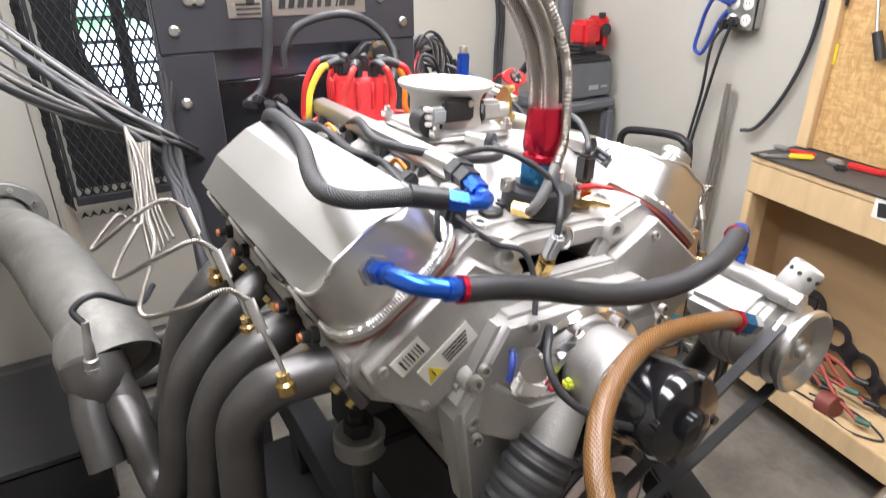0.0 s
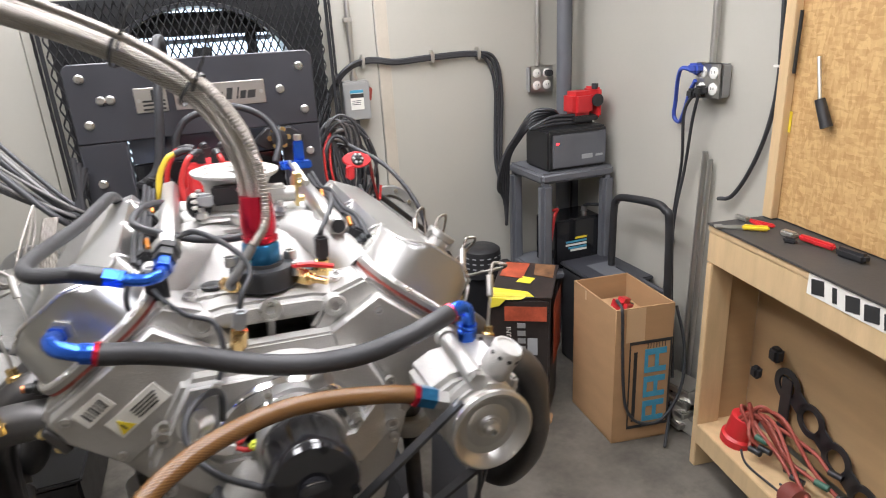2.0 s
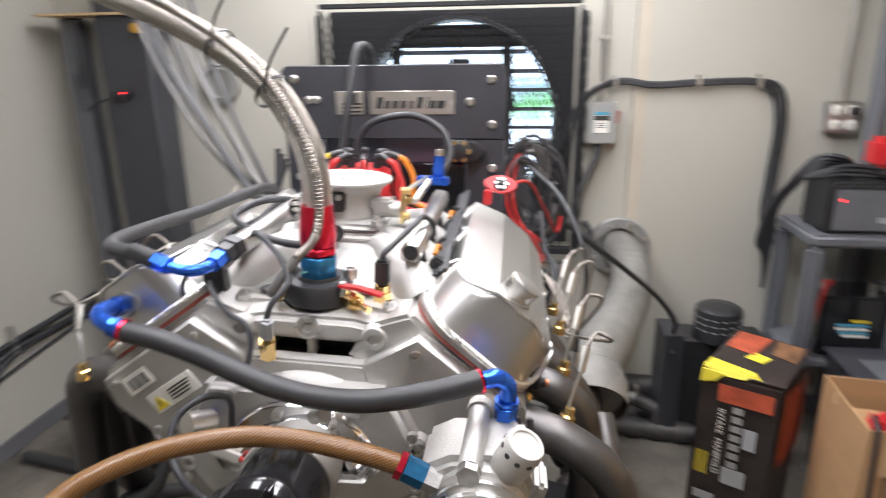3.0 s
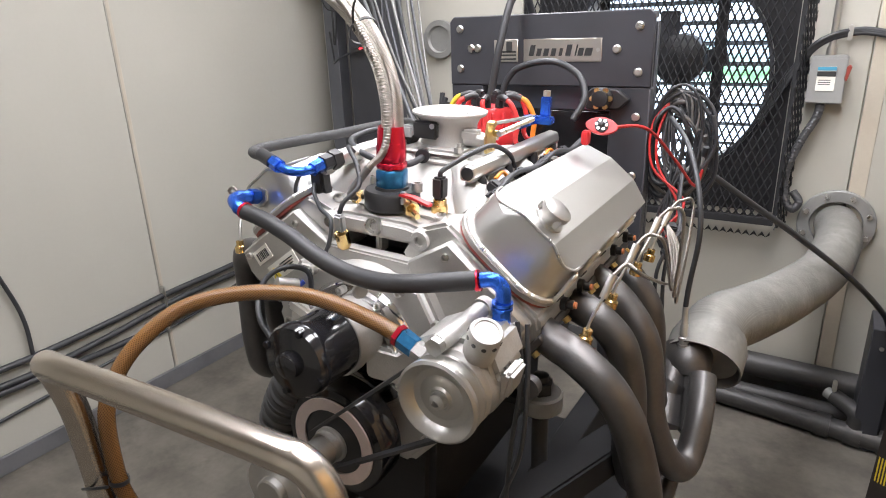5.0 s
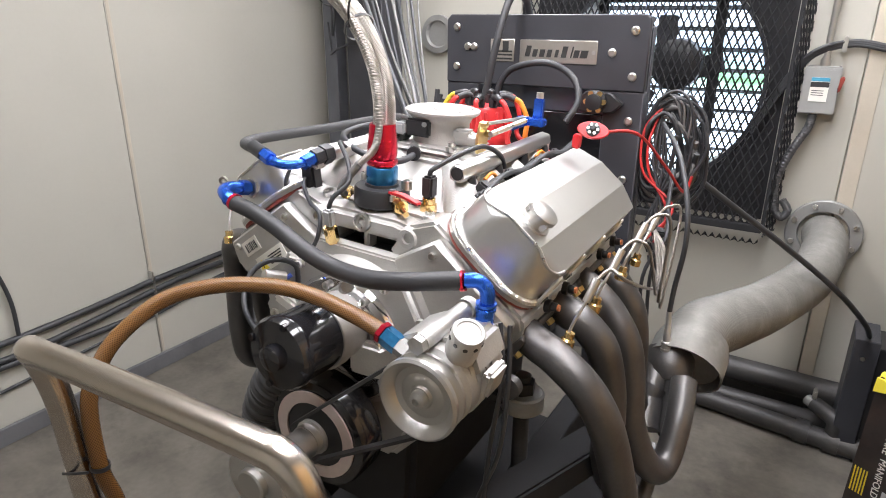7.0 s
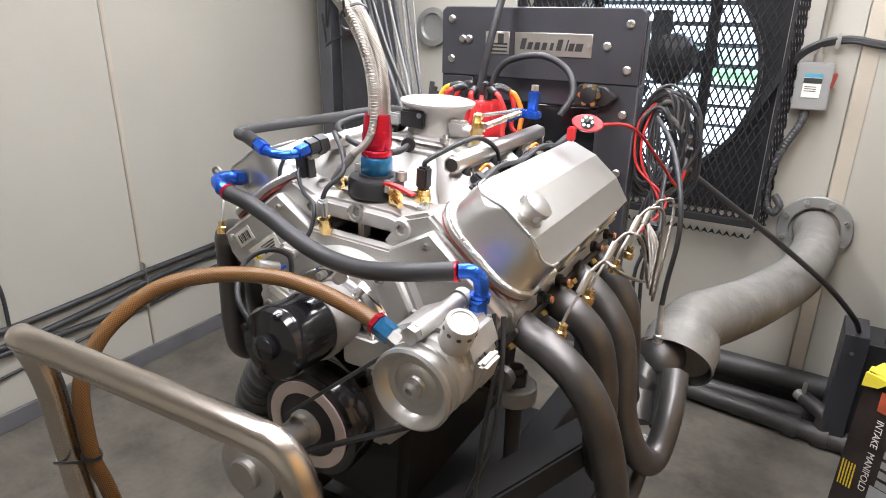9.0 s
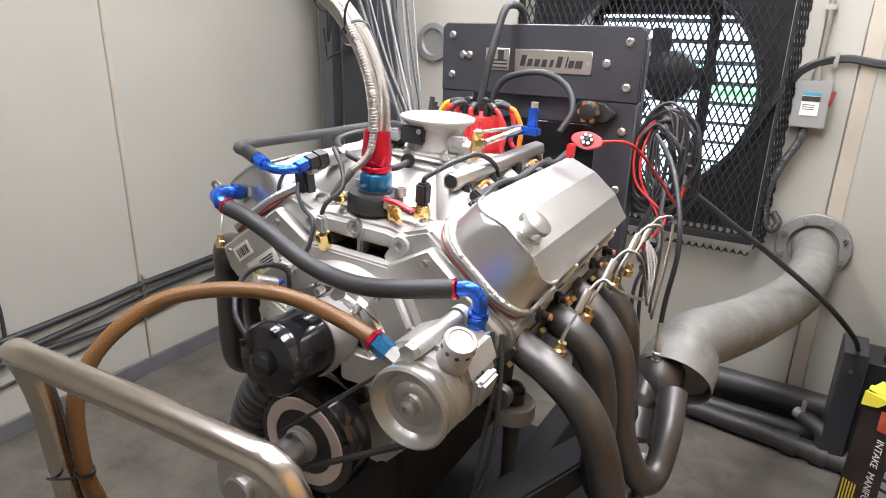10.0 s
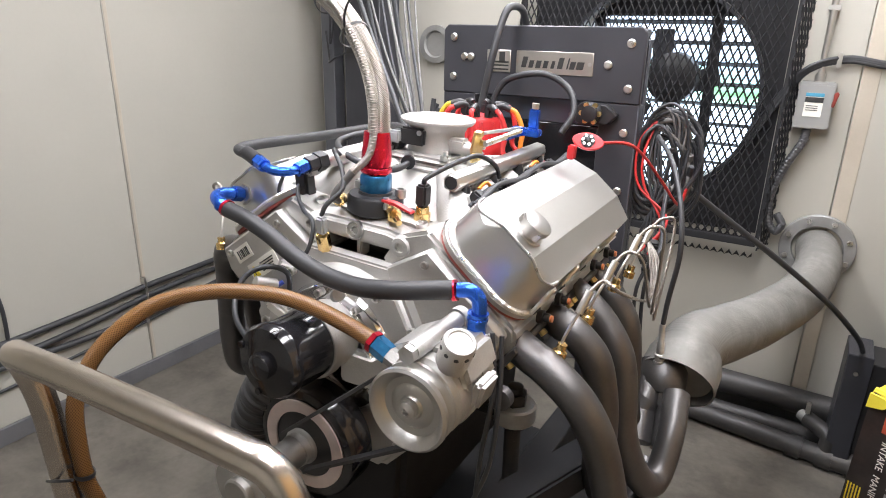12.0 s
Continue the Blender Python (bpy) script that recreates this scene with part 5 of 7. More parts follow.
ep("sensor_lead", hose(((-0.13, 0.06, 0.995), (-0.115, 0.018, 0.975), (-0.09, 0.0, 0.955), (-0.062, -0.012, 0.945), (-0.056, -0.026, 0.915), (-0.065, -0.04, 0.89)), 0.003), CABLE)

# distributor and plug wires
DX, DY, DZ = -0.032, 0.412, 0.930
seat[0] = Matrix.Translation((DX, DY, DZ)) @ Matrix.Scale(1.10, 4) @ Matrix.Translation((-DX, -DY, -DZ))
ds = ep("distributor", made(lathe, (DX, DY, DZ), (0, 0, 1), ((0.024, 0), (0.024, 0.045), (0.040, 0.048), (0.043, 0.054), (0.043, 0.066), (0.038, 0.074), (0.037, 0.104), (0.033, 0.110), (0.028, 0.111)), 32), REDP, None, "red distributor cap with black boots")
for i in range(12):
    a = 2 * math.pi * i / 12
    ep("cap_rib", bbox((DX + 0.038 * math.cos(a), DY + 0.038 * math.sin(a), DZ + 0.088), (0.006, 0.006, 0.034), 0.002, seg=1), REDP, ds)
for i in range(8):
    a = 2 * math.pi * i / 8 + 0.2
    ox, oy = math.cos(a), math.sin(a)
    x, y = DX + 0.027 * ox, DY + 0.027 * oy
    ep("terminal_boot", bbox((x, y, DZ + 0.118), (0.013, 0.013, 0.022), 0.004), BLK, ds)
    ep("boot_arm", hose(((x, y, DZ + 0.126), (x + ox * 0.010, y + oy * 0.010, DZ + 0.128), (x + ox * 0.024, y + oy * 0.024, DZ + 0.124)), 0.0055), BLK, ds)
    s = 1 if ox > 0 else -1
    q = V((x + ox * 0.022, y + oy * 0.022, DZ + 0.125))
    ep("plug_wire", hose((q, q + V((ox * 0.012, oy * 0.008, -0.006)), q + V((ox * 0.020 + 0.006 * s, oy * 0.008, -0.032)), q + V((ox * 0.020 + 0.010 * s, oy * 0.006, -0.07)), V((s * (0.10 + 0.006 * (i % 3)), 0.43, 0.965)), V((s * 0.15, 0.445, 0.90)), V((s * 0.20, 0.43, 0.83))), 0.0042), ((OWIRE if i == 0 else YWIRE) if i in (0, 4) else RWIRE), ds)
seat[0] = Matrix.Identity(4)
ep("coil_wire", hose(((-0.085, 0.58, 1.04), (-0.083, 0.58, 1.07), (-0.055, 0.58, 1.105), (0.018, 0.575, 1.122), (0.075, 0.57, 1.10), (0.098, 0.55, 1.06), (0.085, 0.53, 1.02)), 0.0065), CABLE, ds)
ep("loom_hose", hose(((-0.155, 0.57, 0.985), (-0.125, 0.575, 1.010), (-0.112, 0.58, 1.06), (-0.104, 0.59, 1.14), (-0.098, 0.62, 1.225), (-0.092, 0.645, 1.243), (-0.088, 0.69, 1.235), (-0.085, 0.72, 1.19)), 0.0080), CABLE, ds)
for k in range(4):
    ep("loom_plug", bbox((-0.150 + 0.014 * k, 0.562 - 0.006 * k, 0.988 + 0.008 * (k % 2)), (0.022, 0.018, 0.013), 0.003, rot=(15 * k, 20, 35 * k)), BLK, ds)

# throttle linkage bracket and regulators behind the right bank
lk = ep("linkage_bracket", bbox((0.092, 0.335, 1.048), (0.05, 0.02, 0.012), 0.002), BLUE, None, "blue anodised throttle linkage bracket")
ep("bracket_post", bbox((0.10, 0.345, 1.065), (0.016, 0.012, 0.04), 0.002), BLUE, lk)
ep("bracket_arm", bbox((0.085, 0.30, 1.045), (0.012, 0.07, 0.006), 0.001), BLUE, lk)
ep("return_spring", hose(((0.085, 0.20, 1.045), (0.088, 0.32, 1.05)), 0.004, ripple=0.2, every=0.004), BOLT, lk)
ep("linkage_bolt", made(cyl, (0.10, 0.345, 1.085), (0.10, 0.345, 1.094), 0.006, seg=12), BOLT, lk)
RM = Matrix.Translation((0.195, 0.345, 1.045)) @ Matrix.Rotation(radians(58), 4, "X") @ Matrix.Rotation(radians(8), 4, "Y") @ Matrix.Scale(0.64, 4)


def on_base(bm):
    bm.transform(RM)
    return bm


bm = B()
prism(bm, [(0.040 * math.cos(a) * (0.62 + 0.38 * abs(math.cos(a))), 0.023 * math.sin(a), 0.0) for a in [2 * math.pi * k / 20 for k in range(20)]], (0, 0, 0.008))
bevel(bm, 0.0015, 1)
rp = ep("sensor_base", on_base(bm), REDP, None, "red plastic sensor base with a studded black disc")
ep("sensor_disc", on_base(made(lathe, (0, 0, 0.008), (0, 0, 1), ((0.017, 0), (0.017, 0.004), (0.008, 0.006), (0.004, 0.011)), 24)), BLK, rp)
for k in range(6):
    a = 2 * math.pi * k / 6
    ep("disc_stud", on_base(made(cyl, (0.012 * math.cos(a), 0.012 * math.sin(a), 0.011), (0.012 * math.cos(a), 0.012 * math.sin(a), 0.017), 0.0036, seg=10)), BOLT, rp)
ep("red_terminal", bbox((0.178, 0.322, 1.030), (0.012, 0.014, 0.022), 0.002), REDP, rp)

# filler cap on the right cover, breather elbow on the left, and the hose between
n_r = V((0.61, 0, 0.79))
p = bank(0.072, 0.062, 0.056, 1)
bm = B()
lathe(bm, p, n_r, ((0.021, 0), (0.021, 0.003), (0.0165, 0.004), (0.0165, 0.013), (0.0195, 0.014), (0.0195, 0.021), (0.0175, 0.0225)), 36)
cp = ep("filler_cap", bm, MACH, vcr, "machined oil filler cap")
for a in (0.6, 2.7, 4.8):
    e, f, _ = basis(n_r)
    d = e * math.cos(a) + f * math.sin(a)
    ep("cap_lug", bbox(tuple(p + n_r * 0.012 + d * 0.018), (0.007, 0.007, 0.014), 0.002, rot=(0, 37, 0)), MACH, vcr)
q = V((-0.212, 0.020, 0.946))
bm = B()
hexa(bm, q, q + V((0, -0.016, 0.005)), 0.015)
ep("breather_bung", bm, BOLT, vcl)
bm = B()
hexa(bm, q + V((0, -0.018, 0.006)), q + V((0.0, -0.034, 0.010)), 0.0112)
sweep(bm, [q + V(d) for d in ((0, -0.034, 0.010), (0.0, -0.052, 0.014), (0.008, -0.070, 0.014), (0.026, -0.080, 0.011), (0.040, -0.082, 0.008))], 0.0088, seg=16)
lathe(bm, q + V((0.028, -0.081, 0.0105)), (1, -0.1, -0.2), ((0.0105, 0), (0.0105, 0.012), (0.0098, 0.013)), 16)
ep("breather_elbow", bm, BLUE, None, "blue anodised breather elbow")
bm = B()
lathe(bm, q + V((0.040, -0.082, 0.008)), (1, -0.1, -0.2), ((0.0122, 0), (0.0122, 0.005)), 20)
ep("elbow_collar", bm, RED)
ep("breather_hose", hose((q + V((0.044, -0.083, 0.007)), (-0.130, -0.066, 0.948), (-0.085, -0.070, 0.937), (-0.048, -0.077, 0.927), (-0.012, -0.083, 0.919), (0.03, -0.088, 0.914), (0.08, -0.094, 0.917), (0.127, -0.093, 0.926), (0.165, -0.083, 0.933), (0.191, -0.072, 0.937)), 0.0112, seg=20, n=10), RUB, None, "thick black rubber breather hose")
bm = B()
lathe(bm, (0.190, -0.0705, 0.9355), (0.9, 0.25, 0.25), ((0.0122, 0), (0.0122, 0.005)), 20)
ep("elbow_collar", bm, RED)
bm = B()
sweep(bm, ((0.195, -0.069, 0.937), (0.208, -0.064, 0.938), (0.218, -0.061, 0.930), (0.220, -0.060, 0.915), (0.219, -0.060, 0.900)), 0.0088, seg=16)
ep("pump_elbow", bm, BLUE, None, "blue anodised elbow into the vacuum pump")
bm = B()
hexa(bm, (0.219, -0.060, 0.908), (0.219, -0.060, 0.884), 0.0115)
lathe(bm, (0.219, -0.060, 0.904), (0, 0, 1), ((0.012, 0), (0.012, 0.003), (0.0105, 0.004), (0.012, 0.006), (0.012, 0.009)), 20)
ep("elbow_nut", bm, BLUE)

# vacuum pump
PX, PZ = 0.200, 0.839
vp = ep("vacuum_pump", made(lathe, (PX, -0.068, PZ), (0, -1, 0), ((0.030, 0), (0.044, 0.004), (0.044, 0.036), (0.047, 0.038), (0.047, 0.070), (0.036, 0.078), (0.03, 0.09)), 40), CASTD, None, "cast vacuum pump with a belt pulley")
for i in range(3):
    y = -0.085 - 0.013 * i
    bm = B()
    loft(bm, [ring((PX, yy, PZ), (0, 1, 0), r, 40) for yy, r in ((y, 0.044), (y, 0.049), (y - 0.004, 0.049), (y - 0.004, 0.044), (y, 0.044))], caps=False)
    ep("cooling_fin", bm, CASTD, vp)
bm = B()
prism(bm, [(PX - 0.052, -0.13, PZ + 0.004), (PX - 0.058, -0.13, PZ + 0.034), (PX - 0.030, -0.13, PZ + 0.050), (PX + 0.035, -0.13, PZ + 0.056), (PX + 0.05, -0.13, PZ + 0.02), (PX + 0.03, -0.13, PZ - 0.01)], (0, 0.075, 0))
bevel(bm, 0.007)
ep("pump_housing", bm, CASTD, vp)
ep("mount_ear", bbox((PX + 0.052, -0.10, PZ + 0.008), (0.012, 0.04, 0.034), 0.004, rot=(0, 12, 0)), CASTD, vp)
bm = B()
lathe(bm, (PX + 0.050, -0.035, PZ - 0.036), (0, -1, 0), ((0.014, 0), (0.014, 0.012), (0.009, 0.013)), 24)
ep("slotted_ear", bm, STEEL, vp)
for k in range(2):
    ep("hanging_lead", hose(((0.232 + 0.012 * k, -0.045, 0.885), (0.246 + 0.008 * k, -0.058, 0.82), (0.240 + 0.012 * k, -0.062, 0.72), (0.236 - 0.016 * k, -0.055, 0.58), (0.240 - 0.010 * k, -0.04, 0.34)), 0.003), CABLE, None)
ep("pivot_bar", made(cyl, (PX - 0.006, -0.05, PZ + 0.058), (PX - 0.011, -0.150, PZ + 0.055), 0.0105), CASTD, vp)
bolt_at((PX - 0.011, -0.150, PZ + 0.055), (-0.05, -1, -0.03), 0.0105, 0.009, BOLT, vp, "pivot_bolt", False)
ep("pivot_collar", made(cyl, (PX - 0.006, -0.05, PZ + 0.058), (PX - 0.0065, -0.062, PZ + 0.058), 0.013), CAST, vp)
d = V((0.35, -0.28, 0.9)).normalized()
o = V((PX + 0.021, -0.122, PZ + 0.037))
bm = B()
lathe(bm, o, d, ((0.0175, 0), (0.0175, 0.010), (0.018, 0.011), (0.018, 0.042), (0.0165, 0.0445), (0.0135, 0.0445), (0.0125, 0.043)), 32)
br = ep("breather", bm, CAST, vp, "knurled aluminium breather with vent holes")
e, f, _ = basis(d)
for i in range(10):
    a = 2 * math.pi * i / 10
    c = o + d * 0.035 + (e * math.cos(a) + f * math.sin(a)) * 0.0178
    w = e * math.cos(a) + f * math.sin(a)
    ep("vent_hole", made(cyl, c - w * 0.001, c + w * 0.0008, 0.0026, seg=10), INK, br)
bm = B()
lathe(bm, (PX, -0.148, PZ), (0, -1, 0), ((0.034, 0), (0.0465, 0.001), (0.0465, 0.005), (0.040, 0.009), (0.040, 0.014), (0.0475, 0.018), (0.0475, 0.023), (0.0445, 0.0255), (0.042, 0.0245), (0.034, 0.013), (0.026, 0.012), (0.023, 0.014), (0.014, 0.014), (0.012, 0.017), (0.010, 0.017), (0.009, 0.023), (0.004, 0.026), (0.0035, 0.022)), 48)
ep("pulley", bm, MACH, vp, "machined twin-groove pulley")
# amber drain hose
q = V((0.149, -0.130, 0.868))
ax = V((-0.93, 0.05, 0.36)).normalized()
bm = B()
hexa(bm, q + ax * -0.014, q + ax * 0.0, 0.011)
ep("pump_port", bm, CAST, vp)
bm = B()
hexa(bm, q, q + ax * 0.020, 0.0122)
ep("hose_nut", bm, TEAL, vp, "worn blue hose-end nut")
bm = B()
hexa(bm, q + ax * 0.021, q + ax * 0.027, 0.0128)
ep("socket_collar", bm, RED, vp)
dh = [q + ax * 0.026, V((0.090, -0.128, 0.885)), V((0.030, -0.126, 0.891)), V((-0.026, -0.135, 0.893)), V((-0.092, -0.163, 0.887)), V((-0.142, -0.203, 0.871)), V((-0.164, -0.248, 0.841)), V((-0.174, -0.277, 0.808)), V((-0.178, -0.297, 0.760)), V((-0.174, -0.300, 0.671)), V((-0.172, -0.29, 0.618)), V((-0.17, -0.27, 0.52)), V((-0.15, -0.22, 0.36))]
ep("drain_hose", hose(dh, 0.0098, seg=20, n=10), AMBER, None, "amber reinforced clear drain hose")
bm = B()
loft(bm, [ring(dh[9] + V((0, 0, h)), (0.05, 0.1, 1), r, 24) for h, r in ((0.003, 0.012), (-0.003, 0.012), (-0.003, 0.011), (0.003, 0.011), (0.003, 0.012))], caps=False)
ep("zip_tie", bm, BLK)
ep("zip_tail", hose((dh[9] + V((0.0, -0.015, 0)), dh[9] + V((-0.02, -0.022, -0.006)), dh[9] + V((-0.045, -0.022, -0.018))), 0.002, seg=6), BLK)

# electric water pump
bm = B()
MF = V((-0.02, -1.0, 0.05)).normalized()
MO = V((0.009, -0.106, 0.824))
lathe(bm, MO - MF * 0.052, MF, ((0.036, 0), (0.044, 0.003), (0.0455, 0.012), (0.0455, 0.034), (0.048, 0.036), (0.048, 0.050), (0.0465, 0.052)), 44)
wp = ep("water_pump", bm, CASTD, None, "electric water pump with a gloss black motor")
bm = B()
lathe(bm, MO, MF, ((0.0445, 0), (0.0445, 0.052), (0.0465, 0.053), (0.0465, 0.062), (0.043, 0.068), (0.021, 0.072), (0.016, 0.072), (0.016, 0.080), (0.012, 0.082)), 44)
mo = ep("motor", bm, BLKG, wp, "gloss black electric motor")
for i in range(4):
    a = 2 * math.pi * i / 4 + 0.5
    e, f, _ = basis(MF)
    c = MO + MF * 0.060 + (e * math.cos(a) + f * math.sin(a)) * 0.042
    ep("motor_screw", made(cyl, c, c + MF * 0.011, 0.0045, seg=10), BLKG, mo)
bm = B()
lathe(bm, (RX, -0.012, RZ), (0, -1, 0), ((0.113, 0), (0.111, 0.010), (0.103, 0.019), (0.095, 0.021)), 56)
ep("drive_shroud", bm, CAST, wp, "wide satin casting round the belt-drive ring")
for s in (1, -1):
    bm = B()
    prism(bm, [(s * 0.035, -0.075, 0.812), (s * 0.075, -0.060, 0.804), (s * 0.128, -0.030, 0.842), (s * 0.142, -0.030, 0.828), (s * 0.138, -0.030, 0.775), (s * 0.085, -0.060, 0.755), (s * 0.035, -0.075, 0.762)], (0, 0.018, 0))
    bevel(bm, 0.005, 2)
    ep("pump_arm", bm, CASTD, wp)
    for z in (0.830, 0.785):
        bm = B()
        lathe(bm, (s * 0.128, -0.020, z), (0, -1, 0), ((0.012, 0), (0.0105, 0.011), (0.008, 0.012)), 16)
        ep("bolt_boss", bm, CAST, wp)
        bolt_at((s * 0.128, -0.032, z), (0, -1, 0), 0.0085, 0.009, BOLT, wp)
ep("pump_outlet", made(cyl, (-0.085, -0.062, 0.858), (-0.10, -0.085, 0.866), 0.013), MACH, wp)
ep("pump_outlet", made(cyl, (0.03, -0.075, 0.884), (0.045, -0.088, 0.895), 0.008), CAST, wp)
ep("pump_inlet", made(cyl, (-0.03, -0.06, 0.79), (-0.06, -0.075, 0.75), 0.026), CAST, wp)
ep("inlet_hose", hose(((-0.055, -0.072, 0.755), (-0.095, -0.075, 0.70), (-0.128, -0.070, 0.62), (-0.135, -0.04, 0.50), (-0.10, 0.0, 0.40)), 0.034, ripple=0.05, every=0.016, seg=20), DUCTR, None, "black ribbed suction hose")
ep("motor_lead", hose(((-0.035, -0.15, 0.822), (-0.075, -0.14, 0.842), (-0.098, -0.12, 0.862), (-0.100, -0.10, 0.884), (-0.082, -0.08, 0.896), (-0.065, -0.06, 0.885), (-0.066, -0.055, 0.850)), 0.0036), CABLE, wp)
seat[0] = Matrix.Translation((0.0, -0.012, -0.046))
ep("motor_connector", bbox((-0.078, -0.045, 0.868), (0.05, 0.014, 0.018), 0.004, rot=(0, 28, 10)), WHITE, wp, "white plastic connector")
ep("connector_clip", bbox((-0.036, -0.058, 0.866), (0.016, 0.012, 0.010), 0.003), mat("lime_clip", (0.62, 0.70, 0.08), 0.4), wp)
ep("connector_wire", hose(((-0.10, -0.04, 0.88), (-0.098, -0.04, 0.895), (-0.09, -0.03, 0.905)), 0.0035), BWIRE, wp)
ep("connector_wire", hose(((-0.056, -0.05, 0.862), (-0.046, -0.055, 0.860), (-0.038, -0.058, 0.864)), 0.0028), RWIRE, wp)
seat[0] = Matrix.Identity(4)

# crank damper, crank nose and belt
CZ = 0.664
bm = B()
lathe(bm, (-0.002, -0.055, CZ), (0, -1, 0), ((0.055, 0), (0.082, 0.004), (0.082, 0.040), (0.079, 0.044), (0.068, 0.045)), 56)
dm = ep("crank_damper", bm, BLKG, None, "black crank damper with a pale timing ring")
bm = B()
loft(bm, [ring((-0.002, y, CZ), (0, 1, 0), r, 56) for y, r in ((-0.101, 0.066), (-0.1035, 0.066), (-0.1035, 0.049), (-0.101, 0.049), (-0.101, 0.066))], caps=False)
ep("timing_ring", bm, mat("pale_timing_ring", (0.66, 0.56, 0.53), 0.4, 0.3, var=0.1, scale=30), dm, "pale pink-white degree ring")
ep("damper_face", made(lathe, (-0.002, -0.095, CZ), (0, -1, 0), ((0.049, 0), (0.049, 0.006), (0.03, 0.010), (0.0, 0.011)), 40), BLK, dm)
ep("crank_pulley", made(lathe, (-0.002, -0.105, CZ), (0, -1, 0), ((0.026, 0), (0.026, 0.004), (0.0225, 0.006), (0.0225, 0.016)), 36), CASTD, dm)
ep("crank_nose", made(lathe, (-0.002, -0.12, CZ), (0, -1, 0), ((0.0215, 0), (0.0215, 0.10), (0.019, 0.102)), 32), MACH, dm, "bare machined crank nose adapter")
bm = B()
loft(bm, [ring((-0.002, y, CZ), (0, 1, 0), r, 40) for y, r in ((-0.200, 0.045), (-0.212, 0.045), (-0.212, 0.016), (-0.200, 0.016), (-0.200, 0.045))], caps=False)
ep("crank_disc", bm, CASTD, dm)
yb = -0.153
a0, a1 = V((PX, yb, PZ)), V((-0.002, yb + 0.032, CZ))
dv = (a1 - a0)
dv.y = 0
nv = V((-dv.z, 0, dv.x)).normalized()
for sg in (1, -1):
    bm = B()
    p0, p1 = a0 + nv * 0.042 * sg, a1 + nv * 0.027 * sg
    loft(bm, [[p + nv * sg * h + V((0, w, 0)) for h, w in ((0, -0.006), (0.004, -0.006), (0.004, 0.006), (0, 0.006))] for p in (p0, p1)])
    ep("drive_belt", bm, RUB)


# ---- dyno stand ----
st = thing("dyno_stand", (-0.04, 0.66, 0), "black powder-coated dyno stand with a bolted name panel", "dyno stand")
PY = 0.655
bm = B()
prism(bm, [(-0.267, PY, 1.077), (-0.267, PY, 1.212), (-0.257, PY, 1.222), (0.176, PY, 1.222), (0.185, PY, 1.212), (0.185, PY, 1.077)], (0, 0.012, 0))
bevel(bm, 0.002, 1)
tp = part("top_panel", bm, POWD, st)
part("top_return", slab(-0.262, 0.181, PY + 0.012, PY + 0.045, 1.205, 1.219), POWD, st)
for x0, x1 in ((-0.267, -0.185), (0.105, 0.185)):
    part("side_column", slab(x0, x1, PY + 0.002, PY + 0.03, 0.0, 1.077), POWD, st)
    part("side_plate", slab(x0 if x0 < 0 else x1 - 0.012, x0 + 0.012 if x0 < 0 else x1, PY + 0.031, PY + 0.048, 0.0, 1.20), POWD, st)
part("absorber", bbox((-0.04, PY + 0.16, 0.86), (0.28, 0.2, 0.40), 0.02), POWD, st)
# blue-grey here is a reflection painted into the colour of a dark pane
part("clear_shield", bbox((-0.04, PY + 0.026, 1.052), (0.286, 0.006, 0.05), 0.001, rot=(-6, 0, 0)), mat("blue_reflection_shield", (0.10, 0.115, 0.155), 0.16, 0.6), st, "glossy dark shield with its bluish reflection put into the colour")
part("cross_plate", slab(-0.183, 0.103, PY + 0.02, PY + 0.04, 0.70, 1.026), BLKG, st)
for x, z in ((-0.24, 1.196), (-0.24, 1.112), (0.157, 1.192), (0.159, 1.106), (0.115, 1.150), (-0.212, 1.155), (-0.196, 1.155), (0.16, 1.02), (-0.24, 1.0), (0.16, 0.9)):
    bm = B()
    lathe(bm, (x, PY, z), (0, -1, 0), ((0.0085, 0), (0.0085, 0.003), (0.006, 0.005), (0.003, 0.005)), 16)
    part("panel_bolt", bm, BOLT, st)
part("name_plate", slab(-0.085, 0.085, PY - 0.0025, PY - 0.0005, 1.126, 1.172), mat("brushed_name_plate", (0.60, 0.57, 0.53), 0.35, 0.9), tp, "brushed plate with dark printed name")
part("logo_plate", slab(-0.155, -0.098, PY - 0.0025, PY - 0.0005, 1.126, 1.172), bpy.data.materials["brushed_name_plate"], tp)
for i, (w, h) in enumerate(((0.013, 0.022), (0.012, 0.015), (0.013, 0.015), (0.012, 0.015), (0.009, 0.015), (0.013, 0.022), (0.005, 0.022), (0.013, 0.015), (0.017, 0.015))):
    x, z = -0.066 + 0.0162 * i - (0.006 if i > 6 else 0), 1.138
    bm = B()
    prism(bm, [(x - w / 2, PY - 0.0034, z), (x + w / 2 - 0.002, PY - 0.0034, z), (x + w / 2 + 0.22 * h - 0.002, PY - 0.0034, z + h), (x - w / 2 + 0.22 * h, PY - 0.0034, z + h)], (0, 0.0008, 0))
    part("name_bar", bm, INK, tp)
part("logo_bar", bbox((-0.118, PY - 0.0032, 1.157), (0.014, 0.0008, 0.022), 0.0003), INK, tp)
for z in (1.132, 1.140, 1.147):
    part("logo_stripe", bbox((-0.122, PY - 0.0032, z), (0.04, 0.0008, 0.0035), 0.0003), INK, tp)
for x in (-0.148, 0.078):
    part("plate_rivet", made(cyl, (x, PY - 0.003, 1.149), (x, PY - 0.0045, 1.149), 0.004, seg=12), BOLT, tp)
bm = B()
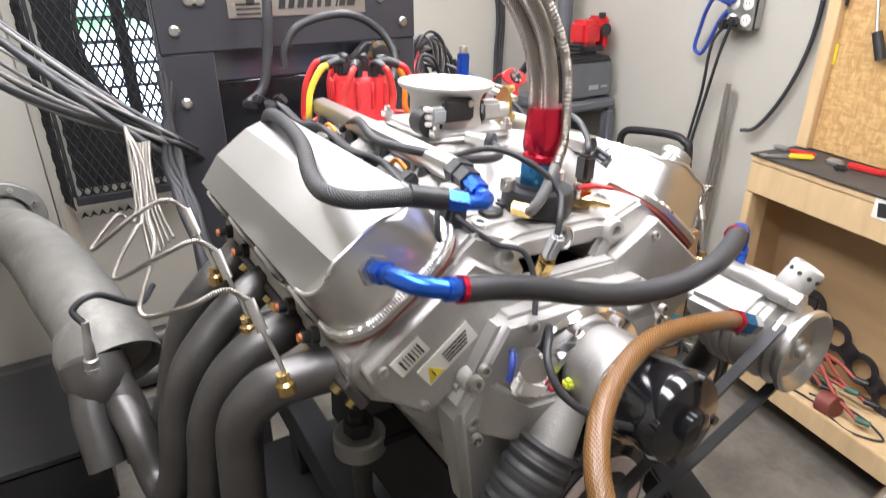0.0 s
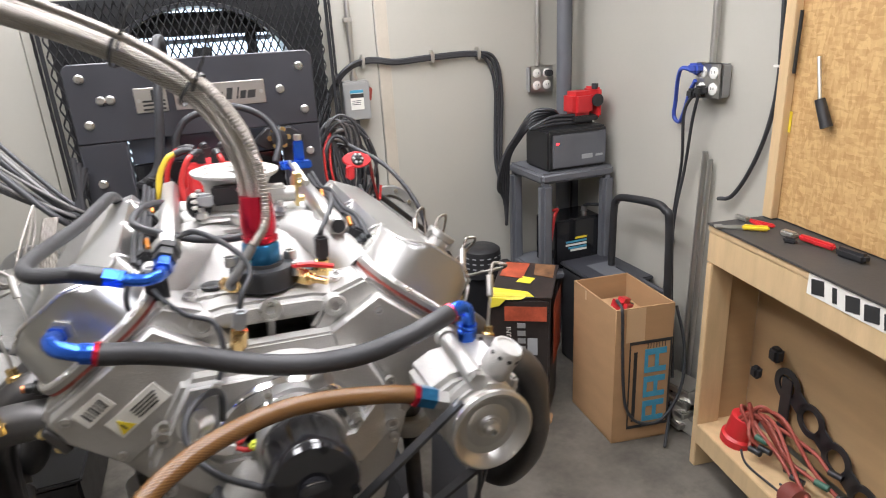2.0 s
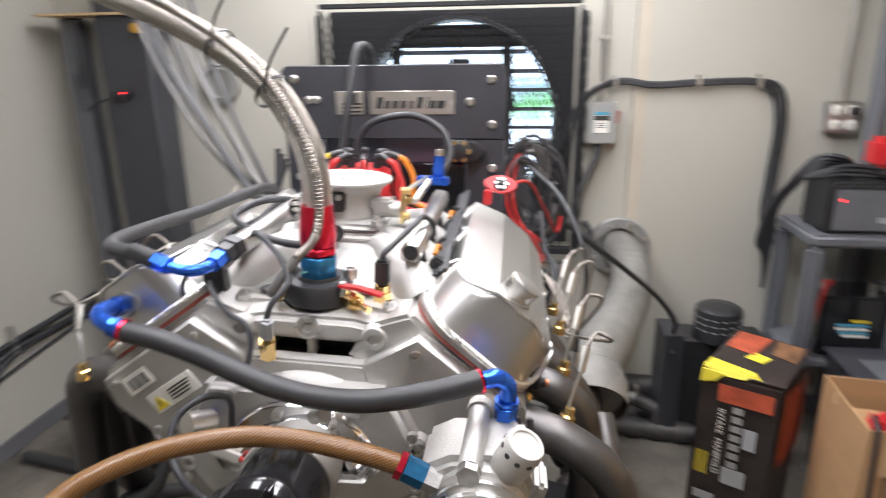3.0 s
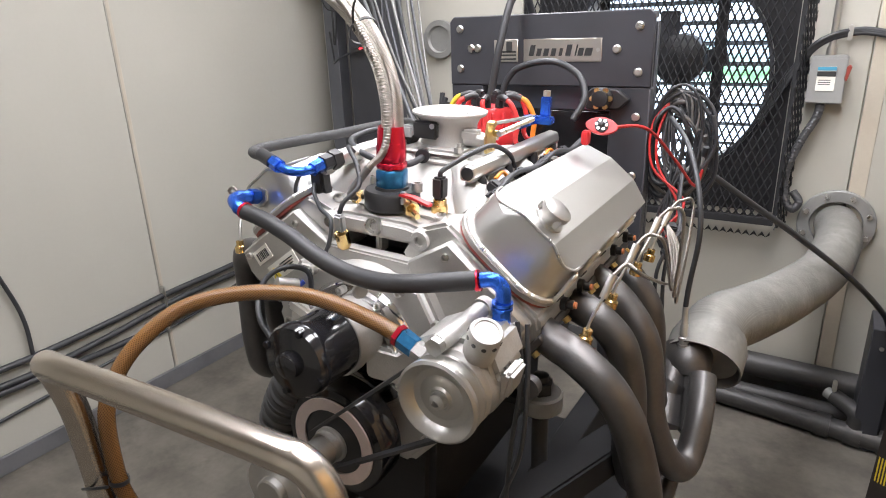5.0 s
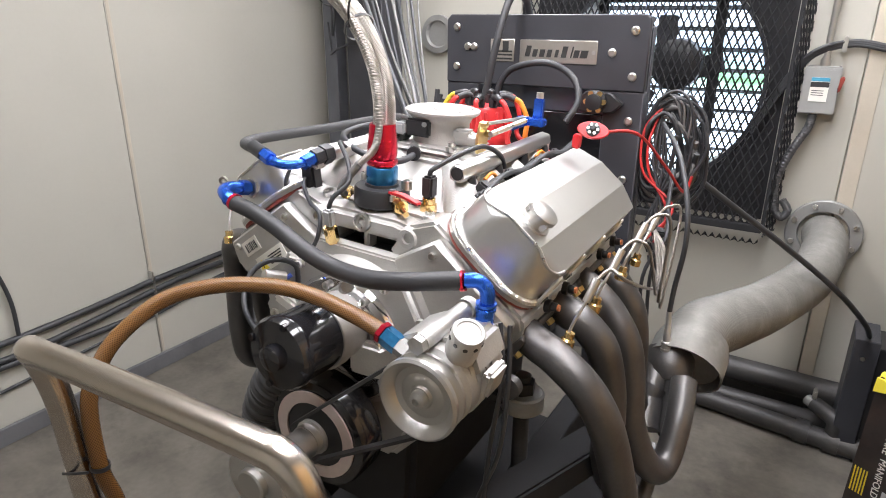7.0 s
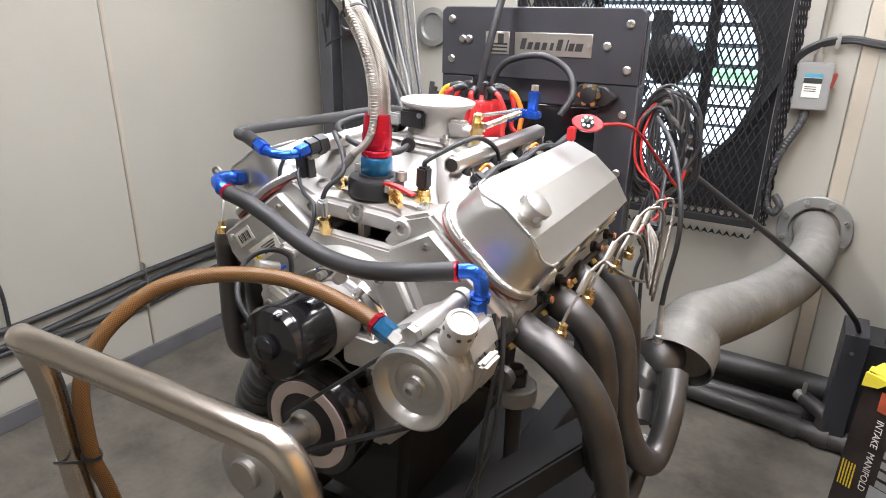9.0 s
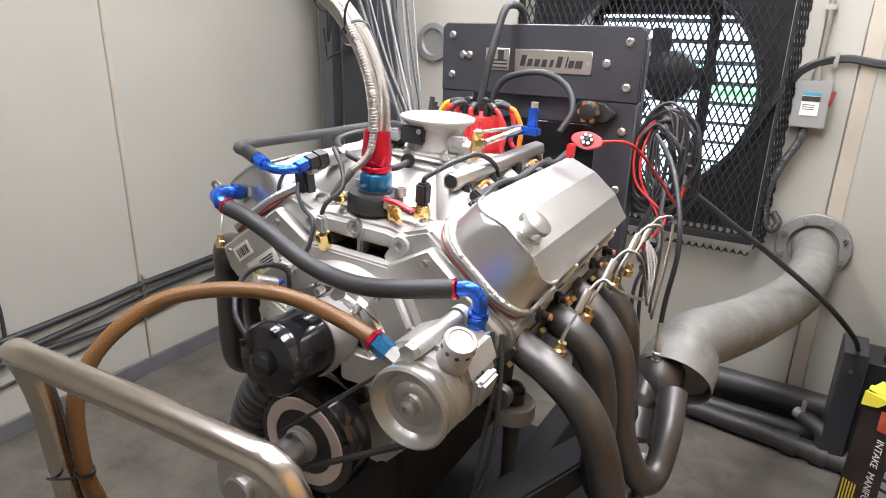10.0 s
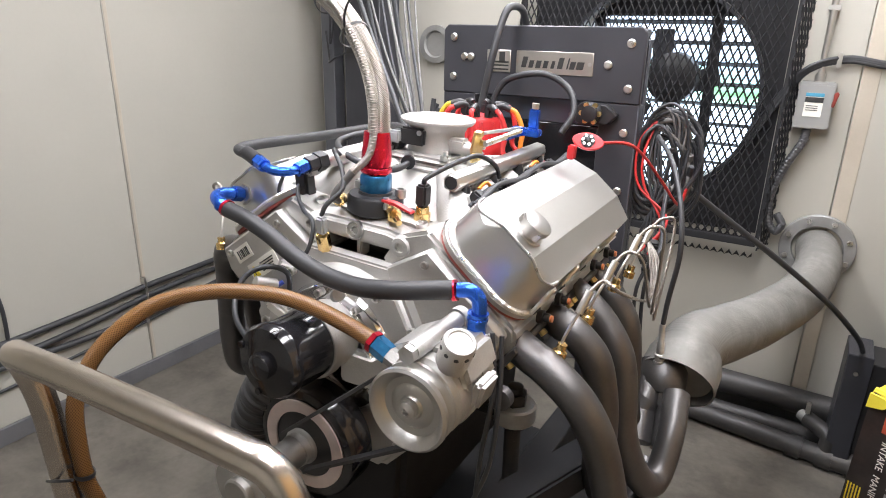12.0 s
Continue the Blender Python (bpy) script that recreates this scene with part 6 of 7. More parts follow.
prism(bm, [(0.045, PY - 0.02, 1.05), (0.075, PY - 0.02, 1.078), (0.125, PY - 0.02, 1.075), (0.15, PY - 0.02, 1.055), (0.13, PY - 0.02, 1.035), (0.07, PY - 0.02, 1.033)], (0, 0.02, 0))
bevel(bm, 0.003, 1)
part("actuator_base", bm, BLK, st)
bm = B()
lathe(bm, (0.097, PY - 0.02, 1.057), (0, -1, 0), ((0.022, 0), (0.022, 0.006), (0.016, 0.010), (0.016, 0.02), (0.006, 0.022)), 24)
part("actuator", bm, BLK, st, "black throttle actuator with brass studs")
for i in range(6):
    a = i * math.pi / 3
    part("actuator_screw", made(cyl, (0.097 + 0.018 * math.cos(a), PY - 0.026, 1.057 + 0.018 * math.sin(a)), (0.097 + 0.018 * math.cos(a), PY - 0.032, 1.057 + 0.018 * math.sin(a)), 0.0055, seg=8), GOLD, st)

# engine cart under the engine
ct = thing("engine_cart", (0, 0.2, 0), "black steel engine cart frame with screw jacks", "engine cart")
for s in (1, -1):
    part("side_rail", slab(s * 0.16 - 0.025, s * 0.16 + 0.025, -0.05, 0.6, 0.40, 0.47), MESHB, ct)
    for y in (-0.02, 0.5):
        part("leg", slab(s * 0.16 - 0.022, s * 0.16 + 0.022, y - 0.022, y + 0.022, 0.0, 0.40), MESHB, ct)
    jx, jy = s * 0.187, 0.135
    bm = B()
    sweep(bm, ((jx, jy, 0.47), (jx, jy, 0.665)), 0.0115, ripple=0.12, every=0.004, seg=16, smooth=False)
    part("jack_screw", bm, PIPEB, ct)
    bm = B()
    lathe(bm, (jx, jy, 0.655), (0, 0, 1), ((0.030, 0), (0.033, 0.003), (0.033, 0.026), (0.030, 0.029)), 28)
    part("jack_pad", bm, GALV, ct, "turned steel jack pad")
    bm = B()
    hexa(bm, (jx, jy, 0.684), (jx, jy, 0.702), 0.019)
    lathe(bm, (jx, jy, 0.702), (0, 0, 1), ((0.012, 0), (0.012, 0.01), (0.008, 0.012)), 16)
    part("jack_bolt", bm, BBOLT, ct)
    bm = B()
    lathe(bm, (jx, jy, 0.46), (0, 0, 1), ((0.028, 0), (0.033, 0.004), (0.033, 0.03), (0.024, 0.034), (0.024, 0.05)), 28)
    part("jack_nut", bm, GALV, ct)
    part("mount_arm", bbox((s * 0.155, jy, 0.672), (0.09, 0.05, 0.018), 0.004), MESHB, ct)
part("cross_rail", slab(-0.134, 0.134, -0.045, 0.0, 0.41, 0.46), MESHB, ct)
part("cross_rail", bbox((0.225, 0.07, 0.565), (0.055, 0.40, 0.05), 0.004, rot=(0, 0, -20)), MESHB, ct)
part("drip_tray", slab(-0.25, 0.26, -0.12, 0.60, 0.30, 0.315), MESHB, ct)

# polished guard rail in front of the crank
RZ = 0.868
gr = thing("guard_rail", (-0.01, -0.3, 0), "bent satin stainless guard rail on two posts", "guard rail")
part("top_bar", hose(((-0.214, -0.312, 0.68), (-0.213, -0.318, 0.78), (-0.212, -0.328, 0.835), (-0.200, -0.340, 0.862), (-0.175, -0.345, RZ), (-0.10, -0.340, RZ), (0.0, -0.335, RZ), (0.135, -0.330, RZ), (0.172, -0.326, 0.862), (0.190, -0.322, 0.835), (0.195, -0.318, 0.78), (0.195, -0.315, 0.68)), 0.0158, seg=24, n=10), STAINL, gr)
for x in (-0.2145, 0.195):
    part("post", hose(((x, -0.30, 0.0), (x, -0.303, 0.45), (x, -0.313, 0.681)), 0.0157, seg=24, n=6), STAINL, gr)
    part("foot_plate", made(cyl, (x, -0.30, 0.0), (x, -0.30, 0.008), 0.035, seg=24), STAINL, gr)

# ---- looms round the stand ----
lm = thing("wiring_bundle", (0.235, 0.73, 0.9), "tangled coil of black, grey and red wires tied beside the stand", "wiring")
rnd = random.Random(7)
for i in range(13):
    cx, cz, rx, rz = 0.235 + rnd.uniform(-0.02, 0.025), 0.96 + rnd.uniform(-0.02, 0.03), rnd.uniform(0.035, 0.065), rnd.uniform(0.07, 0.11)
    y = 0.70 + rnd.uniform(-0.03, 0.03)
    t0 = rnd.uniform(0, 0.6)
    pts = [V((cx + rx * math.cos(a) + rnd.uniform(-0.006, 0.006), y + rnd.uniform(-0.012, 0.012), cz + rz * math.sin(a) + rnd.uniform(-0.006, 0.006))) for a in [t0 + math.pi * 2 * k / 9 for k in range(10)]]
    part("wire_loop", hose(pts, rnd.choice((0.004, 0.0055, 0.003))), (CABLE, CABLE, CABLE, GCABLE)[i % 4], lm)
for i in range(6):
    x0 = 0.19 + 0.012 * i
    part("red_wire" if i < 2 else "hanging_wire", hose(((0.215, 0.70, 1.05), (x0, 0.67, 1.0 - 0.02 * i), (x0 + 0.01, 0.66, 0.92), (0.27 - 0.01 * i, 0.64, 0.86 - 0.01 * i), (0.235 + 0.01 * i, 0.60, 0.80 - 0.02 * i)), 0.0028), RWIRE if i < 2 else CABLE, lm)
for i in range(7):
    part("white_wire", hose(((0.205, 0.70, 1.055), (0.22 + 0.008 * i, 0.695, 1.075 - 0.004 * i), (0.245 + 0.004 * i, 0.70, 1.05 - 0.012 * i), (0.255 + 0.003 * i, 0.71, 1.0)), 0.0025), CABLE if i % 2 else GCABLE, lm)
part("red_wire", hose(((0.20, 0.345, 1.045), (0.235, 0.45, 1.03), (0.265, 0.55, 0.96), (0.29, 0.62, 0.90), (0.30, 0.63, 0.93)), 0.0028), RWIRE, lm)
for i in range(2):
    a = i * 0.7
    part("loom_branch", hose(((0.25 + 0.01 * math.cos(a), 0.66, 0.93), (0.255 + 0.015 * math.cos(a), 0.60 + 0.01 * math.sin(a), 0.87), (0.27 + 0.02 * math.cos(a), 0.54, 0.84 - 0.004 * i), (0.26 + 0.012 * i, 0.50 + 0.01 * math.sin(a), 0.76), (0.27 + 0.010 * i, 0.50, 0.62)), 0.0036), CABLE, lm)
for i in range(5):
    part("connector", bbox((0.255 + 0.012 * (i % 3), 0.53 + 0.02 * (i % 2), 0.85 - 0.016 * i), (0.024, 0.02, 0.014), 0.003, rot=(20 * i, 10, 30 * i)), BLK, lm)

solo("charger_cord", hose(((0.27, 0.70, 0.93), (0.36, 0.80, 0.84), (0.475, 0.93, 0.725), (0.592, 1.06, 0.60), (0.675, 1.20, 0.475), (0.705, 1.32, 0.392)), 0.0070), CABLE, (0.5, 1.1, 0.6), "black cord slung from the stand to a box on the floor", "cord")

lw = thing("overhead_loom", (-0.3, 0.68, 0.95), "grey and black cables slung from overhead to the stand", "cable loom")
for i in range(11):
    o = V((0.012 * (i % 4) - 0.02, 0.012 * (i // 4), 0.010 * (i % 3)))
    sag = 0.04 + 0.13 * ((i * 7) % 11) / 11
    a, b = V((-0.295, 0.60, 0.955)), V((-0.86, 1.0 + 0.03 * i, 1.66 - 0.02 * ((i * 5) % 11)))
    pts = [a + V((0.05, 0.06, -0.05)) + o, a + o]
    for k in (0.2, 0.4, 0.6, 0.8, 1.0):
        p = a.lerp(b, k) + o * (1 + 2 * k)
        p.z -= sag * math.sin(math.pi * k)
        pts.append(p)
    part("cable", hose(pts, (0.0065, 0.004, 0.003, 0.0045)[i % 4]), (CABLE, GCABLE, GCABLE, CABLE)[i % 4], lw)
for i in range(6):
    part("probe_lead", hose(((-0.315 - 0.004 * i, 0.58, 0.965), (-0.322 - 0.0045 * i, 0.56, 0.93), (-0.325 - 0.005 * i, 0.53, 0.88), (-0.318 - 0.007 * i, 0.48, 0.845 - 0.006 * i)), 0.0028), CONV, lw)
for i in range(7):
    a = i * 0.9
    part("loom_tail", hose(((-0.27 - 0.01 * math.cos(a), 0.63, 1.0 + 0.01 * i), (-0.285 + 0.012 * math.cos(a), 0.60, 0.93), (-0.28 + 0.012 * math.sin(a), 0.56, 0.86), (-0.27 + 0.012 * math.cos(a), 0.50, 0.77)), 0.006), CABLE, lw)

# ---- uprights in the left rear corner ----
pc = thing("steel_upright", (-1.19, 1.44, 0), "dark steel upright in the rear corner", "upright", "corner uprights")
part("post", slab(-1.365, -1.300, 1.47, 1.53, 0.012, 1.375), CARTG, pc)
part("base_plate", slab(-1.385, -1.280, 1.45, 1.54, 0.0, 0.012), CARTG, pc)
part("end_cap", slab(-1.363, -1.302, 1.472, 1.528, 1.375, 1.381), BLK, pc)
pc2 = thing("steel_upright", (-1.1, 1.47, 0), "black steel upright with a small instrument and a red lamp", "upright", "corner uprights")
part("post", slab(-1.185, -1.01, 1.40, 1.53, 0.0, 1.46), POWD, pc2)
part("instrument", bbox((-1.12, 1.385, 1.13), (0.07, 0.03, 0.022), 0.004), BLK, pc2)
part("lamp", bbox((-1.10, 1.3685, 1.137), (0.014, 0.004, 0.004), 0.001), LED, pc2, "glowing red indicator lamp")
part("lead", hose(((-1.15, 1.38, 1.125), (-1.20, 1.36, 1.10), (-1.25, 1.38, 1.08), (-1.30, 1.44, 1.10), (-1.33, 1.46, 1.20)), 0.004), CABLE, pc2)
part("yellow_plug", bbox((-1.03, 1.385, 1.34), (0.03, 0.03, 0.03), 0.006), mat("amber_plug", (0.5, 0.28, 0.03), 0.4), pc2)
part("blue_box", bbox((-1.08, 1.42, 1.50), (0.12, 0.08, 0.07), 0.006), mat("blue_instrument", (0.07, 0.13, 0.30), 0.4), pc2)
part("shelf", bbox((-1.2, 1.44, 1.385), (0.36, 0.12, 0.008), 0.002), PINE, pc2)
part("cord", hose(((-1.31, 1.455, 1.37), (-1.29, 1.44, 1.25), (-1.30, 1.45, 1.15), (-1.275, 1.44, 1.22), (-1.28, 1.45, 1.33)), 0.004), CABLE, pc2)
solo("pipe_flange", made(lathe, (-0.84, YB - 0.004, 1.16), (0, -1, 0), ((0.07, 0), (0.07, 0.02), (0.05, 0.022), (0.045, 0.01)), 28), GALV, (-0.84, YB, 1.16), "round dark wall port with cables", "wall port")

# ---- boxes and cart by the right wall ----


def carton(name, corners, h, wall, material, label, category, at):
    """An open carton: four thin sides and a bottom; corners in plan order."""
    c = thing(name, at, label, category)
    cx, cy = sum(p[0] for p in corners) / 4, sum(p[1] for p in corners) / 4
    for i in range(4):
        (x0, y0), (x1, y1) = corners[i], corners[(i + 1) % 4]
        d = V((cx - (x0 + x1) / 2, cy - (y0 + y1) / 2, 0)).normalized() * wall
        bm = B()
        prism(bm, [(x0, y0, 0.0), (x1, y1, 0.0), (x1, y1, h), (x0, y0, h)], d)
        bevel(bm, 0.0012, 1)
        part("side", bm, material, c)
    bm = B()
    prism(bm, [(x, y, 0.002) for x, y in corners], (0, 0, wall))
    part("bottom", bm, material, c)
    return c


def on_face(p, q, z0, z1, a0, a1, lift=0.0015, thick=0.0008):
    """A thin patch on the upright face from p to q (plan): a0..a1 along it, z0..z1 up it."""
    p, q = V((*p, 0)), V((*q, 0))
    d = (q - p)
    n = V((d.y, -d.x, 0)).normalized()
    a, b = p + d * a0 + n * lift, p + d * a1 + n * lift
    bm = B()
    prism(bm, [a + V((0, 0, z0)), b + V((0, 0, z0)), b + V((0, 0, z1)), a + V((0, 0, z1))], n * thick)
    return bm


AF = [(0.972, 0.690), (1.155, 0.660), (1.174, 0.918), (0.988, 0.942)]
afr = carton("cardboard_box", AF, 0.455, 0.005, CARD, "tall open brown cardboard box with blue printed lettering shapes", "cardboard box", (1.04, 0.77, 0))
F0, F1 = AF[0], AF[1]
frm = ((0.045, 0.055, 0.26, 0.975), (0.335, 0.345, 0.26, 0.975), (0.045, 0.345, 0.25, 0.275), (0.045, 0.345, 0.955, 0.985))
for z0, z1, a0, a1 in frm:
    part("printed_border", on_face(F0, F1, z0, z1, a0, a1), INK, afr)
for z0, z1 in ((0.235, 0.315), (0.150, 0.222), (0.065, 0.137)):
    part("letter_block", on_face(F0, F1, z0, z1, 0.52, 0.58), TEALP, afr)
    part("letter_block", on_face(F0, F1, z0, z0 + 0.018, 0.58, 0.90), TEALP, afr)
    part("letter_block", on_face(F0, F1, z1 - 0.020, z1, 0.58, 0.90), TEALP, afr)
    part("letter_block", on_face(F0, F1, z0 + 0.018, z1 - 0.020, 0.70, 0.77), TEALP, afr)
for i in range(7):
    part("printed_ray", on_face(F0, F1, 0.318, 0.338, 0.56 + 0.05 * i, 0.57 + 0.05 * i), INK, afr)
part("small_print", on_face(F0, F1, 0.07, 0.31, 0.33, 0.39), INK, afr)
part("tape", on_face(F0, F1, 0.345, 0.452, 0.18, 0.50, 0.001), TAPE, afr, "strip of paper tape")
part("tape", on_face(AF[3], AF[0], 0.42, 0.45, 0.30, 0.34, 0.001), TAPE, afr)
sf = thing("red_tool", (1.03, 0.70, 0.40), "red and black power tool lying in the box", "power tool")
part("body", bbox((1.035, 0.75, 0.435), (0.07, 0.05, 0.05), 0.014, rot=(10, 20, 30)), REDP, sf)
part("grip", bbox((1.075, 0.78, 0.42), (0.07, 0.03, 0.03), 0.01, rot=(0, 25, 40)), BLK, sf)
part("support", bbox((1.07, 0.80, 0.20), (0.14, 0.19, 0.39), 0.01, rot=(0, 0, -8)), CARD, sf, "packing inside the box")
solo("tool_cord", hose(((1.02, 0.75, 0.45), (0.995, 0.72, 0.468), (0.985, 0.682, 0.462), (0.985, 0.676, 0.42), (0.988, 0.674, 0.33), (0.995, 0.672, 0.20), (1.01, 0.668, 0.12), (1.05, 0.655, 0.075), (1.12, 0.642, 0.08), (1.185, 0.645, 0.17), (1.20, 0.66, 0.30), (1.195, 0.70, 0.42)), 0.0048), CABLE, (1.0, 0.62, 0.3), "black cord looping out of the box and round its front", "cord")

WR = [(0.698, 0.994), (0.870, 0.898), (0.985, 1.046), (0.820, 1.155)]
wr = thing("product_carton", (0.80, 0.97, 0), "battered black printed carton with torn yellow-taped top", "carton")
bm = B()
prism(bm, [(x, y, 0.0) for x, y in WR], (0.012, 0.01, 0.42))
bevel(bm, 0.006)
part("body", bm, BOXB, wr)
part("printed_side", on_face(WR[1], WR[2], 0.20, 0.41, 0.04, 0.92, 0.0145), BOXR, wr, "red-orange printed side")
for i, (z0, z1, a0, a1, m_) in enumerate(((0.36, 0.41, 0.30, 0.97, BOXR), (0.24, 0.30, 0.66, 0.82, GREYP), (0.05, 0.075, 0.12, 0.40, GREYP))):
    part("printed_patch", on_face(WR[0], WR[1], z0, z1, a0, a1, 0.0145), m_, wr)
for i in range(7):
    part("print_bar", on_face(WR[0], WR[1], 0.335 - 0.027 * i, 0.353 - 0.027 * i, 0.50, 0.63, 0.0145), BOXG, wr)
for i in range(5):
    part("print_line", on_face(WR[0], WR[1], 0.13, 0.20, 0.10 + 0.035 * i, 0.115 + 0.035 * i, 0.0145), YEL, wr)
part("logo_shape", on_face(WR[0], WR[1], 0.12, 0.17, 0.45, 0.75, 0.0145), GREYP, wr)
for nm_, txt, a_, z_, sz in (("lettering", "INTAKE", 0.30, 0.335, 0.022), ("lettering", "MANIFOLD", 0.30, 0.245, 0.022)):
    cu = bpy.data.curves.new("lettering", "FONT")
    cu.body, cu.size, cu.extrude = txt, sz * U, 0.0004
    ob = new("lettering", cu)
    dg = bpy.context.evaluated_depsgraph_get()
    me = bpy.data.meshes.new_from_object(ob.evaluated_get(dg))
    bpy.data.objects.remove(ob)
    lt = new("lettering", me)
    me.materials.clear()
    me.materials.append(LABEL)
    p0, p1 = V((*WR[0], 0)), V((*WR[1], 0))
    d = (p1 - p0).normalized()
    n = V((d.y, -d.x, 0))
    m3 = Matrix((V((0, 0, -1)), d, n)).transposed().to_4x4()
    lt.matrix_world = Matrix.Translation((p0 + (p1 - p0) * a_ + n * 0.0155 + V((0.008, 0.007, z_))) * U) @ m3
    mw = lt.matrix_world.copy()
    lt.parent = wr
    lt.matrix_parent_inverse = Matrix.Identity(4)
    lt.matrix_basis = Matrix.Translation(-base_of[wr]) @ mw
bm = B()
prism(bm, [(0.714, 1.005, 0.425), (0.886, 0.908, 0.422), (1.0, 1.058, 0.462), (0.84, 1.165, 0.47)], (0, 0, 0.006))
bevel(bm, 0.002, 1)
part("torn_flap", bm, BOXB, wr, "torn printed lid flap")
for m_, q in ((BOXR, ((0.05, 0.55), (0.45, 0.50), (0.50, 0.95), (0.08, 0.95))), (TAPEY, ((0.36, 0.40), (0.60, 0.36), (0.66, 0.52), (0.44, 0.56))), (BOXO, ((0.62, 0.62), (0.95, 0.55), (0.95, 0.95), (0.60, 0.95))), (TAPEY, ((0.0, 0.0), (0.72, 0.0), (0.60, 0.13), (0.0, 0.22)))):
    f00, f10, f11, f01 = V((0.714, 1.005, 0.4325)), V((0.886, 0.908, 0.4295)), V((1.0, 1.058, 0.4695)), V((0.84, 1.165, 0.4775))
    bm = B()
    prism(bm, [f00.lerp(f10, a_).lerp(f01.lerp(f11, a_), b_) for a_, b_ in q], (0, 0, 0.0012))
    part("printed_patch", bm, m_, wr)
bm = B()
prism(bm, [(0.710, 1.002, 0.418), (0.80, 0.951, 0.422), (0.83, 0.945, 0.436), (0.716, 1.010, 0.439)], (0.004, 0.008, 0))
part("yellow_tape", bm, TAPEY, wr, "yellow tape along the lid")
bm = B()
prism(bm, [(0.709, 0.998, 0.395), (0.740, 0.980, 0.405), (0.760, 0.970, 0.43), (0.711, 0.998, 0.432)], (-0.004, -0.006, 0))
part("yellow_tape", bm, TAPEY, wr)
part("torn_bottom", bbox((0.79, 0.935, 0.006), (0.20, 0.05, 0.012), 0.003, rot=(0, 0, -35)), CARD, wr, "crushed brown bottom flap")

hb = thing("floor_unit", (0.80, 1.36, 0), "black metal floor unit with a vented round top", "blower unit")
part("front_post", slab(0.672, 0.735, 1.30, 1.44, 0.0, 0.385), POWD, hb)
part("body", slab(0.735, 1.0, 1.32, 1.46, 0.0, 0.36), BLK, hb)
bm = B()
lathe(bm, (0.845, 1.36, 0.36), (0, 0, 1), ((0.072, 0), (0.072, 0.085), (0.070, 0.10), (0.06, 0.108), (0.02, 0.11)), 36)
vt = part("vented_top", bm, BLK, hb)
for i in range(9):
    a = math.pi + i * math.pi / 8
    for z in (0.40, 0.42, 0.44):
        part("vent_slot", bbox((0.845 + 0.0725 * math.cos(a), 1.36 + 0.0725 * math.sin(a), z), (0.002, 0.014, 0.004), 0.0005, rot=(0, 0, math.degrees(a))), GREYP, vt)
part("fixing", made(cyl, (0.70, 1.298, 0.33), (0.70, 1.295, 0.33), 0.006, seg=12), BOLT, hb)

kt = thing("utility_cart", (1.18, 1.36, 0), "slate-grey moulded plastic utility cart", "cart")
part("top_shelf", bbox((1.18, 1.36, 0.722), (0.30, 0.27, 0.038), 0.010, seg=3), CARTG, kt)
part("lower_shelf", bbox((1.18, 1.36, 0.345), (0.29, 0.26, 0.03), 0.008, seg=3), CARTG, kt)
for x in (1.05, 1.305):
    for y in (1.24, 1.475):
        part("leg", bbox((x, y, 0.375), (0.045, 0.045, 0.66), 0.012), CARTG, kt)
        part("castor", made(cyl, (x - 0.012, y, 0.028), (x + 0.012, y, 0.028), 0.028), BLK, kt)
up = thing("power_supply", (1.19, 1.33, 0.741), "black mains power supply unit on the cart", "power supply")
part("case", bbox((1.185, 1.33, 0.815), (0.24, 0.17, 0.145), 0.008), BLK, up)
part("face", bbox((1.19, 1.2425, 0.812), (0.22, 0.006, 0.12), 0.003), CARTG, up)
part("lamp", bbox((1.10, 1.2385, 0.84), (0.01, 0.002, 0.006), 0.0005), LED, up)
part("badge", bbox((1.22, 1.2385, 0.785), (0.045, 0.002, 0.016), 0.0005), GREYP, up)
part("badge", bbox((1.27, 1.2385, 0.785), (0.03, 0.002, 0.008), 0.0005), GREYP, up)
for i in range(5):
    solo("supply_cord", hose(((1.10 + 0.02 * i, 1.36, 0.888), (1.12, 1.34 - 0.01 * i, 0.915 + 0.008 * i), (1.05, 1.33, 0.905 + 0.01 * i), (1.02 - 0.006 * i, 1.36, 0.86), (0.99 - 0.006 * i, 1.40, 0.78), (1.0 - 0.01 * i, 1.44, 0.66), (1.0, 1.46, 0.50 + 0.03 * i)), 0.0065), CABLE, (1.05, 1.35, 0.9), "black power lead hanging from the supply", "cord", "supply leads")
for i in range(3):
    solo("supply_cord", hose(((1.02, 1.30, 0.892), (1.10, 1.28, 0.905 + 0.012 * i), (1.20, 1.29, 0.90 + 0.012 * i), (1.28, 1.31, 0.895 + 0.010 * i)), 0.0065), CABLE, (1.15, 1.3, 0.9), "black power lead coiled on the supply", "cord", "supply leads")
cl = thing("red_reel", (1.235, 1.31, 0.905), "red plastic cord reel on top of the supply", "cord reel")
part("body", bbox((1.225, 1.31, 0.965), (0.085, 0.09, 0.085), 0.015), REDP, cl)
part("flange", bbox((1.285, 1.31, 0.965), (0.018, 0.10, 0.105), 0.008), REDP, cl)
part("hub", made(cyl, (1.272, 1.262, 0.975), (1.272, 1.255, 0.975), 0.022), BLK, cl)
part("top_knob", made(cyl, (1.28, 1.29, 1.012), (1.28, 1.29, 1.03), 0.012), BLK, cl)
part("foot", bbox((1.235, 1.31, 0.914), (0.10, 0.08, 0.02), 0.004), BLK, cl)
bt = thing("car_battery", (1.2, 1.33, 0.36), "black car battery with worn blue and yellow label", "battery")
part("case", bbox((1.2, 1.33, 0.455), (0.20, 0.15, 0.19), 0.008), BLKG, bt)
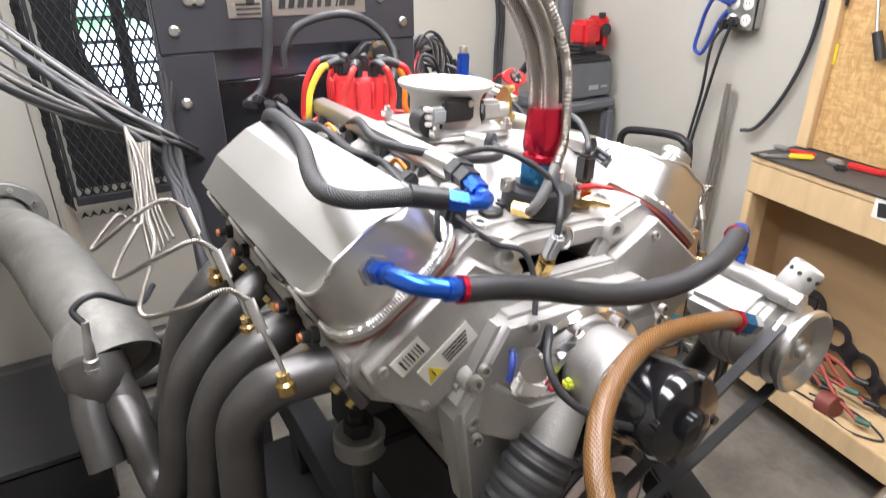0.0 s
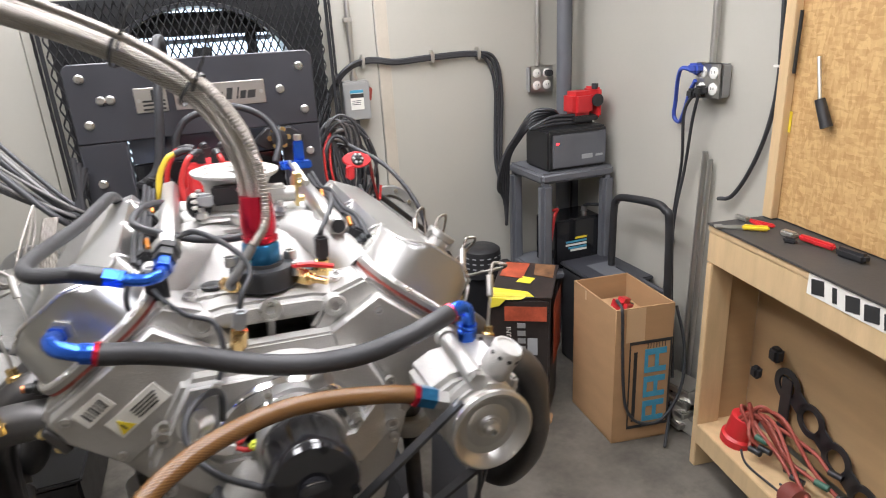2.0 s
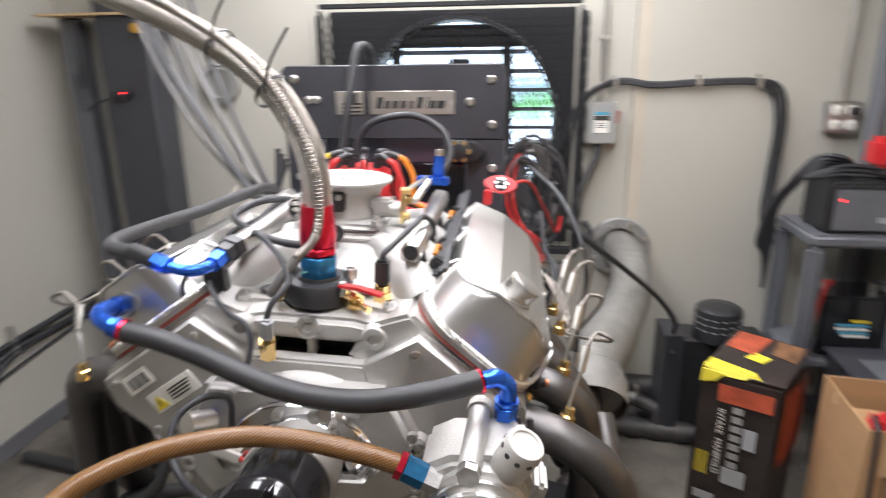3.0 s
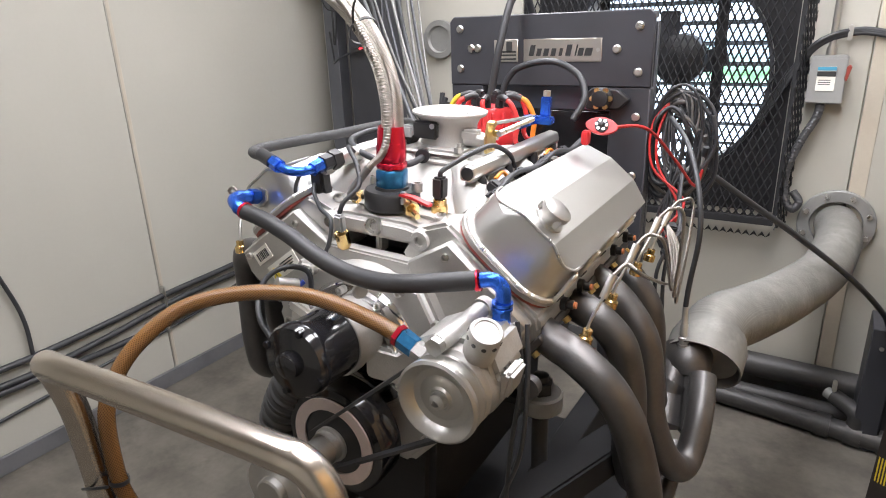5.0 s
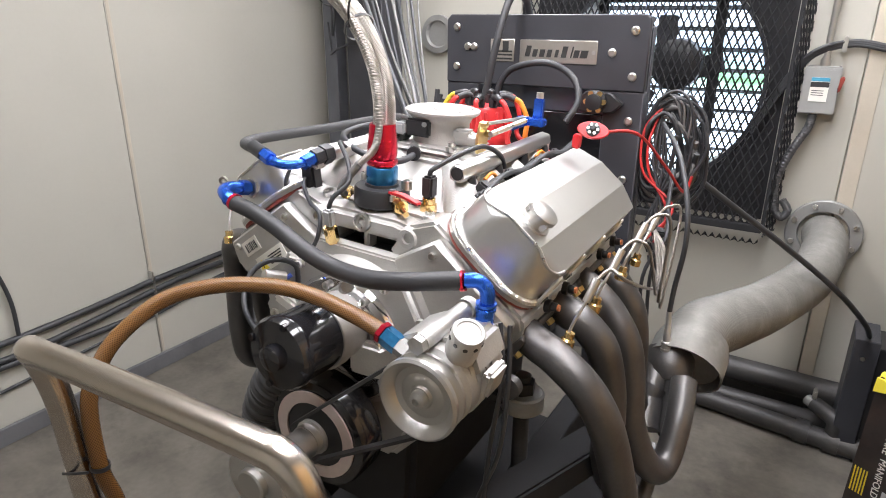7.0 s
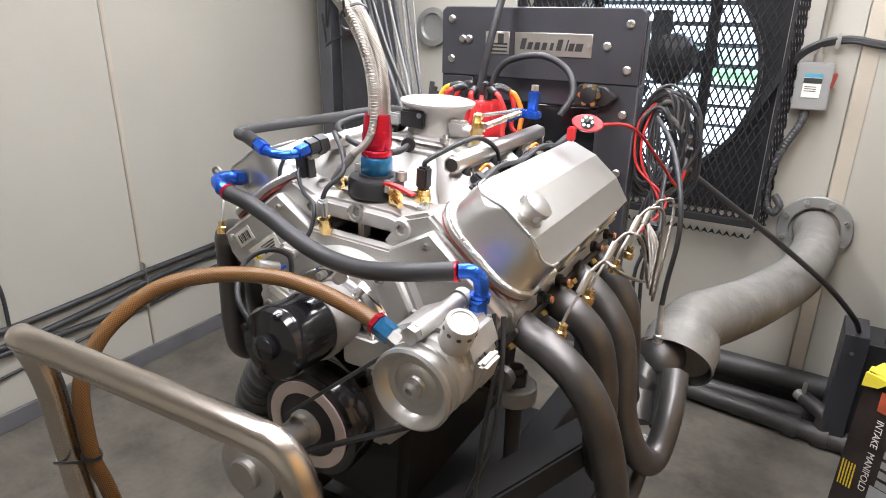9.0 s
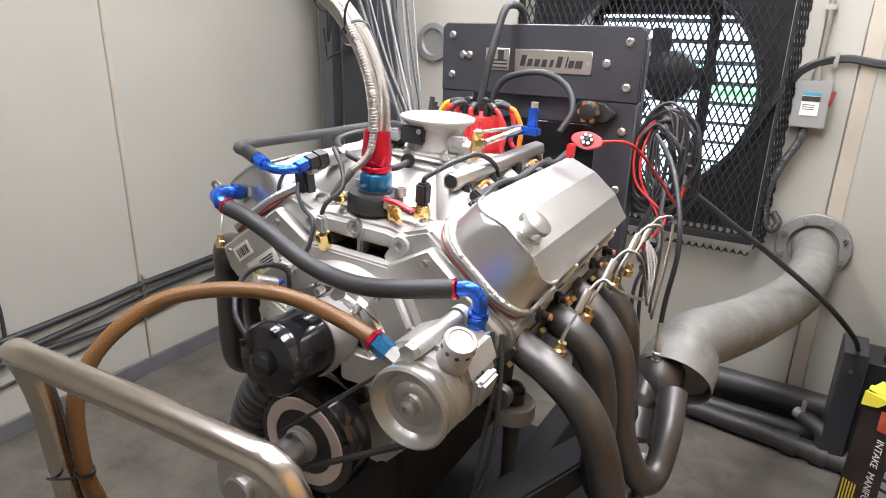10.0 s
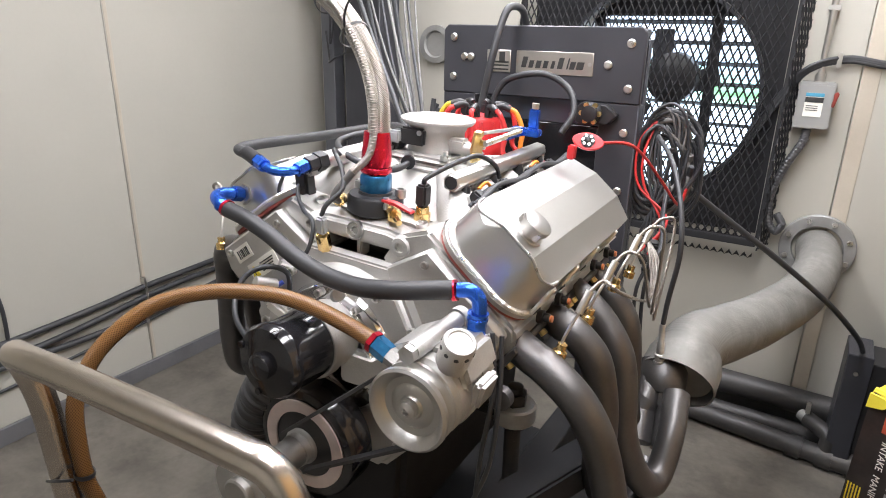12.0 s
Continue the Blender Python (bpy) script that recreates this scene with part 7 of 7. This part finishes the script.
for z, m_, w in ((0.475, YEL, 0.05), (0.462, TEALP, 0.09), (0.45, LABEL, 0.09), (0.438, TEALP, 0.08), (0.428, LABEL, 0.07)):
    part("label_band", bbox((1.19 + (0.09 - w) / 2, 1.2535, z), (w, 0.002, 0.008), 0.0004), m_, bt)
for x, m_ in ((1.13, RWIRE), (1.27, CABLE)):
    part("terminal", made(cyl, (x, 1.33, 0.55), (x, 1.33, 0.57), 0.012), BOLT, bt)
    part("lead", hose(((x, 1.33, 0.57), (x, 1.29, 0.585), (x + 0.05 if x > 1.2 else x - 0.03, 1.26, 0.57), (x + 0.07 if x > 1.2 else x - 0.05, 1.26, 0.46), (x + 0.05 if x > 1.2 else x - 0.07, 1.28, 0.38)), 0.006), m_, bt)

dl = thing("hand_truck", (1.22, 1.0, 0), "black steel hand truck folded behind the boxes", "hand truck")
part("handle", hose(((1.255, 1.12, 0.40), (1.258, 1.12, 0.60), (1.258, 1.105, 0.645), (1.255, 1.06, 0.665), (1.25, 0.90, 0.685), (1.248, 0.84, 0.675), (1.246, 0.815, 0.63), (1.245, 0.80, 0.30), (1.245, 0.80, 0.05)), 0.013, seg=14), BLK, dl)
part("frame", slab(1.258, 1.275, 0.81, 1.10, 0.05, 0.40), POWD, dl)
part("toe_plate", slab(1.16, 1.275, 0.82, 0.94, 0.0, 0.012), POWD, dl)
cs = thing("equipment_case", (1.25, 1.11, 0), "black painted metal case standing on the floor behind the boxes", "case")
part("body", bbox((1.225, 1.115, 0.19), (0.20, 0.27, 0.38), 0.008), BLK, cs)
part("lid", bbox((1.225, 1.115, 0.386), (0.21, 0.28, 0.014), 0.004), POWD, cs)
part("worn_patch", bbox((1.225, 1.10, 0.3945), (0.09, 0.13, 0.002), 0.0006), CARTG, cs, "worn grey rectangle on the lid")

sc = thing("metal_stack", (1.235, 0.66, 0), "stack of bare metal parts and trays behind the box", "metal parts")
for i, (z, w) in enumerate(((0.012, 0.11), (0.05, 0.10), (0.09, 0.105), (0.125, 0.09))):
    part("tray", bbox((1.24, 0.70, z + 0.012), (w, 0.12, 0.024), 0.005, rot=(0, 0, 4 * i)), EMT, sc)
bm = B()
loft(bm, [ring((1.235 + dx, 0.615, 0.075), (1, 0.5, 0), r, 36) for dx, r in ((-0.015, 0.07), (-0.015, 0.075), (0.015, 0.075), (0.015, 0.04), (-0.005, 0.035), (-0.015, 0.07))], caps=False)
part("wheel_rim", bm, EMT, sc)

# ---- workbench ----
WB = Matrix.Translation((1.128, 0.530, 0)) @ Matrix.Rotation(radians(-9.0), 4, "Z")
wb = thing("workbench", (1.2, 0.0, 0), "unpainted pine workbench with a strand-board back", "workbench")


def wp_(name, c, s, m_, label="", w=0.002):
    return part(name, bbox(c, s, w), m_, wb, label, xf=WB)


LB = 1.35
wp_("top", (0.09, -LB / 2, 0.724), (0.18, LB, 0.016), PINE)
wp_("mat", (0.088, -LB / 2, 0.7345), (0.184, LB + 0.006, 0.005), MAT_, "black rubber bench mat")
wp_("front_rail", (0.012, -LB / 2, 0.674), (0.020, LB - 0.004, 0.082), PINE)
wp_("end_rail", (0.095, -0.012, 0.674), (0.145, 0.02, 0.082), PINE)
wp_("end_leg", (0.035, -0.014, 0.315), (0.066, 0.024, 0.63), PINE)
wp_("side_board", (0.115, -0.010, 0.36), (0.095, 0.008, 0.54), PLY)
wp_("shelf", (0.085, -LB / 2, 0.135), (0.15, LB - 0.01, 0.016), PINE)
wp_("shelf_rail", (0.004, -LB / 2, 0.118), (0.014, LB - 0.06, 0.062), PINE)
wp_("back_board", (0.172, -LB / 2, 0.40), (0.010, LB - 0.01, 0.50), PLY, "strand-board back panel")
wp_("upper_board", (0.176, -LB / 2, 1.15), (0.012, LB, 0.82), OSB, "strand-board tool panel")
wp_("upper_post", (0.160, -0.02, 1.15), (0.02, 0.035, 0.82), PINE)
wp_("far_leg", (0.035, -LB + 0.02, 0.315), (0.066, 0.024, 0.63), PINE)
part("sticker", bbox((0.0005, -0.470, 0.708), (0.0012, 0.24, 0.046), 0.0003), LABEL, wb, "white maker's sticker with dark lettering shapes", xf=WB)
for i in range(5):
    part("sticker_bar", bbox((-0.0006, -0.378 - 0.044 * i, 0.708), (0.0008, 0.034 if i != 1 else 0.012, 0.032), 0.0002, rot=(-10, 0, 0)), INK, wb, xf=WB)


def bench_item(name, label, category, parts, group=""):
    t = thing(name, WB @ V(parts[0][1]), label, category, group)
    for pn, c, s, m_, rot in parts:
        part(pn, bbox(c, s, min(s) * 0.3, rot), m_, t, xf=WB)
    return t


bench_item("pliers", "red-handled pliers lying on the bench mat", "pliers", (("handle", (0.10, -0.075, 0.745), (0.009, 0.06, 0.009), REDP, (0, 0, 20)), ("handle", (0.085, -0.07, 0.745), (0.009, 0.06, 0.009), REDP, (0, 0, -8)), ("jaw", (0.085, -0.015, 0.745), (0.018, 0.04, 0.010), EMT, (0, 0, 10))))
bench_item("screwdriver", "orange-handled screwdriver on the bench mat", "screwdriver", (("handle", (0.06, -0.10, 0.746), (0.013, 0.06, 0.013), YEL, (0, 0, 55)), ("blade", (0.02, -0.07, 0.742), (0.005, 0.07, 0.005), EMT, (0, 0, 55))))
bench_item("spanner", "bright steel spanner on the bench mat", "spanner", (("shank", (0.045, -0.06, 0.740), (0.010, 0.11, 0.005), EMT, (0, 0, 70)), ("jaw", (0.0, -0.042, 0.740), (0.022, 0.02, 0.006), EMT, (0, 0, 70))), "spanners")
bench_item("ratchet", "red and black ratchet handle on the bench mat", "ratchet", (("handle", (0.11, -0.24, 0.748), (0.015, 0.09, 0.014), REDP, (0, 0, 8)), ("grip", (0.118, -0.33, 0.748), (0.024, 0.07, 0.022), BLK, (0, 0, 8)), ("head", (0.10, -0.165, 0.746), (0.02, 0.04, 0.014), EMT, (0, 0, 8))))
bench_item("small_socket", "small black socket on the bench mat", "socket", (("body", (0.075, -0.20, 0.744), (0.014, 0.03, 0.014), BLK, (0, 0, 30)),))
hs = thing("hanging_screwdriver", WB @ V((0.15, -0.16, 1.05)), "dark screwdriver hanging on the tool panel", "screwdriver", "hung tools")
part("handle", made(cyl, (0.155, -0.17, 0.99), (0.15, -0.145, 1.05), 0.013, 0.011), BLK, hs, xf=WB)
part("blade", made(cyl, (0.15, -0.145, 1.05), (0.16, -0.115, 1.14), 0.004), EMT, hs, xf=WB)
solo("hanging_hook", made(cyl, (0.158, -0.045, 1.10), (0.158, -0.048, 1.24), 0.004), BBOLT, WB @ V((0.158, -0.045, 1.10)), "thin dark rod hanging on the tool panel", "rod", "hung tools", xf=WB)
solo("yellow_tag", bbox((0.168, -0.03, 0.985), (0.002, 0.03, 0.05), 0.0005), YEL, WB @ V((0.168, -0.03, 0.985)), "faded yellow paper tag on the tool panel", "tag", xf=WB)

od = thing("old_distributor", WB @ V((0.06, -0.12, 0.145)), "used red distributor cap with old red plug leads on the shelf", "distributor cap")
bm = B()
lathe(bm, (0.06, -0.12, 0.145), (0.1, -0.15, 1), ((0.044, 0), (0.044, 0.02), (0.037, 0.026), (0.034, 0.085), (0.025, 0.09)), 24)
part("cap", bm, REDP, od, xf=WB)
rn2 = random.Random(3)
for i in range(11):
    a = rn2.uniform(0, 6.28)
    p = V((0.06 + 0.02 * math.cos(a), -0.12 + 0.02 * math.sin(a), 0.20))
    q = V((rn2.uniform(0.03, 0.14), rn2.uniform(-0.48, -0.16), rn2.uniform(0.155, 0.22)))
    part("lead", hose((p, p + V((0.01, -0.03, 0.05)), p.lerp(q, 0.4) + V((0, 0, rn2.uniform(0.02, 0.09))), p.lerp(q, 0.75) + V((rn2.uniform(-0.02, 0.02), 0, 0.02)), q), 0.005), mat("old_red_lead", (0.33, 0.07, 0.05), 0.5) if i == 0 else bpy.data.materials["old_red_lead"], od, xf=WB)
    part("boot", made(cyl, q, q + V((0.01, -0.03, 0.0)), 0.008, seg=12), BLK if i % 3 else mat("green_boot", (0.05, 0.13, 0.09), 0.5), od, xf=WB)
bk = thing("gasket_bracket", WB @ V((0.14, -0.22, 0.15)), "black cut-out metal bracket standing on the shelf", "bracket")
for i in range(4):
    bm = B()
    c = V((0.148, -0.17 - 0.09 * i, 0.33 - 0.05 * i))
    loft(bm, [ring(c + V((dx, 0, 0)), (1, 0, 0), r, 28) for dx, r in ((0, 0.045), (0, 0.028), (0.005, 0.028), (0.005, 0.045), (0, 0.045))], caps=False)
    part("lobe", bm, BLK, bk, xf=WB)
    if i < 3:
        part("link", bbox((0.1505, -0.215 - 0.09 * i, 0.305 - 0.05 * i), (0.005, 0.05, 0.055), 0.001, rot=(29, 0, 0)), BLK, bk, xf=WB)
part("arm", bbox((0.15, -0.17, 0.25), (0.005, 0.035, 0.20), 0.001), BLK, bk, xf=WB)
part("knob", bbox((0.14, -0.13, 0.40), (0.03, 0.035, 0.04), 0.008), BLK, bk, xf=WB)
part("boot", bbox((0.12, -0.09, 0.33), (0.025, 0.03, 0.035), 0.008), BLK, bk, xf=WB)
solo("loose_wire", hose([(x, y, z) for x, y, z in ((0.05, -0.15, 0.147), (0.02, -0.22, 0.148), (0.03, -0.34, 0.147), (0.01, -0.44, 0.147), (0.06, -0.5, 0.147), (0.09, -0.4, 0.147), (0.05, -0.3, 0.147))], 0.003), CABLE, WB @ V((0.04, -0.3, 0.147)), "thin black wire loop on the shelf", "wire", xf=WB)
solo("round_coil", made(cyl, (0.03, -0.35, 0.165), (0.03, -0.39, 0.17), 0.03), mat("rusty_red_part", (0.20, 0.05, 0.04), 0.5), WB @ V((0.03, -0.36, 0.145)), "dull red cylindrical part on the shelf", "spare part", xf=WB)
